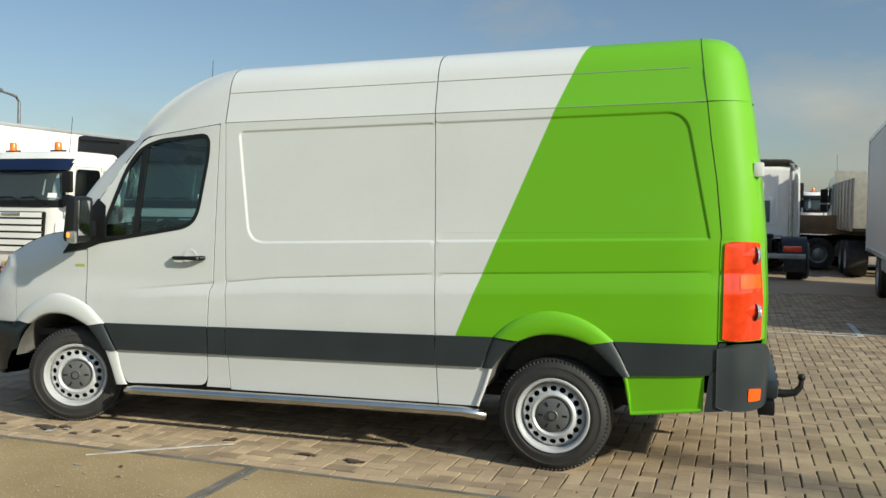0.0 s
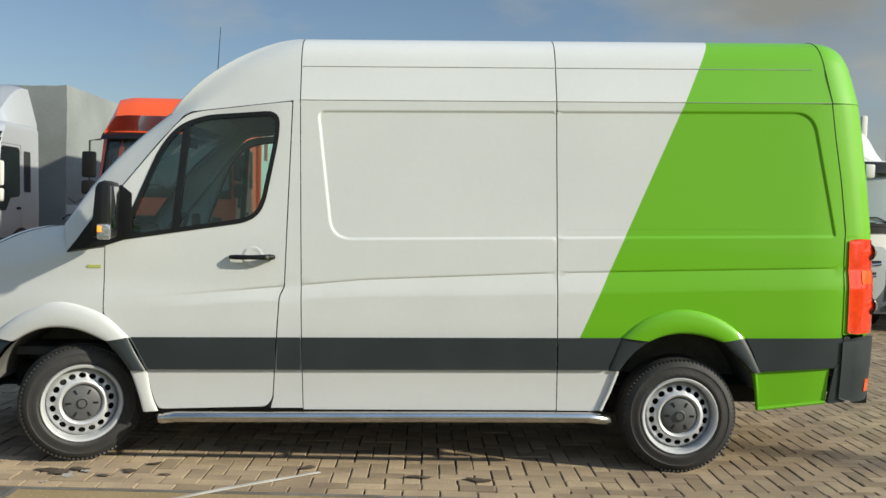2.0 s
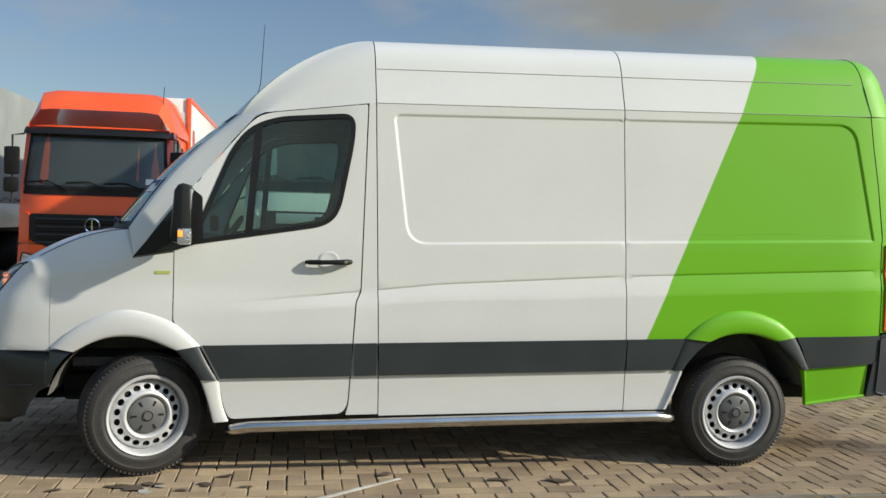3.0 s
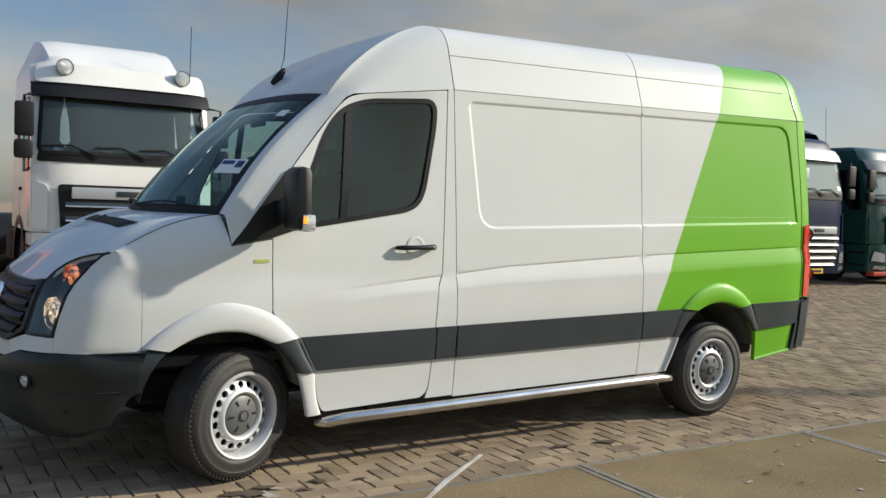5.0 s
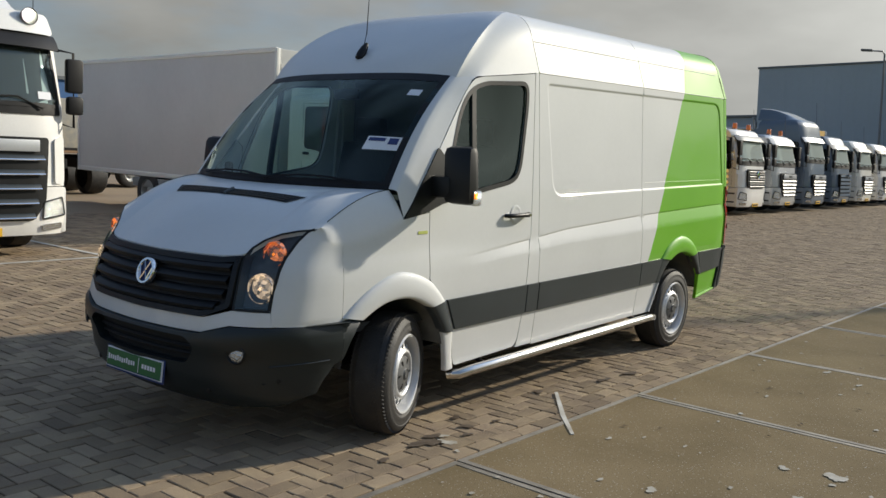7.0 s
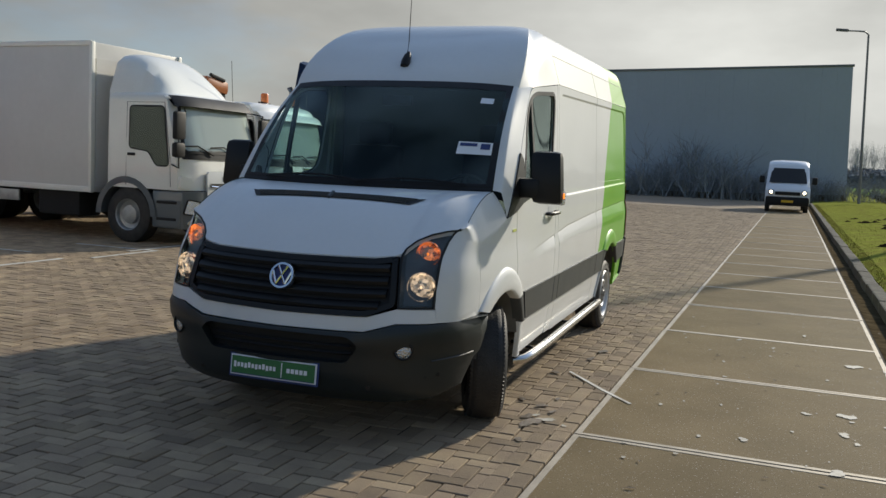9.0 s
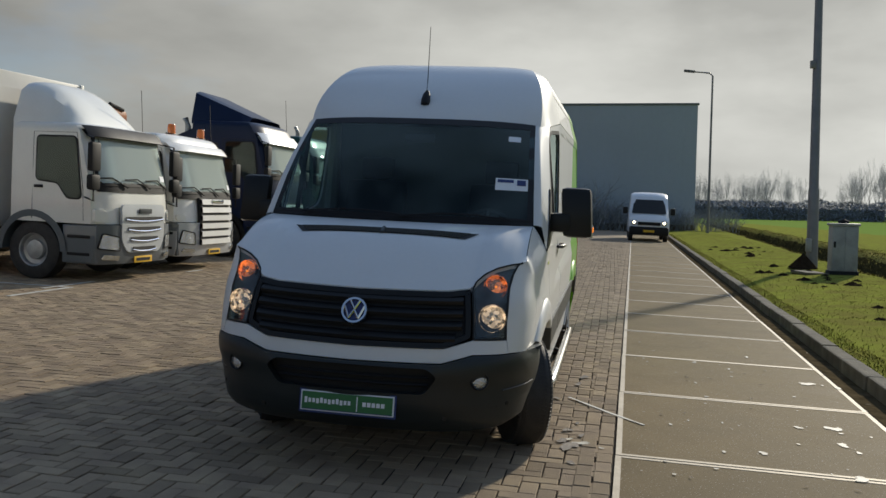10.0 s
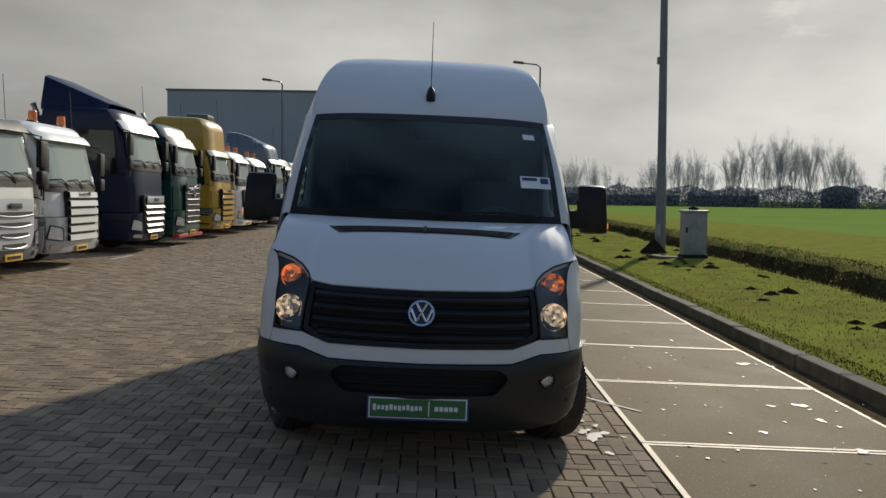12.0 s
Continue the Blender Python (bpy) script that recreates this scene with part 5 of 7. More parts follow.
def truck_wheel(parent, x, y, r=0.48, w=0.30, sgn=1):
    hold = empty("wheel")
    hold.parent = parent
    m = Matrix.Translation((x, y, r)) @ Matrix.Diagonal((sgn, 1, 1, 1))
    link_mesh("tyre", *moved(lathe([(r * 0.56, 0.48 * w), (r * 0.62, 0.5 * w), (r * 0.9, 0.5 * w), (r * 0.985, 0.42 * w), (r, 0.2 * w), (r, -0.2 * w), (r * 0.985, -0.42 * w), (r * 0.6, -0.5 * w)], 36, "x"), m), RUBBER, hold)
    link_mesh("rim", *moved(lathe([(r * 0.57, 0.49 * w), (r * 0.54, 0.46 * w), (r * 0.5, 0.25 * w), (r * 0.34, 0.18 * w), (r * 0.32, 0.36 * w), (r * 0.2, 0.40 * w), (0.0, 0.42 * w)], 28, "x"), m), TREAD_METAL, hold)
    return hold


def truck(name, cx, cy, label, paint_=T_WHITE, turn=0, W=2.46, top=3.0, depth=2.1, zs=1.95, zt=2.70, visor=BLACK, visor_h=0.14, style="slats", bumper=None,
          spoiler=None, spoiler_top=3.7, beacons=0, cargo=None, grille_z=(0.62, 1.45), grille_w=0.78, lamps=(), vent=False, mirror_mat=BLACK, light_bar=False, lower=None, cat="truck", trim=None, header=None, bull=False, slope=0.5, crown=0.12, crane=None, diag=False):
    """A parked truck: cab with its parts, chassis, wheels and load."""
    root = empty(name, label=label, category=cat, group="parked trucks")
    hw = W / 2
    pane = DUST_GLARE_GLASS if cx > 7 and cy < 10 else TRUCK_GLASS
    bumper = bumper or paint_
    trim = trim or SATIN

    def yf(z):
        return curve(z, [(0.25, 0.06), (0.45, 0.0), (1.1, 0.0), (zs, 0.04), (zt, 0.04 + (zt - zs) * 0.26), (top, 0.06 + (zt - zs) * 0.26 + (top - zt) * slope)])

    def F(off=0.0):
        def f(u, v, d):
            a = min(1.0, abs(u) / hw)
            return Vector((u, yf(v) + 0.20 * a ** 5 - off + d, v))
        return f

    def S(sgn, off=0.0):
        return lambda u, v, d: Vector((sgn * (hw - 0.02 * max(0, (v - 1.5)) + off - d), u, v))

    zlist = [0.95, 1.2, 1.6, zs, (zs + zt) / 2, zt, (zt + top - crown) / 2] + [top - crown * (1 - q) for q in (0, 0.3, 0.55, 0.75, 0.88, 0.96, 1.0)]
    rows = []
    for z in zlist:
        t = max(0.0, min(1.0, (z - top + crown) / crown))
        inn = crown * (1 - math.sqrt(1 - t * t))
        h = hw - 0.02 * max(0, z - 1.5) - inn * 0.7
        y0 = yf(min(z, top)) + inn
        row = [Vector((-h, depth - inn, z)), Vector((-h, depth * 0.6, z)), Vector((-h, y0 + 0.35, z))]
        for u in np.linspace(-1, 1, 19):
            row.append(Vector((u * h, y0 + 0.20 * abs(u) ** 5, z)))
        row += [Vector((h, y0 + 0.35, z)), Vector((h, depth * 0.6, z)), Vector((h, depth - inn, z))]
        rows.append(row + [row[0]])
    v, f = grid_mesh(rows)
    n = len(rows[0]) - 1
    last = len(rows) - 1
    f = f + [tuple(last * (n + 1) + i for i in range(n)), tuple(i for i in range(n))]
    shell = link_mesh("cab_shell", v, f, paint_, root, "painted truck cab")
    # screen
    wo = rounded([(-hw + 0.10, zs), (hw - 0.10, zs), (hw - 0.16, zt), (-hw + 0.16, zt)], 0.08)
    # dark sheet on the shell, painted shade in place of a cab interior
    patch("cab_inside", wo, F(0.004), CAB_SHADE, root, res=0.3)
    patch("windscreen", wo, F(0.014), pane, root, "wide truck windscreen", res=0.2)
    ring("screen_seal", shrink(wo, -0.03), 0.045, F(0.02), BLACK, root, res=0.2)
    lo = rounded([(-hw + 0.07, zs - 0.13), (hw - 0.07, zs - 0.13), (hw - 0.10, zs + 0.03), (-hw + 0.10, zs + 0.03)], 0.04)
    patch("wiper_panel", lo, F(0.016), BLACK, root, res=0.25, depth=0.02)
    for u0 in (-0.75, -0.1, 0.5):
        link_mesh("wiper", *tube([F(0.04)(u0 + 0.35, zs - 0.05, 0), F(0.045)(u0, zs + 0.10, 0), F(0.04)(u0 - 0.35, zs + 0.08, 0)], 0.012, 5), BLACK, root)
    patch("paper_label", [(hw - 0.42, zs + 0.08), (hw - 0.22, zs + 0.08), (hw - 0.22, zs + 0.18), (hw - 0.42, zs + 0.18)], F(0.018), PAPER, root, res=0.2)
    if visor:
        rows = []
        for u in np.linspace(-hw + 0.02, hw - 0.02, 17):
            rows.append([F(o)(u, z, 0) for z, o in ((zt + visor_h * 0.75, 0.0), (zt + visor_h * 0.75, 0.06), (zt + visor_h * 0.2, 0.10), (zt - visor_h * 0.5, 0.13), (zt - visor_h * 0.55, 0.10), (zt + visor_h * 0.3, 0.03))])
        link_mesh("sun_visor", *grid_mesh(rows), visor, root, "sun visor over the windscreen")
    # sides
    for sgn in (-1, 1):
        so = rounded([(0.40, zs - 0.24), (0.52, zt - 0.10), (1.22, zt - 0.10), (1.22, zs + 0.04), (0.82, zs + 0.0), (0.64, zs - 0.24)], 0.06)
        # filled black: the window's frame, and the cab's shade behind the pane
        patch("side_window_frame", shrink(so, -0.03), S(sgn, 0.004), BLACK, root, res=0.3)
        patch("side_window", so, S(sgn, 0.010), SIDE_PANE, root, res=0.3)
        if depth > 1.9:
            so = rounded([(1.42, zs + 0.1), (1.42, zt - 0.12), (1.72, zt - 0.12), (1.72, zs + 0.1)], 0.04)
            # no pane here, only the sheet of cab shade
            patch("rear_side_window", so, S(sgn, 0.006), CAB_SHADE, root, res=0.3)
        door = [(0.34, 1.0), (0.36, zs - 0.1), (0.5, zt - 0.02), (1.30, zt - 0.02), (1.30, 1.0)]
        link_mesh("door_gap", *tube([S(sgn, 0.0)(a, b, 0) for a, b in door], 0.006, 5), BLACK, root)
        part("door_handle", box(S(sgn, 0.012)(1.18, 1.52, 0), (0.025, 0.16, 0.05), 0.01), BLACK, root)
        # mirrors
        mx = hw + 0.09
        link_mesh("mirror_arm", *tube([(sgn * (hw - 0.03), 0.32, zt - 0.06), (sgn * mx, 0.12, zt - 0.10), (sgn * mx, 0.10, zs - 0.28), (sgn * (hw - 0.02), 0.34, zs - 0.22)], 0.018, 6), BLACK, root)
        mir = part("mirror", box((sgn * mx, 0.10, zs + 0.42), (0.24, 0.10, 0.46), 0.04), mirror_mat, root, "large cab mirror")
        part("wide_mirror", box((sgn * (mx + 0.01), 0.10, zs + 0.02), (0.23, 0.12, 0.25), 0.05), mirror_mat, root)
        # lower side: step well, arch and wheel
        part("step_panel", box((sgn * (hw - 0.07), 0.42, 0.62), (0.12, 0.62, 0.62), 0.03), lower or bumper, root)
        for zz in (0.46, 0.74):
            part("step", box((sgn * (hw - 0.02), 0.42, zz), (0.05, 0.42, 0.05), 0.01), BLACK, root)
        rows = [[(sgn * q, 1.30 + 0.58 * math.cos(radians(a)), 0.48 + 0.58 * math.sin(radians(a))) for q in (hw + 0.01, hw - 0.30)] for a in np.linspace(0, 180, 16)]
        rows2 = [[(sgn * (hw + 0.01), 1.30 + q * math.cos(radians(a)), 0.48 + q * math.sin(radians(a))) for q in (0.55, 0.66)] for a in np.linspace(0, 180, 16)]
        link_mesh("wheel_arch", *joined(grid_mesh(rows), grid_mesh(rows2)), lower or trim, root)
        truck_wheel(root, sgn * (hw - 0.20), 1.30, sgn=sgn)
        for yy in ((cargo or {}).get("axles", (4.9,))):
            truck_wheel(root, sgn * (hw - 0.22), yy, w=0.55, sgn=sgn)
        part("fuel_tank", box((sgn * (hw - 0.32), 2.9, 0.62), (0.55, 1.0, 0.5), 0.08), TREAD_METAL if sgn > 0 else DARK, root)
        # head lamps in the bumper's corner
        hl = rounded([(sgn * a, b) for a, b in ((hw - 0.42, 0.52), (hw - 0.40, 0.74), (hw - 0.10, 0.80), (hw - 0.04, 0.56))], 0.03)
        lamp = patch("headlamp", hl, F(0.075), CLEAR_LENS, root, "clear headlamp", res=0.1, depth=0.03)
        ring("headlamp_rim", shrink(hl, -0.012), 0.02, F(0.08), trim, lamp, res=0.1)
        fo = rounded([(sgn * a, b) for a, b in ((hw - 0.42, 0.36), (hw - 0.42, 0.44), (hw - 0.12, 0.46), (hw - 0.10, 0.38))], 0.02)
        patch("fog_lamp", fo, F(0.085), CLEAR_LENS, root, res=0.1, depth=0.02)
        # corner deflector with its slot
        co = rounded([(sgn * a, b) for a, b in ((hw - 0.20, 0.98), (hw - 0.20, zs - 0.45), (hw - 0.02, zs - 0.40), (hw - 0.02, 0.98))], 0.05)
        patch("corner_deflector", co, F(0.035), paint_, root, res=0.12, depth=0.04)
    # bumper
    bo = rounded([(-hw, 0.30), (hw, 0.30), (hw, 0.62), (hw - 0.02, 0.94), (-hw + 0.02, 0.94), (-hw, 0.62)], 0.05)
    bump = patch("bumper", bo, F(0.06), bumper, root, "deep front bumper", res=0.15, depth=0.45)
    part("plate", box(F(0.09)(0, 0.36, 0), (0.52, 0.012, 0.11), 0.003), PLATE_YELLOW, bump)
    part("plate_bar", box(F(0.098)(0, 0.36, 0), (0.40, 0.006, 0.05)), BLACK, bump)
    # grille
    g0, g1 = grille_z
    gw = grille_w
    if style == "slats":
        go = rounded([(-gw * 0.80, g0), (gw * 0.80, g0), (gw, g0 + 0.25), (gw * 1.06, g1), (-gw * 1.06, g1), (-gw, g0 + 0.25)], 0.06)
        gr = patch("grille", go, F(0.075), SATIN, root, "dark grille with bright-edged slats", res=0.15, depth=0.05)
        part("badge_bar", box(F(0.095)(0, g1 - 0.11, 0), (gw * 1.75, 0.03, 0.16), 0.02), T_SILVER, gr, "silver badge panel")
        part("badge", box(F(0.115)(0, g1 - 0.11, 0), (0.34, 0.012, 0.075), 0.004), TRIM, gr)
        nn = 5
        for i in range(nn):
            zc = g1 - 0.28 - (g1 - 0.28 - g0 - 0.05) * i / (nn - 1)
            w = gw * (0.96 if i < 2 else 0.90 - 0.05 * (i - 2))
            rows = [[F(o)(u, zc + dz, 0) for dz, o in ((0.05, 0.07), (0.03, 0.10), (-0.01, 0.115), (-0.03, 0.09))] for u in np.linspace(-w, w, 14)]
            sl = link_mesh("slat", *grid_mesh(rows), TRIM, gr)
            link_mesh("slat_edge", *tube([F(0.118)(u, zc - 0.012, 0) for u in np.linspace(-w, w, 12)], 0.010, 5), CHROME if cx < 7 else T_SILVER, gr)
    elif style == "bars":
        go = rounded([(-gw, g0), (gw, g0), (gw * 1.05, g1), (-gw * 1.05, g1)], 0.06)
        gr = patch("grille", go, F(0.07), BLACK, root, "grille of thick painted bars", res=0.15, depth=0.05)
        nn = 6
        for i in range(nn):
            zc = g1 - 0.08 - (g1 - g0 - 0.14) * i / (nn - 1)
            w = gw * 1.02
            rows = [[F(o)(u, zc + dz, 0) for dz, o in ((0.062, 0.07), (0.055, 0.12), (-0.042, 0.125), (-0.055, 0.07))] for u in np.linspace(-w, w, 14)]
            link_mesh("grille_bar", *grid_mesh(rows), paint_, gr)
        part("badge", box(F(0.135)(0, g1 - 0.06, 0), (0.5, 0.012, 0.07), 0.004), CHROME, gr)
    elif style == "mesh":
        go = rounded([(-gw, g0 + 0.1), (-gw * 0.7, g0), (gw * 0.7, g0), (gw, g0 + 0.1), (gw * 1.02, g1), (-gw * 1.02, g1)], 0.06)
        gr = patch("grille", go, F(0.07), SATIN, root, "dark mesh grille", res=0.15, depth=0.05)
        for i in range(7):
            zc = g0 + 0.08 + (g1 - g0 - 0.16) * i / 6
            link_mesh("grille_bar", *tube([F(0.085)(u, zc, 0) for u in np.linspace(-gw * 0.9, gw * 0.9, 12)], 0.016, 5), BLACK if i % 2 else TRIM, gr)
        if diag:
            part("slant_bar", box(F(0.10)(0, g1 - 0.08, 0), (0.9, 0.012, 0.03), 0.0, Matrix.Rotation(radians(-14), 4, "Y")), CHROME, gr, "slanted chrome bar")
            part("badge_band", box(F(0.085)(0, g1 - 0.05, 0), (1.5, 0.02, 0.2), 0.02), SATIN, gr)
        link_mesh("round_badge", *moved(lathe([(0.10, -0.03), (0.115, -0.045), (0.13, -0.03), (0.13, 0.0)], 28), Matrix.Translation(F(0.08)(0, g1 - 0.18, 0))), CHROME, gr, "chrome ring badge")
        for a in (90, 270):
            c = F(0.11)(0, g1 - 0.18, 0)
            link_mesh("badge_spoke", *tube([c, c + Vector((0.11 * math.cos(radians(a)), 0, 0.11 * math.sin(radians(a))))], 0.012, 5), CHROME, gr)
        link_mesh("badge_bar", *tube([F(0.09)(0.45, g1 - 0.05, 0), F(0.09)(0.75, g1 - 0.05, 0)], 0.02, 5), CHROME, gr)
    elif style == "round":
        go = rounded([(-gw * 0.75, g0), (gw * 0.75, g0), (gw, g0 + 0.2), (gw, g1), (-gw, g1), (-gw, g0 + 0.2)], 0.10)
        gr = patch("grille", go, F(0.075), T_SILVER, root, "silver inset grille with dark openings", res=0.12, depth=0.04)
        part("badge", box(F(0.095)(0, g1 - 0.11, 0), (0.36, 0.012, 0.085), 0.004), TRIM, gr)
        for i, zc in enumerate(np.linspace(g0 + 0.06, g1 - 0.24, 4)):
            w = gw * (0.55 + 0.11 * i)
            link_mesh("grille_opening", *grid_mesh([[F(0.082 + o)(u, zc + dz, 0) for dz, o in ((0.035, 0.0), (-0.035, 0.004))] for u in np.linspace(-w, w, 10)]), BLACK, gr)
            link_mesh("slat_edge", *tube([F(0.095)(u, zc - 0.04 + 0.03 * (u / w) ** 2, 0) for u in np.linspace(-w, w, 10)], 0.012, 5), CHROME, gr)
    if bull:
        part("lower_lip", box((0, 0.06, 0.27), (W, 0.2, 0.10), 0.03), T_RED, root, "red bumper lip")
    # roof things
    if header:
        ho = rounded([(-hw + 0.06, zt + 0.12), (hw - 0.06, zt + 0.12), (hw - 0.10, top - 0.02), (-hw + 0.10, top - 0.02)], 0.08)
        patch("roof_header", ho, F(0.10), header, root, res=0.15, depth=0.20)
    for u in lamps:
        c = F(0.18)(u, zt + 0.34, 0)
        m = Matrix.Translation(c)
        sl = link_mesh("spot_lamp", *moved(lathe([(0.11, -0.01), (0.115, 0.0), (0.105, 0.05), (0.05, 0.10), (0.0, 0.11)], 26), m), BLACK, root, "round roof spot lamp")
        link_mesh("spot_lens", *moved(lathe([(0.0, -0.012), (0.07, -0.008), (0.108, 0.0)], 26), m), CLEAR_LENS, sl)
        link_mesh("lamp_stalk", *tube([c + Vector((0, 0.03, -0.11)), c + Vector((0, 0.08, -0.22))], 0.015, 6), BLACK, sl)
    if spoiler:
        rows = []
        y0, y1 = yf(top) + (0.0 if spoiler == "board" else 0.25), depth + 0.05
        for t in np.linspace(0, 1, 12):
            z = top - 0.04 + (spoiler_top - top + 0.04) * math.sin(min(1, t * 1.12) * math.pi / 2) ** (0.9 if spoiler == "dome" else 1.1)
            if spoiler == "wedge":
                z = top - 0.04 + (spoiler_top - top + 0.04) * (0.22 + 0.78 * t)
            if spoiler == "board":
                z = top - 0.04 + (spoiler_top - top + 0.04) * min(1.0, 0.45 + t * 3.3 - t * t * 2.75)
            h = hw - 0.08 - 0.10 * (1 - t) if spoiler != "board" else hw + 0.02 - 0.10 * (1 - t) ** 3
            y = y0 + (y1 - y0) * t
            row = [Vector((-h, y, top - 0.08))]
            for u in np.linspace(-1, 1, 13):
                e = (1 - abs(u) ** (4 if spoiler == "dome" else 10)) ** 0.5
                row.append(Vector((u * h, y, top - 0.06 + (z - top + 0.06) * (0.12 + 0.88 * e))))
            row.append(Vector((h, y, top - 0.08)))
            rows.append(row)
        link_mesh("roof_deflector", *grid_mesh(rows), paint_ if spoiler != "silver" else T_SILVER, root, "roof air deflector")
    if light_bar:
        part("roof_light_bar", box((0.1, yf(top) + 0.25, top + 0.09), (1.3, 0.2, 0.16), 0.05), T_WHITE, root, "white roof light bar")
    if vent:
        part("roof_vent", box((0.1, 0.9, top + 0.08), (0.85, 0.7, 0.16), 0.07), T_GREY, root, "grey roof air unit")
    if crane:
        x0, x1, yc, zc, mt, thick = crane
        bd = part("folded_crane", box(((x0 + x1) / 2, yc, zc), (x1 - x0, 0.42, thick), 0.10, Matrix.Rotation(0.10, 4, "Y")), mt, root, "folded loading crane behind the cab")
        part("crane_post", box((x0 + 0.3, yc + 0.1, zc / 2 + 0.4), (0.3, 0.3, zc - 0.8), 0.04), mt, bd)
        link_mesh("crane_ram", *tube([(x0 + 0.1, yc - 0.2, zc + 0.20), (x1 - 0.2, yc - 0.2, zc + 0.12)], 0.04, 8), DARK, bd)
        part("crane_hook_block", box((x1 - 0.15, yc, zc - 0.22), (0.24, 0.3, 0.28), 0.06), DARK, bd)
    for i in range(beacons):
        x = -0.62 + 1.24 * i
        link_mesh("beacon", *moved(lathe([(0.0, 0.19), (0.06, 0.18), (0.075, 0.15), (0.08, 0.0)], 16, "z"), Matrix.Translation((x, 0.62, top + 0.03))), BEACON, root, "amber beacon")
        link_mesh("beacon_bar", *tube([(x - 0.2, 0.62, top + 0.02), (x + 0.2, 0.62, top + 0.02)], 0.02, 6), BLACK, root)
    link_mesh("aerial", *tube([(hw - 0.25, 0.55, top - 0.05), (hw - 0.22, 0.62, top + 0.75)], 0.006, 5), BLACK, root)
    # chassis
    long = (cargo or {}).get("end", 6.0)
    for sgn in (-1, 1):
        part("chassis_rail", box((sgn * 0.40, (0.6 + long) / 2, 0.88), (0.10, long - 0.6, 0.26), 0.01), DARK, root)
    part("cab_floor", box((0, 1.1, 0.85), (W - 0.5, 1.7, 0.3), 0.03), DARK, root)
    kind = (cargo or {}).get("kind")
    if kind in ("box", "tarp"):
        a, b, c, d = cargo["y0"], cargo["end"], cargo["z0"], cargo["z1"]
        w = cargo.get("w", 2.5)
        mt = cargo["mat"]
        if kind == "tarp":  # slack cloth over a frame
            rows = []
            for yy in np.linspace(a, b, 46):
                row = []
                for q, (px, pz) in enumerate([(-w / 2, c + (d - c) * k / 14) for k in range(15)] + [(-w / 2 + w * k / 10, d) for k in range(1, 10)] + [(w / 2, d - (d - c) * k / 14) for k in range(15)]):
                    n1 = noise.noise((px * 2 + yy * 0.7, yy * 1.4, pz * 1.1)) * 0.035 + noise.noise((px + 7, yy * 4.0, pz * 3.0)) * 0.014
                    k = 0.0 if abs(pz - d) < 0.01 and abs(abs(px) - w / 2) < 0.01 else 1.0
                    row.append((px + (math.copysign(n1 * k, px) if pz < d - 0.01 else 0), yy, pz + (n1 * k - 0.03 * k if pz > d - 0.01 else 0)))
                rows.append(row)
            v, f = grid_mesh(rows)
            m = len(rows[0])
            f = f + [tuple(range(m)), tuple((len(rows) - 1) * m + i for i in range(m))]
            bd = link_mesh("tarpaulin", v, f, mt, root, cargo.get("label", "tarpaulin body"))
        else:
            bd = part("cargo_box", box((0, (a + b) / 2, (c + d) / 2), (w, b - a, d - c), 0.03), mt, root, cargo.get("label", "box body"))
        for sx in (-1, 1):
            if kind == "tarp":
                part("side_board", box((sx * (w / 2 + 0.02), (a + b) / 2, c + 0.25), (0.04, b - a, 0.55), 0.01), cargo.get("edge", T_SILVER), bd)
                link_mesh("tarp_rope", *tube([(sx * (w / 2 + 0.03), yy, c + 0.62 + 0.05 * (-1) ** i) for i, yy in enumerate(np.arange(a + 0.1, b, 0.35))], 0.008, 5), BLACK_TARP, bd)
                continue
            part("roof_edge", box((sx * (w / 2), (a + b) / 2, d - 0.03), (0.05, b - a, 0.09), 0.015), cargo.get("edge", T_SILVER), bd)
            part("floor_edge", box((sx * (w / 2), (a + b) / 2, c + 0.05), (0.05, b - a, 0.10), 0.015), cargo.get("edge", T_SILVER), bd)
            for yy in (a, b):
                part("corner_post", box((sx * (w / 2 - 0.02), yy, (c + d) / 2), (0.09, 0.07, d - c + 0.01), 0.02), cargo.get("edge", T_SILVER), bd)
            part("side_guard", box((sx * (w / 2 - 0.05), (a + b) / 2 - 0.4, 0.68), (0.04, (b - a) * 0.45, 0.20), 0.01), TREAD_METAL, root)
        if cargo.get("marks"):
            for k, (yy, zz, sy, sz) in enumerate(cargo["marks"]):
                part("painted_mark", box((w / 2 + 0.006, yy, zz), (0.006, sy, sz)), T_RED if k == 0 else TRIM, bd)
        if kind == "box":
            part("front_post", box((0, a - 0.01, (c + d) / 2 - 0.1), (w - 0.2, 0.02, d - c - 0.35)), mt, bd)
    elif kind == "tractor":
        part("fifth_wheel", box((0, 4.6, 1.08), (0.9, 0.9, 0.10), 0.04), DARK, root)
        for sx in (-1, 1):
            rows = [[(sx * q, 4.9 + 0.58 * math.cos(radians(a)), 0.5 + 0.58 * math.sin(radians(a))) for q in (hw, hw - 0.6)] for a in np.linspace(0, 180, 14)]
            link_mesh("mudguard", *grid_mesh(rows), SATIN, root)
            part("rear_lamp", box((sx * 0.85, 6.02, 0.80), (0.42, 0.06, 0.14), 0.02), RED_LENS, root, "red tail lamp")
            so = rounded([(depth - 0.05, 0.95), (depth + 0.45, 0.95), (depth + 0.40, top - crown - 0.25), (depth - 0.05, top - crown - 0.05)], 0.03)
            patch("side_deflector", so, S(sx, -0.04), paint_, root, res=0.3, depth=0.03)
        part("rear_beam", box((0, 6.0, 0.62), (2.3, 0.12, 0.12), 0.02), TREAD_METAL, root)
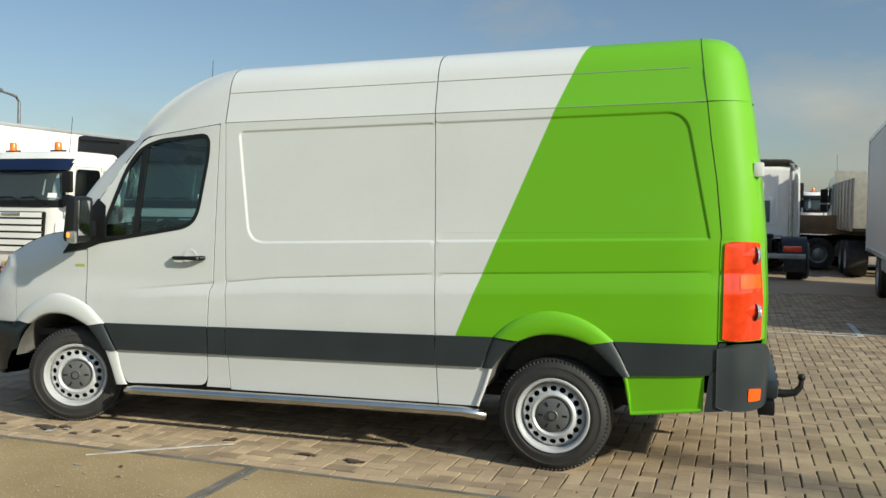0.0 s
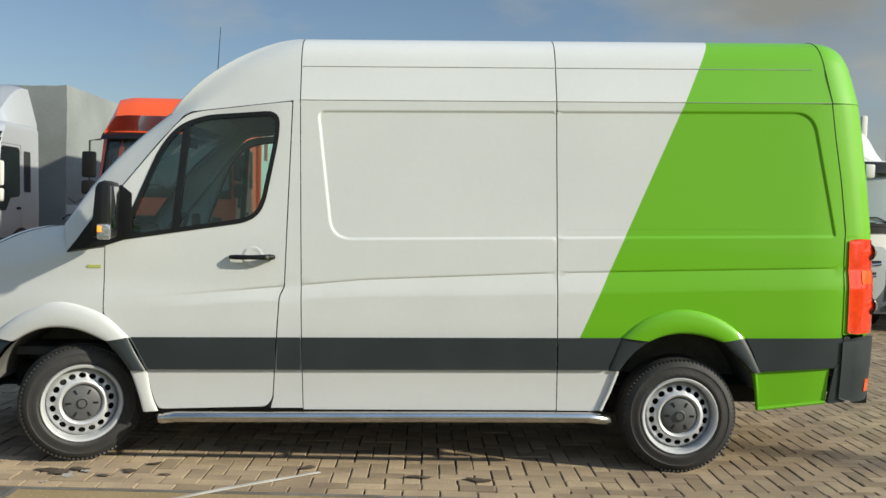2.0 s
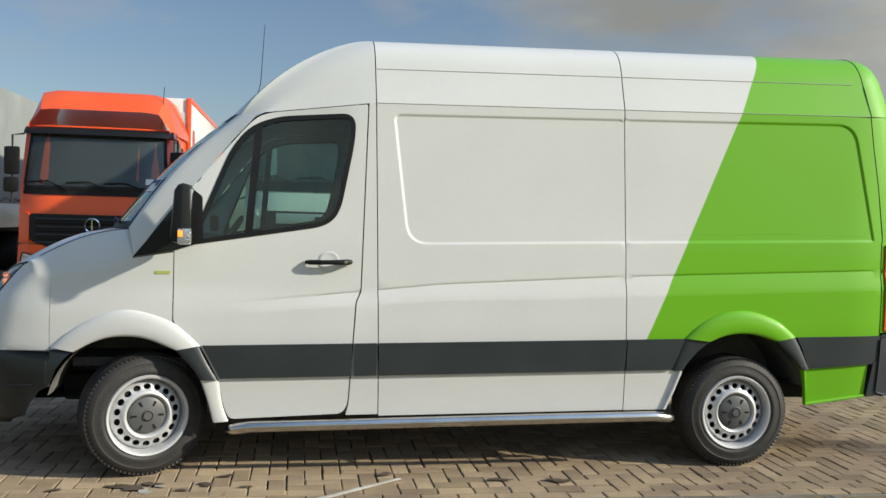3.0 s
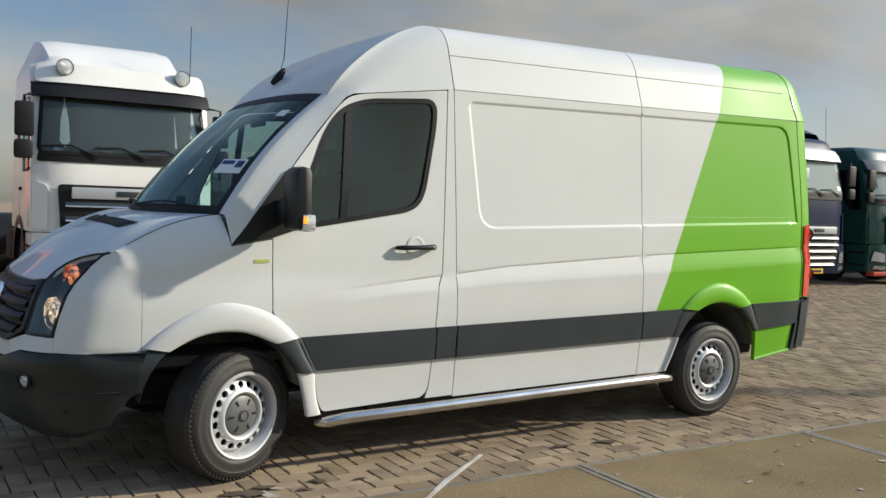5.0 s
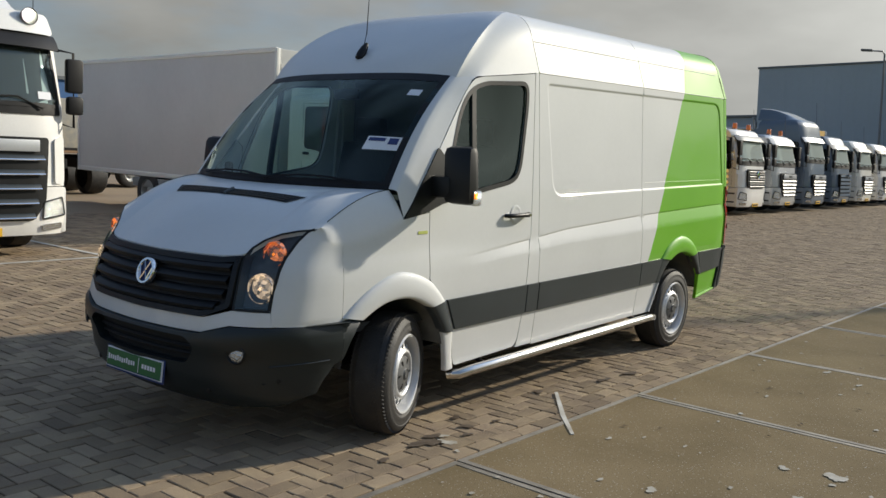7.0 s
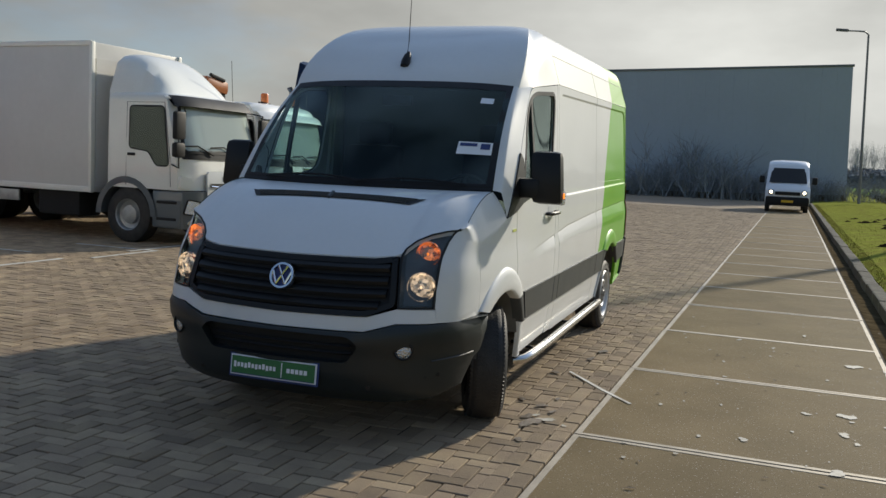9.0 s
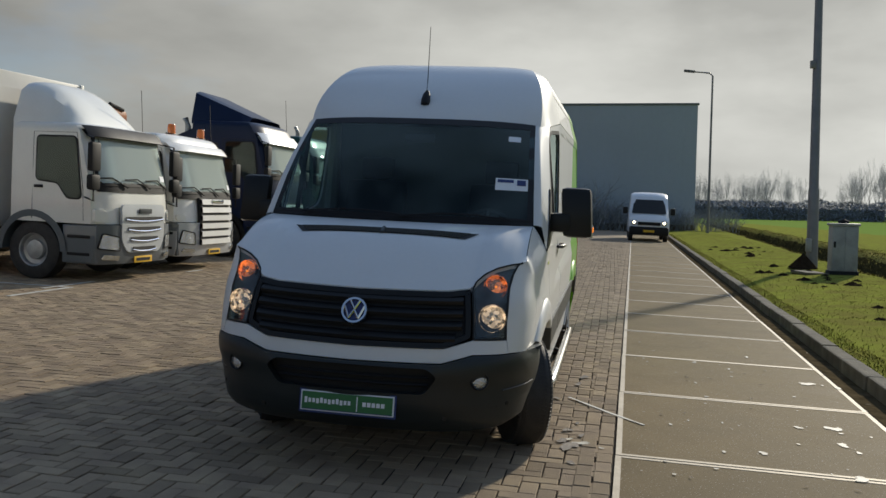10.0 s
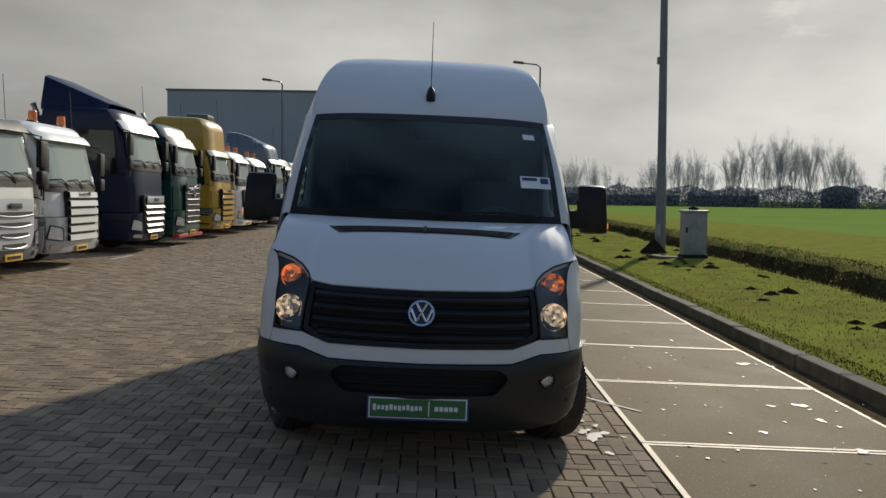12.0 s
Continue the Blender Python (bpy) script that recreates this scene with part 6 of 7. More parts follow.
        for sx in (-1, 1):
            part("frame_rail", box((sx * 0.42, (depth + 6.0) / 2, 0.88), (0.09, 6.0 - depth, 0.26), 0.01), SATIN, root)
            part("wall_rib", box((sx * 0.62, depth + 0.035, (1.0 + top) / 2), (0.05, 0.04, top - 1.5), 0.012), paint_, root)
            part("mud_flap", box((sx * (hw - 0.3), 5.52, 0.42), (0.5, 0.02, 0.42)), RUBBER, root)
        wall_panel = part("rear_wall_panel", box((0, depth + 0.03, 1.72), (1.02, 0.03, 0.78), 0.012), paint_, root)
        part("panel_recess", box((0, depth + 0.048, 1.72), (0.86, 0.012, 0.62), 0.005), T_GREY, wall_panel)
        part("air_box", box((0.78, depth + 0.22, 1.45), (0.34, 0.36, 1.0), 0.05), BLACK, root)
        link_mesh("exhaust_stack", *tube([(-0.98, depth + 0.22, 0.9), (-0.98, depth + 0.22, top - 0.15), (-0.98, depth + 0.30, top + 0.05)], 0.07, 10), TREAD_METAL, root)
        part("catwalk", box((0, depth + 0.55, 1.04), (1.5, 0.7, 0.04), 0.01), TREAD_METAL, root)
        for k, sx in enumerate((-0.25, 0.0, 0.25)):
            link_mesh("air_hose", *tube([(sx, depth + 0.06, 1.35), (sx * 1.2, depth + 0.45, 1.15 - 0.05 * k), (sx * 0.6, depth + 0.9, 1.12), (sx * 0.4, depth + 1.1, 1.0)], 0.018, 6), (T_RED, BLACK, T_YELLOW)[k], root)
    elif kind == "tipper":
        bd = empty("tipper_body")
        bd.parent = root
        for sx in (-1, 1):
            part("side_wall", box((sx * 1.22, 4.9, 1.95), (0.05, 5.0, 1.3), 0.01), cargo["mat"], bd)
            for yy in np.arange(2.5, 7.5, 0.8):
                part("side_rib", box((sx * 1.26, yy, 1.9), (0.07, 0.09, 1.35), 0.01), cargo["mat"], bd)
        part("tail_gate", box((0, 7.38, 1.95), (2.45, 0.06, 1.3), 0.01), cargo["mat"], bd)
        part("head_board", box((0, 2.42, 2.15), (2.45, 0.06, 1.7), 0.01), cargo["mat"], bd)
        part("tipper_floor", box((0, 4.9, 1.28), (2.4, 5.0, 0.1), 0.01), DARK, bd)
        part("rolled_cover", box((0, 3.2, 2.72), (0.5, 0.7, 0.22), 0.10), RUBBER, bd)
    elif kind == "flat":
        a, b = cargo["y0"], cargo["end"]
        bd = part("flat_bed", box((0, (a + b) / 2, 1.15), (2.5, b - a, 0.14), 0.02), WOOD, root, "planked flat bed")
        for sx in (-1, 1):
            part("drop_side", box((sx * 1.23, (a + b) / 2, 1.42), (0.04, b - a, 0.42), 0.01), WOOD, bd)
    root.matrix_world = Matrix.Translation((cx, cy, 0)) @ Matrix.Rotation(radians(turn), 4, "Z")
    return root


TRACTOR = {"kind": "tractor", "end": 6.0}
# nearest row, west of the van
truck("truck", 1.27, 7.40, "white truck tractor with roof spot lamps", T_WHITE, top=3.28, zs=2.03, zt=2.86, spoiler="roof", spoiler_top=3.78, lamps=(-0.80, 0.80), grille_z=(0.50, 1.60), grille_w=0.86, cargo=TRACTOR, header=T_WHITE, visor_h=0.16)
truck("truck", -2.52, 9.35, "orange truck with white box body", T_ORANGE, top=2.96, zs=1.90, zt=2.84, style="mesh", spoiler="board", spoiler_top=3.60, grille_z=(0.90, 1.45), grille_w=1.0, visor_h=0.1,
      cargo={"kind": "box", "y0": 2.3, "end": 9.3, "z0": 1.05, "z1": 3.74, "mat": T_WHITE, "edge": T_ORANGE, "axles": (6.6,), "label": "white box body with orange edges", "marks": [(2.9, 2.9, 0.35, 0.55), (3.9, 2.5, 1.2, 0.16), (3.9, 2.25, 1.0, 0.12)]})
truck("truck", -7.12, 10.1, "silver truck with grey tarpaulin body", T_SILVER, top=3.18, zs=1.74, zt=2.77, style="mesh", spoiler="silver", spoiler_top=4.02, light_bar=True, grille_z=(0.9, 1.42), visor_h=0.26, mirror_mat=T_CREAM,
      cargo={"kind": "tarp", "y0": 3.4, "end": 11.0, "z0": 1.1, "z1": 4.25, "mat": TARP, "axles": (7.0,), "label": "slack grey tarpaulin body"})
truck("truck", -10.15, 9.05, "old white truck with blue visor", T_WHITE, top=2.82, zs=1.72, zt=2.50, style="bars", visor=T_NAVY, grille_z=(0.62, 1.50), beacons=2, visor_h=0.2, depth=1.85, crane=(-0.2, 1.25, 2.35, 3.02, BLACK_TARP, 0.48),
      cargo={"kind": "flat", "y0": 2.4, "end": 8.0, "axles": (6.2,)})
truck("truck", -13.4, 8.6, "white truck with tall white box body", T_WHITE, top=2.9, zs=1.9, zt=2.6, cargo={"kind": "box", "y0": 2.0, "end": 8.0, "z0": 1.05, "z1": 3.62, "mat": T_WHITE, "axles": (6.0,), "w": 2.55, "label": "tall white box body"})
# the box truck beyond the van
truck("truck", 8.13, 6.52, "white light truck with dome and box body", T_CREAM, turn=-3.4, W=2.16, top=2.56, depth=1.70, zs=1.60, zt=2.42, visor=BLACK, visor_h=0.14, style="round", spoiler="dome", spoiler_top=3.28, grille_z=(0.48, 1.28), grille_w=0.62, lower=T_GREY, bumper=T_GREY,
      cargo={"kind": "box", "y0": 2.05, "end": 9.85, "z0": 0.82, "z1": 3.41, "mat": PANEL_WHITE, "axles": (6.6,), "w": 2.26, "label": "plain white box body", "edge": T_CREAM})
# row beyond
truck("truck", 10.95, 6.55, "white truck with two amber beacons", T_WHITE, top=2.62, depth=1.9, zs=1.52, zt=2.36, visor=T_WHITE, visor_h=0.12, style="bars", grille_w=0.64, grille_z=(0.50, 1.42), beacons=2, bumper=T_SILVER, lower=T_GREY, crane=(-0.15, 0.65, 2.5, 3.05, CRANE, 0.30), cargo={"kind": "flat", "y0": 2.6, "end": 8.5, "axles": (5.6, 6.9)})
truck("truck", 15.35, 6.55, "navy blue truck tractor with tall deflector", T_NAVY, top=3.25, zs=2.03, zt=2.85, visor=T_SILVER, visor_h=0.2, spoiler="wedge", spoiler_top=3.98, grille_z=(0.45, 1.35), grille_w=0.72, cargo=TRACTOR)
truck("truck", 18.62, 6.5, "dark green truck tractor with red lip", T_GREEN, W=2.36, top=3.18, zs=1.98, zt=2.72, visor=T_GREY, visor_h=0.22, style="mesh", grille_z=(0.55, 1.62), grille_w=0.70, cargo=TRACTOR, bull=True, diag=True)
truck("truck", 22.8, 6.5, "yellow high-roof truck tractor", T_YELLOW, slope=0.06, crown=0.38, top=3.72, zs=1.90, zt=2.62, visor=T_GREY, visor_h=0.14, style="bars", grille_z=(0.55, 1.55), grille_w=0.75, vent=True, cargo=TRACTOR, lower=T_GREY)
truck("truck", 26.2, 6.5, "white truck with amber beacons", T_WHITE, top=2.85, zs=1.80, zt=2.55, visor=T_GREY, style="mesh", grille_z=(0.9, 1.55), beacons=2, cargo=TRACTOR)
truck("truck", 29.5, 6.5, "silver truck with amber beacons", T_SILVER, top=2.80, zs=1.80, zt=2.55, visor=T_WHITE, visor_h=0.2, style="slats", beacons=2, cargo=TRACTOR)
truck("truck", 32.8, 6.4, "blue-grey truck tractor with roof fin", T_BLUEGREY, slope=0.2, crown=0.3, top=3.55, zs=2.0, zt=2.75, visor=T_SILVER, style="slats", cargo=TRACTOR, spoiler="roof", spoiler_top=3.95)
truck("truck", 36.8, 6.5, "silver-green truck with bar grille", T_BLUEGREY, top=3.05, zs=1.85, zt=2.6, visor=T_GREY, style="bars", grille_z=(0.55, 1.5), cargo=TRACTOR)
truck("truck", 40.6, 6.5, "white truck with yellow roof body", T_CREAM, top=3.0, zs=1.85, zt=2.6, visor=T_GREY, style="slats", cargo={"kind": "box", "y0": 2.4, "end": 8.0, "z0": 1.1, "z1": 3.5, "mat": T_YELLOW, "axles": (6.2,), "label": "yellow box body"})
truck("truck", 44.4, 6.5, "white truck with dark screen", T_WHITE, top=3.0, zs=1.85, zt=2.6, visor=BLACK, style="slats", cargo=TRACTOR)
truck("truck", 48.2, 6.5, "white truck with amber beacons", T_WHITE, top=2.9, zs=1.85, zt=2.6, visor=T_GREY, style="bars", beacons=2, cargo=TRACTOR)
# second row, tails towards the van
truck("truck", 5.15, 22.8, "white truck tractor seen from its tail", T_WHITE, turn=180, top=3.0, zs=1.95, zt=2.7, cargo=TRACTOR, spoiler="roof", spoiler_top=3.2)
truck("truck", 8.75, 26.0, "dusty grey tipper truck", T_WHITE, turn=180, top=2.85, zs=1.85, zt=2.6, cargo={"kind": "tipper", "end": 7.5, "axles": (5.0, 6.3), "mat": material("dusty_tipper_steel", (0.46, 0.42, 0.33), 0.7, vary=0.15, second=(0.33, 0.33, 0.30))})
truck("truck", 9.2, 46.0, "white truck parked far behind", T_WHITE, top=2.9, cargo=TRACTOR, zs=1.9, zt=2.6, beacons=2)
truck("truck", 14.0, 23.5, "flat-bed truck with brown drop sides", T_WHITE, turn=90, top=2.8, zs=1.9, zt=2.6, depth=1.9, cargo={"kind": "flat", "y0": 2.2, "end": 10.5, "axles": (7.0, 8.3)})


def small_van():
    """A white van further down the strip, facing this way."""
    root = empty("van", (43.2, -3.2, 0), "white panel van with lit headlamps", "van")
    prof = [(0.0, 0.45), (0.0, 0.98), (0.12, 1.12), (0.75, 1.32), (1.45, 2.15), (1.75, 2.36), (2.4, 2.46), (5.4, 2.46), (5.55, 2.3), (5.6, 0.45)]
    rows = []
    for t in (-1, -0.97, -0.8, -0.4, 0, 0.4, 0.8, 0.97, 1):
        k = 1 - 0.05 * abs(t) ** 6
        rows.append([(x + 0.22 * abs(t) ** 4 * (1 if x < 1.0 else 0.4 if x < 2 else 0), 0.98 * t * (1 - 0.10 * max(0, (z - 1.2) / 1.3) * 1.0), 0.45 + (z - 0.45) * k) for x, z in prof])
    v, f = grid_mesh(rows)
    m = len(prof)
    f += [tuple(range(m)), tuple((len(rows) - 1) * m + i for i in range(m))]
    link_mesh("body", v, f, WHITE, root)
    scr = [[(0.78 + 0.60 * q + 0.16 * abs(u) ** 4 - 0.03, u * 0.9 * (1 - 0.12 * q), 1.36 + 0.72 * q) for u in np.linspace(-0.93, 0.93, 11)] for q in np.linspace(0.02, 0.98, 5)]
    # screen drawn as a sheet of cab shade, without glass
    link_mesh("windscreen", *grid_mesh(scr), CAB_SHADE, root, "dark windscreen")
    part("bumper", box((0.05, 0, 0.52), (0.25, 1.9, 0.42), 0.09), BLACK, root)
    part("grille", box((-0.005, 0, 0.88), (0.06, 1.1, 0.16), 0.03), BLACK, root)
    part("plate", box((-0.09, 0, 0.52), (0.02, 0.52, 0.11), 0.004), PLATE_YELLOW, root)
    for s in (-1, 1):
        part("headlamp", box((0.06, s * 0.72, 0.93), (0.12, 0.26, 0.22), 0.05), CLEAR_LENS, root)
        link_mesh("lamp_bulb", *moved(lathe([(0.0, -0.03), (0.06, -0.02), (0.07, 0.0)], 14, "x"), Matrix.Translation((0.0, s * 0.72, 0.93))), lit("lit_headlamp", (1.0, 0.85, 0.6), 6.0), root)
        part("mirror", box((1.05, s * 1.16, 1.50), (0.12, 0.24, 0.34), 0.05), BLACK, root)
        for x in (1.0, 4.6):
            truck_wheel(root, 0, 0, 0.34, 0.22, 1).matrix_basis = Matrix.Translation((x, s * 0.85, 0)) @ Matrix.Rotation(radians(90), 4, "Z")
    root.matrix_world = Matrix.Translation((41.6, -3.2, 0)) @ Matrix.Scale(1.06, 4)


small_van()


def strip_pt(x, y, z):
    return STRIP @ Vector((x, y, z))


def land(x, y, z=0.0):
    """A place on the level land beyond the yard, which itself falls towards the gutter."""
    return Vector((x, y, z - LAND * (y + 4.0)))


def land_pose(x, y, z=0.0):
    return Matrix.Translation(land(x, y, z)) @ Matrix.Rotation(-math.atan(LAND), 4, "X")


# concrete plates with steel edges; local y runs from 0 at the brick to -2 at the gutter
strip_thing = tagged(link_mesh("pavement", *moved(grid_mesh([[(x, y, -0.006) for x in (-24, 62)] for y in (-2.02, 0.0)]), STRIP), JOINT), "strip of square concrete plates with steel edges", "paving", kind="structure")
plate_v, plate_f = patch_mesh(rounded([(-0.999, -0.985), (0.999, -0.985), (0.999, 0.985), (-0.999, 0.985)], 0.012, 2), [], 0.5, lambda u, v, d: Vector((u, v, 0.004 - d)), 0.03)
rim_v, rim_f = joined(*[(lambda b: ([v.co.copy() for v in b.verts], [[v.index for v in f.verts] for f in b.faces]))(bm) for bm in
                        [(lambda b: (b.verts.index_update(), b)[1])(box(c, s, 0.0)) for c, s in (((0, 0.975, -0.008), (2.018, 0.038, 0.03)), ((0, -0.975, -0.008), (2.018, 0.038, 0.03)), ((0.989, 0, -0.008), (0.038, 1.912, 0.03)), ((-0.989, 0, -0.008), (0.038, 1.912, 0.03)))]])
plate_mesh = bpy.data.meshes.new("concrete_plate")
plate_mesh.from_pydata([v[:] for v in plate_v], [], plate_f)
PLATE_PIECE = island_tint(SLAB, 0.08, True)
plate_mesh.materials.append(PLATE_PIECE)
rim_mesh = bpy.data.meshes.new("steel_edge")
rim_mesh.from_pydata([v[:] for v in rim_v], [], rim_f)
rim_mesh.materials.append(EDGE_STEEL)
for i in range(-8, 30):
    plate = new("concrete_plate", plate_mesh)
    plate.matrix_basis = STRIP @ Matrix.Translation((0.898 + 2.033 * i, -1.005, random.uniform(-0.003, 0.003))) @ Matrix.Rotation(random.uniform(-0.003, 0.003), 4, "Z")
    plate.parent = strip_thing
    rim = new("steel_edge", rim_mesh)
    rim.parent = plate


def flat_mark(name, outline, mat, z=0.010, frame_=None, parent=None, label="", holes=()):
    return patch(name, outline, lambda u, v, d: (frame_ or Matrix()) @ Vector((u, v, z - d)), mat, parent, label, holes, res=0.15, depth=0.004, smooth=False)


# painted stroke over brick and plate
stroke = tagged(flat_mark("line", [(1.505, -1.104), (1.485, -1.090), (1.03, -1.42), (0.742, -1.668), (0.758, -1.684), (1.052, -1.444)], LINE, 0.013), "worn white painted stroke on the paving", "marking", kind="structure")
# bay lines before the truck rows
for k, (x0, x1, y) in enumerate(((-0.6, 0.9, 6.95), (1.3, 2.9, 6.92), (3.3, 4.6, 6.86), (4.95, 6.35, 6.62), (6.0, 7.3, 6.84), (9.9, 10.5, 6.5), (12.6, 14.0, 6.5), (17.2, 17.9, 6.6))):
    tagged(flat_mark("line", [(x0, y), (x1, y - 0.02), (x1, y + 0.07), (x0, y + 0.08)], LINE, 0.012), "worn white bay line", "marking", kind="structure")
for x, y0, y1 in ((6.3, 6.6, 8.2), (2.75, 6.9, 9.4), (4.9, 7.8, 10.5), (3.9, 10.5, 12.5)):
    tagged(flat_mark("line", [(x, y0), (x + 0.08, y0), (x + 0.09, y1), (x + 0.01, y1)], LINE, 0.0125), "worn white bay line", "marking", kind="structure")


def splat(x, y, r, mat, seed, z=0.012, stretch=1.0):
    rnd = random.Random(seed)
    n, ph = 44, [rnd.uniform(0, 6.3) for _ in range(4)]
    pts = []
    for k in range(n):
        a = 2 * math.pi * k / n
        q = r * 0.5 * (0.85 + 0.26 * math.sin(2 * a + ph[0]) + 0.15 * math.sin(3 * a + ph[1]) + 0.07 * math.sin(7 * a + ph[2]) + 0.05 * math.sin(11 * a + ph[3]) + rnd.uniform(-0.07, 0.07))
        pts.append((x + stretch * q * math.cos(a), y + q * math.sin(a)))
    return patch("stain", pts, lambda u, v, d: Vector((u, v, z)), mat, None, res=0.15, smooth=False)


SPLASH = material("white_spill", (0.44, 0.42, 0.37), 0.6, vary=0.2, scale=14, second=(0.30, 0.27, 0.21))
for i, (x, y, r, st) in enumerate(((1.17, -3.07, 0.15, 1.2), (0.26, -2.43, 0.09, 1.1), (1.11, -2.81, 0.08, 1.2), (0.68, -3.02, 0.10, 1.3), (0.50, -3.08, 0.06, 1.2), (3.0, -3.25, 0.17, 1.3), (2.9, -3.5, 0.06, 3.0), (-0.15, -2.93, 0.14, 1.0),
                                   (0.85, -1.87, 0.05, 1.3), (3.77, -2.29, 0.07, 1.8), (0.08, -1.25, 0.15, 0.8), (0.15, -1.16, 0.08, 1.0), (3.5, -2.6, 0.05, 2.0), (4.4, -2.9, 0.06, 2.2), (2.6, -2.2, 0.04, 2.0), (0.0, -1.38, 0.05, 1.0))):
    tagged(splat(x, y, 0.78 * r, SPLASH, i, stretch=st), "white spill dried on the paving", "stain", kind="structure")
rnd = random.Random(17)
flakes = []
for k in range(130):
    x, y, r, n = rnd.gauss(1.6, 2.4), rnd.uniform(-3.4, -1.55), 0.004 + 0.016 * rnd.random() ** 3, 7
    flakes.append(([Vector((x, y, 0.0125))] + [Vector((x + r * rnd.uniform(0.5, 1.8) * math.cos(6.283 * q / n), y + r * rnd.uniform(0.4, 1.2) * math.sin(6.283 * q / n), 0.012)) for q in range(n)], [(0, 1 + q, 1 + (q + 1) % n) for q in range(n)]))
tagged(link_mesh("spill_flakes", *joined(*flakes), SPLASH, weld=False, smooth=False), "tiny white spill flakes on the plates", "stain", kind="stuff")
DAMP = material("dark_oil_stain", (0.105, 0.08, 0.058), 0.5, vary=0.3, fine=30)
for i, (x, y, r, st) in enumerate(((-0.02, -1.17, 0.13, 1.6), (0.10, -1.12, 0.08, 1.4), (0.40, -1.14, 0.07, 1.6), (0.50, -0.98, 0.06, 1.4), (0.28, -1.24, 0.05, 1.6), (0.62, -1.20, 0.04, 1.8), (1.42, -1.0, 0.07, 1.6), (2.08, -1.15, 0.07, 2.0), (2.44, -1.19, 0.08, 2.2), (-0.4, -1.2, 0.06, 1.3))):
    tagged(splat(x, y, r, DAMP, 40 + i, 0.0125, st), "dark oil spot on the brick", "stain", kind="structure")
LEAF = material("dead_leaf", (0.07, 0.045, 0.02), 0.8)
leaves = []
rnd = random.Random(5)
for k in range(240):
    x = rnd.uniform(-3, 26)
    y = rnd.choice((rnd.uniform(-2.0, 0.0), rnd.gauss(-2.35, 0.18), rnd.gauss(-2.35, 0.18)))
    a, s = rnd.uniform(0, 6.3), rnd.uniform(0.012, 0.035)
    c = strip_pt(x, y, 0.014)
    d, e = Vector((math.cos(a), math.sin(a), 0)) * s, Vector((-math.sin(a), math.cos(a), 0.3)) * s * 0.4
    leaves.append(([c - d, c + e, c + d, c - e + Vector((0, 0, 0.006))], [(0, 1, 2), (0, 2, 3)]))
tagged(link_mesh("fallen_leaves", *joined(*leaves), LEAF, weld=False), "small dead leaves and twigs on the paving", "leaves", kind="stuff")

# gutter and kerb
tagged(link_mesh("gutter", *moved(grid_mesh([[(x, y, -0.003) for x in np.linspace(-24, 62, 90)] for y in (-2.25, -2.03)]), STRIP), material("gutter_brick", (0.12, 0.092, 0.055), 0.95, vary=0.3, scale=6, fine=40, bump=0.5, bump_scale=14, second=(0.055, 0.042, 0.024), spec=0.0)), "dirty brick gutter along the kerb", "gutter", kind="structure")
kerb_ob = empty("kerb", label="grey concrete kerb with worn stones", category="kerb", kind="structure")
kv = box((0, 0, 0), (0.992, 0.18, 0.34), 0.022)
kerb_mesh = bpy.data.meshes.new("kerb_stone")
kv.to_mesh(kerb_mesh)
kv.free()
kerb_mesh.materials.append(island_tint(KERB, 0.15, True))
for i in range(-16, 60):
    st = new("kerb_stone", kerb_mesh)
    st.parent = kerb_ob
    st.matrix_basis = STRIP @ Matrix.Translation((i + 0.5, -2.322 + random.uniform(-0.008, 0.008), -0.035 + random.uniform(-0.006, 0.006)))


# verge, ditch and field: one sheet of ground
def ditch_edge(x):
    return 2.38 + 0.030 * x + 0.22 * noise.noise((x * 0.22, 3.0, 0)) + 0.09 * noise.noise((x * 0.9, 5.0, 0))


def verge_height(x, y):
    """Height of the land beyond the kerb; y from the kerb outwards (negative)."""
    e = -2.84 - y
    ditch = ditch_edge(x)
    far = step(ditch + 1.35, ditch + 2.15, e)
    wide = max(0.0, e + 0.40)
    h = 0.118 + LAND * wide + 0.10 * (1 - math.exp(-wide / 0.9)) + 0.05 * noise.noise((x * 0.35, y * 0.5, 0)) * min(1, wide) + 0.025 * noise.noise((x * 1.7, y * 1.9, 4)) * min(1, wide)
    h -= 0.85 * step(ditch - 0.12, ditch + 0.5, e) * (1 - far) + 0.05 * far
    crest = 0.13 * math.exp(-((e - ditch - 2.3) / 0.5) ** 2) * (1 + 1.1 * noise.noise((x * 0.8, y * 0.8, 2)))
    return h + crest + 0.08 * noise.noise((x * 1.3, y * 1.3, 9)) * far * (1 - step(ditch + 2.6, ditch + 4.0, e)) - 0.75 * step(ditch + 4, 26, e)


BANK = material("ditch_bank_earth", (0.075, 0.064, 0.027), 0.95, vary=0.35, scale=1.5, fine=25, bump=1.0, bump_scale=12, second=(0.040, 0.034, 0.016), spec=0.0)
CREST = material("dry_bank_grass", (0.25, 0.215, 0.075), 0.95, vary=0.3, scale=1.2, fine=20, bump=0.8, bump_scale=15, second=(0.19, 0.20, 0.05), spec=0.0)
# rows along the kerb, down the ditch and up its far bank, then out over the field: (from kerb to ditch, past the ditch, to the far side)
BANDS = [(q, 0, 0) for q in np.linspace(0, 1, 22)] + [(1, d, 0) for d in np.linspace(0.12, 3.2, 26)] + [(1, 3.2, q ** 1.5) for q in np.linspace(0, 1, 16)[1:]]
xs = np.linspace(-30, 130, 420)
rows = []
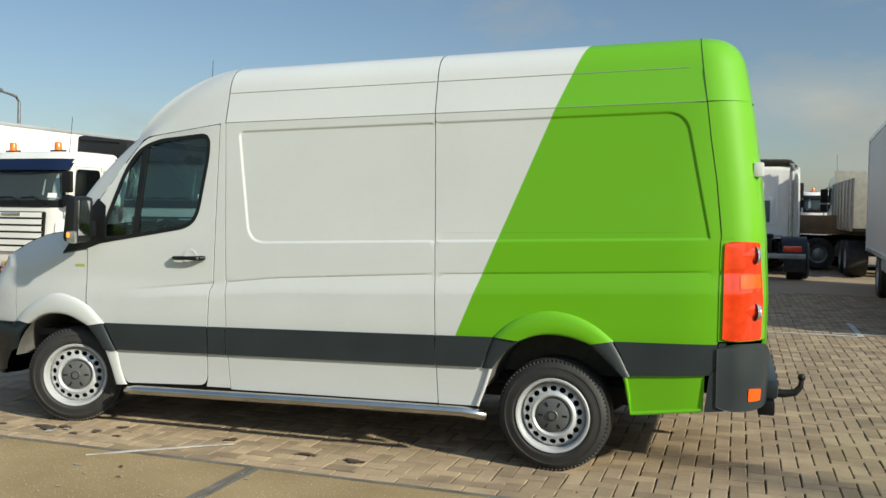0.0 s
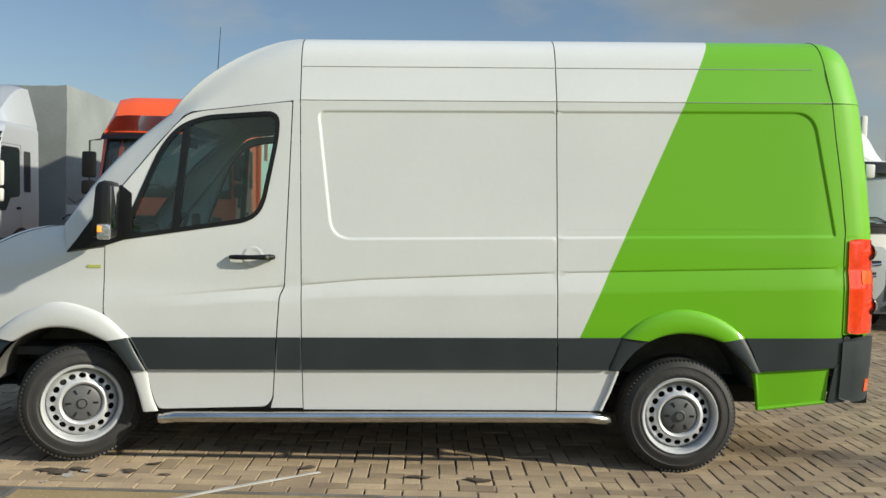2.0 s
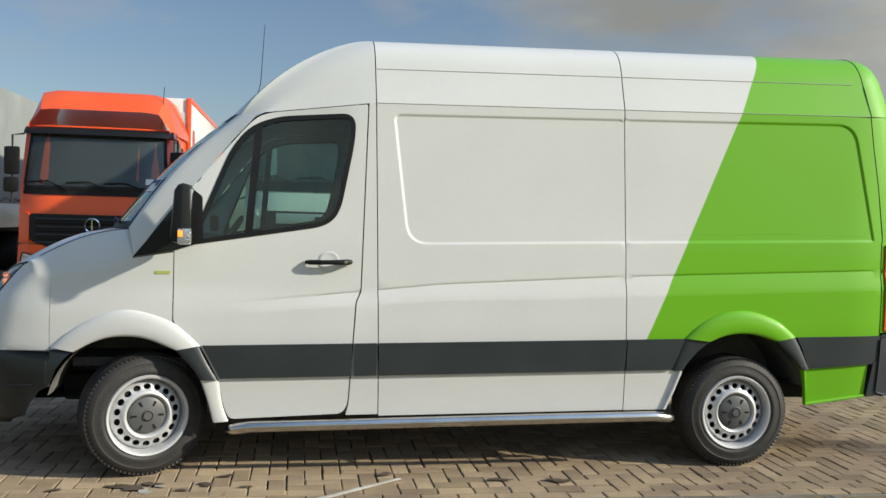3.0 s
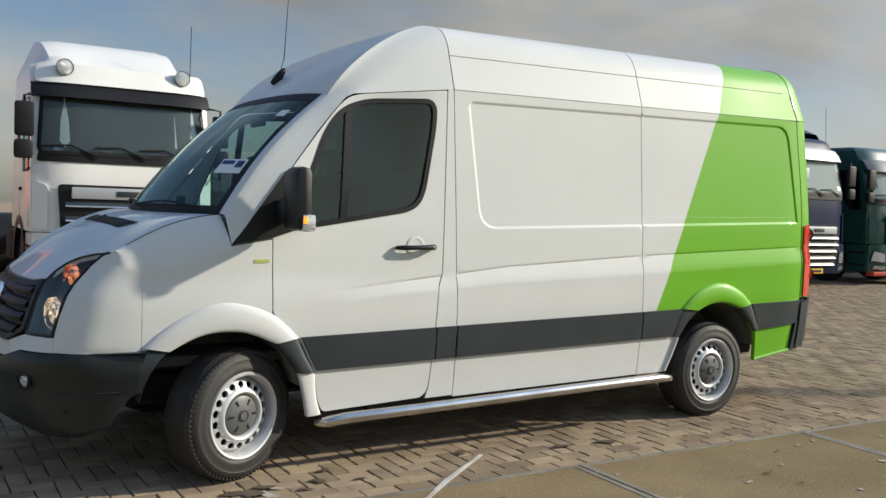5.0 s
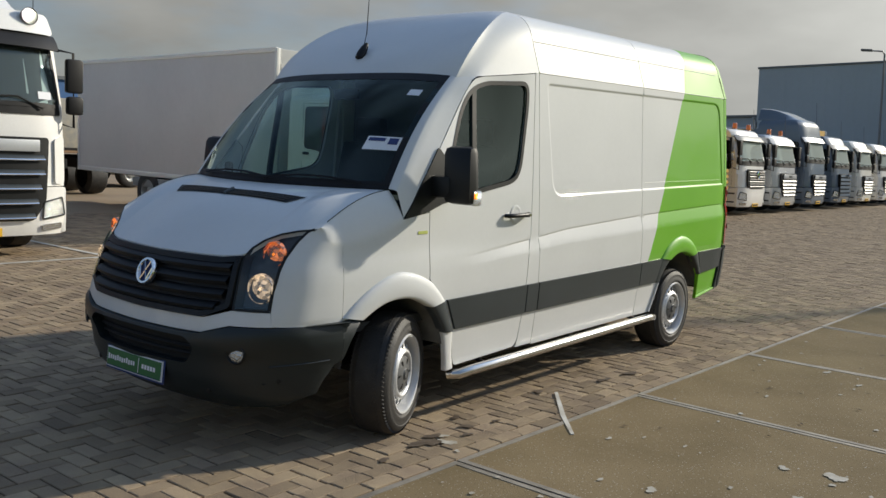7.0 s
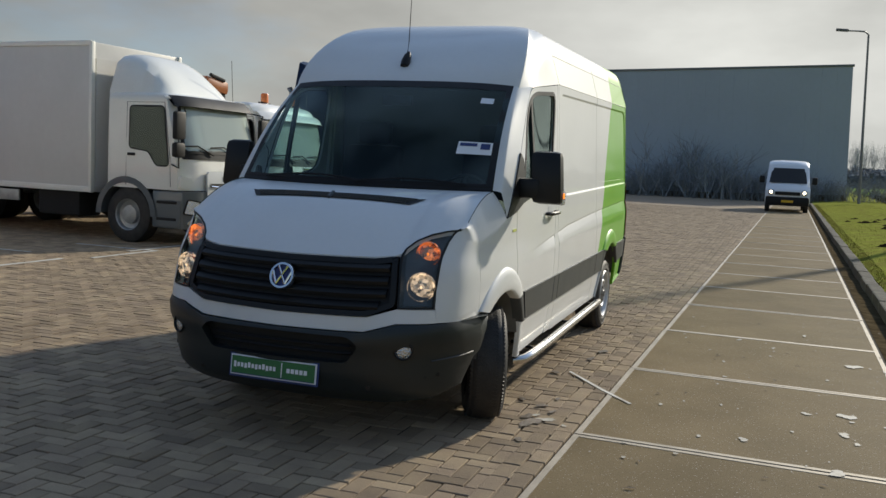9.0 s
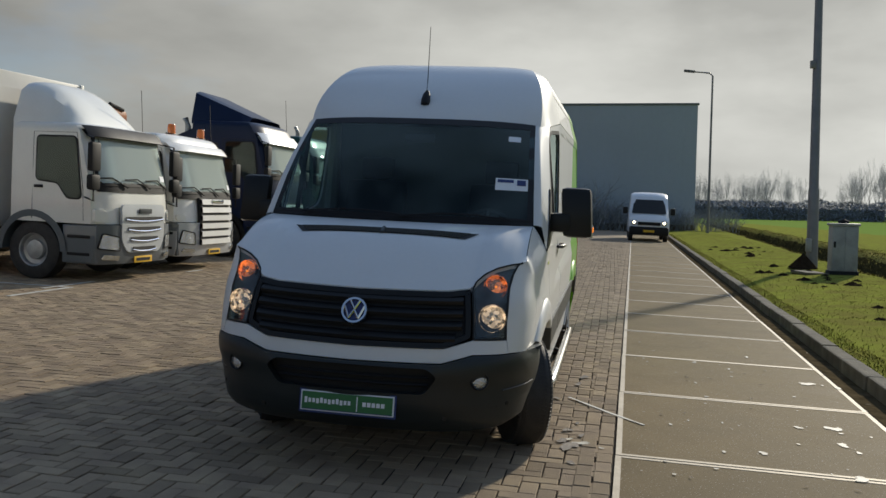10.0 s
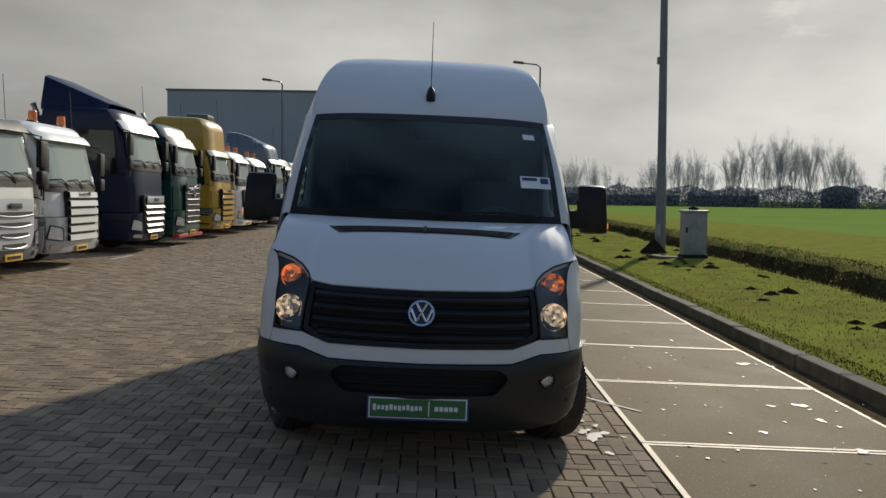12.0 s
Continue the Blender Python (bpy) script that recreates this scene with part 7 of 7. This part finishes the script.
for q, d, f in BANDS:
    row = []
    for x in xs:
        e = -0.42 + (ditch_edge(x) + 0.42) * q + d
        e += (24 - e) * f
        row.append(strip_pt(x, -2.84 - e, verge_height(x, -2.84 - e)))
    rows.append(row)
verge = tagged(link_mesh("ground", *grid_mesh(rows), GRASS), "mown grass verge sloping to a ditch", "grass", kind="structure")
for m_ in (BANK, CREST):
    verge.data.materials.append(m_)
unstrip = STRIP.inverted()
for f in verge.data.polygons:  # bare earth in the ditch, dry grass along its crest
    q = unstrip @ f.center
    d = -2.84 - q.y - ditch_edge(q.x)
    f.material_index = 1 if 0.1 < d < 1.95 else 2 if 1.95 <= d < 3.0 else 0
STRAW = material("dry_ditch_grass", (0.27, 0.235, 0.09), 0.9, vary=0.3, second=(0.17, 0.175, 0.05), spec=0.0)
BLADE = island_tint(material("grass_blade", (0.19, 0.21, 0.036), 0.9, vary=0.2, second=(0.24, 0.22, 0.07), spec=0.0), 0.35)


def blades(count, place, height, mat, name, label, seed):
    rnd = random.Random(seed)
    verts, faces = [], []
    for _ in range(count):
        p = place(rnd)
        a, h = rnd.uniform(0, 6.3), height * rnd.uniform(0.5, 1.3)
        d = Vector((math.cos(a), math.sin(a), 0))
        w = h * 0.10 + 0.004
        tip = p + Vector((rnd.gauss(0, 0.35) * h, rnd.gauss(0, 0.35) * h, h))
        s = len(verts)
        verts += [p - d * w, p + d * w, tip]
        faces.append((s, s + 1, s + 2))
    turf = link_mesh(name, verts, faces, mat, smooth=True, weld=False)
    turf.data.normals_split_custom_set_from_vertices([(0.0, 0.0, 1.0)] * len(turf.data.vertices))
    return tagged(turf, label, "grass", kind="stuff")


def verge_place(r):
    x, e = 0.5 + 55 * r.random() ** 1.7, r.choice((r.uniform(-0.42, 2.9), r.uniform(-0.42, 2.9), r.uniform(-0.45, -0.2)))
    return strip_pt(x, -2.84 - e, verge_height(x, -2.84 - e) - 0.005)


def ditch_place(r):
    x = -2 + 110 * r.random() ** 1.4
    e = ditch_edge(x) + r.choice((r.gauss(2.1, 0.25), r.gauss(2.4, 0.35), r.gauss(2.8, 0.6), r.gauss(0.0, 0.10)))
    return strip_pt(x, -2.84 - e, verge_height(x, -2.84 - e) - 0.01)


blades(42000, verge_place, 0.026, BLADE, "verge_grass", "short tufted grass on the verge", 11)
blades(45000, ditch_place, 0.06, island_tint(STRAW, 0.4), "ditch_grass", "rough dry grass along the ditch", 12)

# molehills
rnd = random.Random(9)
spots = []
for k in range(34):  # they lie in little chains
    cx_, ce = 4.0 + 30 * rnd.random() ** 1.3, rnd.uniform(0.6, 2.2)
    for j in range(rnd.choice((1, 2, 2, 3))):
        spots.append((cx_ + rnd.gauss(0, 0.45), ce + rnd.gauss(0, 0.22)))
for k, (x, e) in enumerate(spots):
    r = rnd.uniform(0.07, 0.19)
    rows = []
    for j in range(7):
        q = j / 6
        rows.append([])
        for i in range(17):
            a = 2 * math.pi * i / 16
            rr = r * (1 - q) * (1 + 0.35 * noise.noise((math.cos(a) * 2 + k * 3, math.sin(a) * 2, q * 2)))
            px, pe = x + rr * math.cos(a) * 1.2, e + rr * math.sin(a)
            rows[-1].append(strip_pt(px, -2.84 - pe, verge_height(px, -2.84 - pe) - 0.01 + r * 0.42 * q ** 0.7 * (1 + 0.9 * noise.noise((math.cos(a) * 3, math.sin(a) * 3 + q * 5, k)))))
    hill = link_mesh("molehill", *grid_mesh(rows), SOIL)
    tagged(hill, "dark crumbly molehill on the verge", "molehill", "molehills")

# pole, cabinet, lamps
GALV = material("galvanised_pole", (0.20, 0.20, 0.205), 0.5, metal=0.5, vary=0.12, scale=3)
CABINET = material("grey_cabinet_paint", (0.33, 0.34, 0.33), 0.55, vary=0.12, scale=3, fine=30, second=(0.20, 0.205, 0.20), mix=0.4)
pole = empty("mast", (19.3, -6.62, 0.33), "tall grey steel mast leaning a little on the verge", "mast")
pole.rotation_euler = (radians(-2.2), 0, 0)
link_mesh("shaft", *tube([(0, 0, -0.1), (0, 0, 2.0), (0, 0, 2.05), (0, 0, 13.5)], [0.15, 0.14, 0.125, 0.07], 16), GALV, pole)
part("door_plate", box((-0.12, 0.03, 0.75), (0.05, 0.10, 0.45), 0.01), GALV, pole)
part("small_box", box((-0.08, 0.12, 5.3), (0.12, 0.14, 0.2), 0.02), GALV, pole)
part("switch_box", box((-0.14, 0.12, 0.55), (0.12, 0.14, 0.35), 0.02), CABINET, pole)
rows = [[(0.42 * (1 - q) * math.cos(a) * (1 + 0.2 * math.sin(3 * a)) - 0.1, 0.3 + 0.38 * (1 - q) * math.sin(a), 0.40 * q) for a in np.linspace(0, 2 * math.pi, 15)] for q in np.linspace(0, 1, 6)]
tagged(link_mesh("soil_mound", *moved(grid_mesh(rows), Matrix.Translation((18.9, -6.6, 0.27))), SOIL), "dark soil mound at the mast's foot", "soil")
cab = empty("utility_cabinet", (16.5, -6.72, 0.205), "weathered grey utility cabinet on the verge", "cabinet")
cab.rotation_euler = (radians(-1.6), 0, 0)
part("plinth", box((0, 0, 0.06), (0.46, 0.64, 0.24), 0.02), DARK, cab)
part("housing", box((0, 0, 0.70), (0.40, 0.58, 1.08), 0.02), CABINET, cab)
part("cabinet_roof", box((0, 0, 1.265), (0.47, 0.65, 0.06), 0.02), CABINET, cab)
for s in (-1, 1):
    dr = part("cabinet_door", box((-0.204, s * 0.143, 0.70), (0.015, 0.278, 1.0), 0.006), CABINET, cab)
part("cabinet_lock", box((-0.22, 0.23, 0.80), (0.02, 0.05, 0.14), 0.008), BLACK, cab)
link_mesh("cabinet_cap", *tube([(0, -0.1, 1.30), (0, 0.0, 1.35), (0, 0.12, 1.31)], 0.05, 8), DARK, cab)
tagged(part("paving_slab", box((16.6, -6.02, 0.285), (0.9, 0.55, 0.06), 0.01, Matrix.Rotation(0.2, 4, "Z")), KERB, None), "loose concrete slab lying on the grass", "slab")


def street_lamp(x, y, h, arm, label):
    lamp = empty("street_lamp", (x, y, 0), label, "street lamp", "street lamps")
    lamp.matrix_basis = land_pose(x, y)
    link_mesh("post", *tube([(0, 0, -0.2), (0, 0, 3), (0, 0, h - 0.25), (0, arm * 0.12, h - 0.05), (0, arm * 0.35, h)], [0.10, 0.085, 0.06, 0.055, 0.05], 10), GALV, lamp)
    link_mesh("arm", *tube([(0, arm * 0.35, h), (0, arm * 0.75, h + 0.05)], 0.045, 8), GALV, lamp)
    part("lantern", box((0, arm * 0.95, h + 0.10), (0.26, 0.75, 0.17), 0.06, Matrix.Rotation(radians(6 if arm > 0 else -6), 4, "X")), material("lantern_grey", (0.12, 0.12, 0.12), 0.5), lamp)


street_lamp(57.0, -7.7, 11.0, 1.6, "grey street lamp with one arm")
street_lamp(62.0, 11.1, 10.2, 1.2, "grey street lamp before the hall")
street_lamp(-23.5, 23.0, 6.9, -1.4, "grey street lamp in the yard")

# hall at the end of the yard
HALL = material("blue_grey_cladding", (0.34, 0.395, 0.44), 0.55, vary=0.05, scale=0.2, fine=3)
hall = empty("hall", (65.3, 0, 0), "large windowless blue-grey industrial hall", "building")
hall.matrix_basis = land_pose(65.0, 0)
for i in range(28):
    y0 = -7.5 + i * 1.0036
    part("wall_panel", box((0.06, y0 + 0.5, 4.9), (0.12, 0.999, 9.8)), HALL, hall)
part("wall", box((15.2, 6.55, 4.85), (30, 28.05, 9.7)), HALL, hall)
part("roof_edge", box((0.1, 6.55, 9.82), (0.35, 28.3, 0.16), 0.03), T_GREY, hall)
part("plinth", box((0.0, 6.55, 0.3), (0.2, 28.1, 0.6)), KERB, hall)
low = empty("hall", (66, 40, 0), "lower grey industrial hall beside it", "building")
low.matrix_basis = land_pose(66, 40)
part("wall", box((12, 0, 3.1), (24, 39, 6.2)), HALL, low)
part("roof_edge", box((0, 0, 6.25), (0.4, 39.2, 0.2), 0.03), T_GREY, low)
blue = empty("hall", (52, 74, 0), "blue industrial hall far behind the trucks", "building")
blue.matrix_basis = land_pose(52, 74)
part("wall", box((0, 8, 4.4), (40, 16, 8.8)), material("blue_cladding", (0.03, 0.11, 0.28), 0.5, vary=0.08, scale=0.3), blue)
part("roof_edge", box((0, 0, 8.9), (40.4, 0.4, 0.3)), T_GREY, blue)

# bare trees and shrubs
# pale blue-grey base colours carry the haze of distance
HAZED_HEDGE = material("haze_tinted_hedge", (0.24, 0.275, 0.30), 0.9, vary=0.15, scale=0.1, spec=0.0)
HAZED_BARK = material("haze_paled_bark", (0.34, 0.36, 0.36), 0.9, vary=0.25, spec=0.0)
HAZED_TWIG = material("haze_paled_twigs", (0.40, 0.415, 0.42), 0.9, vary=0.25, spec=0.0)

for mt, share in ((HAZED_TWIG, 0.55), (HAZED_BARK, 0.40), (HAZED_HEDGE, 0.25)):  # twigs finer than their mesh, and the paling of haze
    n, l = mt.node_tree.nodes, mt.node_tree.links
    thin, over = n.new("ShaderNodeBsdfTransparent"), n.new("ShaderNodeMixShader")
    over.inputs[0].default_value = share
    l.new(n["Principled BSDF"].outputs[0], over.inputs[1])
    l.new(thin.outputs[0], over.inputs[2])
    l.new(over.outputs[0], n["Material Output"].inputs["Surface"])


def branches(p, d, length, radius, level, rnd, wood, twigs, spread):
    q = p + d * length
    mid = p.lerp(q, 0.5) + Vector((rnd.gauss(0, 1), rnd.gauss(0, 1), 0)) * length * 0.06
    store = wood if level > 1 else twigs
    store.append(tube([p, mid, q], [radius, radius * 0.8, radius * 0.6], 5 if level > 2 else 3, cap=False))
    if level == 0:
        return
    for _ in range(rnd.choice((3, 3, 4)) if level > 1 else 4):
        nd = (d + Vector((rnd.gauss(0, 1), rnd.gauss(0, 1), rnd.gauss(0.15, 0.6))) * spread).normalized()
        t = rnd.uniform(0.55, 1.0)
        branches(p.lerp(q, t), nd, length * rnd.uniform(0.55, 0.82), radius * 0.55, level - 1, rnd, wood, twigs, spread)


def bare_tree(seed, height, name, label, spread=0.34, group="bare trees", fat=0.012):
    rnd = random.Random(seed)
    wood, twigs = [], []
    trunk = height * 0.28
    for k in range(4):
        branches(Vector((0, 0, trunk * (0.75 + 0.12 * k))), Vector((rnd.gauss(0, 0.3), rnd.gauss(0, 0.3), 1)).normalized(), height * rnd.uniform(0.24, 0.34), height * 0.006, 4, rnd, wood, twigs, spread)
    tree = empty(name, label=label, category="tree", group=group)
    link_mesh("trunk", *joined(tube([(0, 0, -0.4), (0.05, 0, trunk * 0.5), (0, 0, trunk * 1.15)], [height * fat, height * fat * 0.8, height * fat * 0.6], 8), *wood), HAZED_BARK, tree, weld=False)
    link_mesh("crown", *joined(*twigs), HAZED_TWIG, tree, weld=False)
    return tree


kinds = [bare_tree(31, 13.0, "tree", "bare winter tree on the far field edge"), bare_tree(32, 11.0, "tree", "bare winter tree on the far field edge", 0.4), bare_tree(33, 16.0, "tree", "tall bare winter tree on the far field edge", 0.27)]
rnd = random.Random(77)
first = True
row = []
GROVES = ((-12.6, -1.0, 80, 1.22, (0, 1, 1)), (-18.0, -13.4, 42, 1.42, (0, 0, 1)), (-26.3, -18.7, 62, 1.58, (0, 0, 1, 2)), (-22.8, -20.8, 9, 1.75, (2,)), (-30.0, -27.3, 8, 1.45, (0, 1)))
for b0, b1, count, size, sorts in GROVES:  # groves with gaps between them
    for k in range(count):
        b, dist = radians(rnd.uniform(b0, b1)), rnd.uniform(335, 400)
        ends = 0.72 + 0.28 * min(1.0, min(math.degrees(b) - b0, b1 - math.degrees(b)) / 1.3)
        row.append((dist * math.cos(b), dist * math.sin(b), rnd.choice(sorts), size * ends * rnd.uniform(0.8, 1.15), rnd.uniform(0, 360)))
for i, (x, y, kd, s, a) in enumerate(row):
    m = land_pose(x, y, -0.82) @ Matrix.Rotation(radians(a), 4, "Z") @ Matrix.Diagonal((0.72 * s, 0.72 * s, s, 1))
    if i < 3:
        kinds[i].matrix_world = m
    else:
        copy_thing(kinds[kd], m)

shrubs = []
for sd in (51, 52):
    rnd2 = random.Random(sd)
    tw = []
    for k in range(30):
        p = Vector((rnd2.gauss(0, 0.5), rnd2.gauss(0, 0.9), 0))
        branches(p, Vector((rnd2.gauss(0, 0.35), rnd2.gauss(0, 0.35), 1)).normalized(), rnd2.uniform(0.6, 1.1), 0.022, 2, rnd2, tw, tw, 0.55)
    sh = empty("shrub", label="dense leafless shrub before the hall", category="shrub", group="shrubs before the hall")
    tagged(link_mesh("brushwood", *joined(*tw), HAZED_BARK, sh, weld=False), kind="stuff")
    shrubs.append(sh)
rnd = random.Random(3)
k = 0
for y in np.arange(-9.5, 20, 1.1):
    m = land_pose(63.2 + rnd.uniform(-0.4, 0.6), y + rnd.uniform(-0.4, 0.4)) @ Matrix.Rotation(rnd.uniform(0, 6), 4, "Z") @ Matrix.Scale(rnd.uniform(0.8, 1.2) * (1 + 1.1 * math.exp(-((y - 3.2) / 2.2) ** 2)), 4)
    if k < 2:
        shrubs[k].matrix_world = m
    else:
        copy_thing(shrubs[k % 2], m)
    k += 1

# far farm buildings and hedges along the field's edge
# wall colour lifted towards blue-grey as painted haze
HAZED_FARM = material("haze_tinted_farm_wall", (0.17, 0.195, 0.21), 0.8, vary=0.2, scale=0.2)
for x, y, w, d, h in ((352, -48, 30, 14, 6.6), (350, -81, 34, 14, 6.0), (340, -114, 24, 12, 6.2), (362, -26, 24, 12, 6.4)):
    fb = empty("barn", label="long dark farm building far over the field", category="building", group="farm buildings")
    fb.matrix_basis = land_pose(x, y, -0.82)
    part("wall", box((0, 0, h * 0.35), (d, w, h * 0.7)), HAZED_FARM, fb)
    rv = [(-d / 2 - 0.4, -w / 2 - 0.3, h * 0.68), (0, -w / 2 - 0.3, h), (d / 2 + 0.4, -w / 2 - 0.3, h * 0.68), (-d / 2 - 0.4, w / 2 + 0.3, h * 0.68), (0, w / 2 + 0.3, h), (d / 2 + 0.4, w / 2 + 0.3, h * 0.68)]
    link_mesh("roof", rv, [(0, 1, 4, 3), (1, 2, 5, 4), (0, 1, 2), (3, 4, 5)], HAZED_FARM, fb, smooth=False)
dome = empty("barn", label="dark farm building with a rounded roof", category="building", group="farm buildings")
dome.matrix_basis = land_pose(318, -149.5, -0.82) @ Matrix.Rotation(radians(-25), 4, "Z") @ Matrix.Scale(0.72, 4)
part("wall", box((0, 0, 3.4), (14, 17, 6.8)), HAZED_FARM, dome)
link_mesh("roof", *grid_mesh([[(x, 9.0 * math.cos(a), 6.6 + 4.6 * math.sin(a)) for a in np.linspace(0, math.pi, 17)] for x in (-7.4, 7.4)]), HAZED_FARM, dome)
link_mesh("gable", *grid_mesh([[(-7.1, 8.7 * q * math.cos(a), 6.6 + 4.4 * q * math.sin(a)) for a in np.linspace(0, math.pi, 17)] for q in (0, 1)]), HAZED_FARM, dome)
hv = []
rnd = random.Random(8)
for k in range(44000):
    b = radians(rnd.uniform(-32, 0.5))
    dist = rnd.uniform(318, 335)
    p = land(dist * math.cos(b), dist * math.sin(b), -0.82 + 7.8 * rnd.random() ** 1.1 * (0.85 + 0.25 * noise.noise((b * 40, 0, 0))))
    q = Vector((rnd.gauss(0, 1), rnd.gauss(0, 1), rnd.gauss(0, 1))).normalized() * rnd.uniform(0.3, 0.9)
    r = Vector((rnd.gauss(0, 1), rnd.gauss(0, 1), rnd.gauss(0, 1))).normalized() * rnd.uniform(0.3, 0.9)
    hv.append(([p, p + q, p + r], [(0, 1, 2)]))
# the hedge's colour has the distance haze mixed in
hedge = link_mesh("hedge", *joined(*hv), HAZED_HEDGE, weld=False)
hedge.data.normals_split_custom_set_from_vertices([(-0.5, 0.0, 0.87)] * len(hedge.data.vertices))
tagged(hedge, "dark leafless hedge along the far field edge", "hedge", kind="stuff")

# ---------------------------------------------------------------- brick pavers, laid in herringbone
BL, BW, GAP = 0.210, 0.105, 0.006


def brick_mesh(name, lx, ly):
    e, t = GAP / 2, 0.006
    a, b = lx / 2 - e, ly / 2 - e
    v = [(-a, -b, -0.012), (a, -b, -0.012), (a, b, -0.012), (-a, b, -0.012), (-a + t * 0.2, -b + t * 0.2, 0.0), (a - t * 0.2, -b + t * 0.2, 0.0), (a - t * 0.2, b - t * 0.2, 0.0), (-a + t * 0.2, b - t * 0.2, 0.0),
         (-a + t, -b + t, 0.003), (a - t, -b + t, 0.003), (a - t, b - t, 0.003), (-a + t, b - t, 0.003)]
    f = [(i, (i + 1) % 4, 4 + (i + 1) % 4, 4 + i) for i in range(4)] + [(4 + i, 4 + (i + 1) % 4, 8 + (i + 1) % 4, 8 + i) for i in range(4)] + [(8, 9, 10, 11)]
    return v, f


def brick_places():
    """Centres and turns of the bricks over the yard; herringbone in units of the brick's width."""
    out = []
    n = BW
    x0, x1, y0, y1 = -9.0, 42.0, -4.0, 13.5
    for j in range(int(y0 / n) - 2, int(y1 / n) + 2):
        for i in range(int(x0 / n) - 2, int(x1 / n) + 2):
            k = (i - j) % 4
            if k == 0:
                out.append(((i + 1) * n, (j + 0.5) * n, 0))
            elif k == 2:
                out.append(((i + 0.5) * n, j * n, 1))
    return out


lying, standing = brick_mesh("brick", BL, BW), brick_mesh("brick", BW, BL)
edge_n = math.tan(radians(STRIP_TURN))
rest_v, rest_f = [], []
rnd = random.Random(21)
pav_v = {0: np.array(lying[0]), 1: np.array(standing[0])}
pieces = []
for x, y, s in brick_places():
    border = -1.46 + edge_n * x
    if not (-9 < x < 42 and border + 0.115 < y < 13.5):
        continue
    if x > 20 and y > 9.5:
        continue
    jit = (rnd.gauss(0, 0.0015), rnd.gauss(0, 0.0015), rnd.gauss(0, 0.0016) + 0.006 * noise.noise((x * 0.8, y * 0.8, 0)))
    tilt = (rnd.gauss(0, 0.008), rnd.gauss(0, 0.008))
    if 0.75 < x < 3.3 and -1.2 < y < 0.7:
        pieces.append((x + jit[0], y + jit[1], jit[2], s))
        continue
    v = pav_v[s].copy()
    v[:, 2] += jit[2] + v[:, 0] * tilt[0] + v[:, 1] * tilt[1]
    v[:, 0] += x + jit[0]
    v[:, 1] += y + jit[1]
    base = len(rest_v)
    rest_v += v.tolist()
    rest_f += [tuple(i + base for i in q) for q in lying[1]]
# the straight course along the plates
for c in range(2):
    for i in range(-44, 200):
        p = STRIP @ Vector((i * BL + (BL / 2 if c else 0), 0.055 + 0.108 * c, 0))
        if not -9 < p.x < 42:
            continue
        v = pav_v[0].copy()
        v[:, 2] += 0.005 + rnd.gauss(0, 0.0015)
        v[:, 0] += p.x
        v[:, 1] += p.y
        base = len(rest_v)
        rest_v += v.tolist()
        rest_f += [tuple(k + base for k in q) for q in lying[1]]
me = bpy.data.meshes.new("brick_paving")
me.from_pydata(rest_v, [], rest_f)
me.materials.append(PAVER)
paving = new("brick_paving", me)
paving.parent = bed
tagged(paving, "brown concrete bricks laid in herringbone", kind="stuff")
piece_mesh = {}
for s, src in ((0, lying), (1, standing)):
    piece_mesh[s] = bpy.data.meshes.new("brick")
    piece_mesh[s].from_pydata(src[0], [], src[1])
    piece_mesh[s].materials.append(PAVER_PIECE)
pieces.sort(key=lambda q: (q[0] - 2.0) ** 2 + (q[1] + 0.9) ** 2)
for x, y, z, s in pieces:
    br = new("brick", piece_mesh[s])
    br.parent = bed
    br.location = (x, y, z)
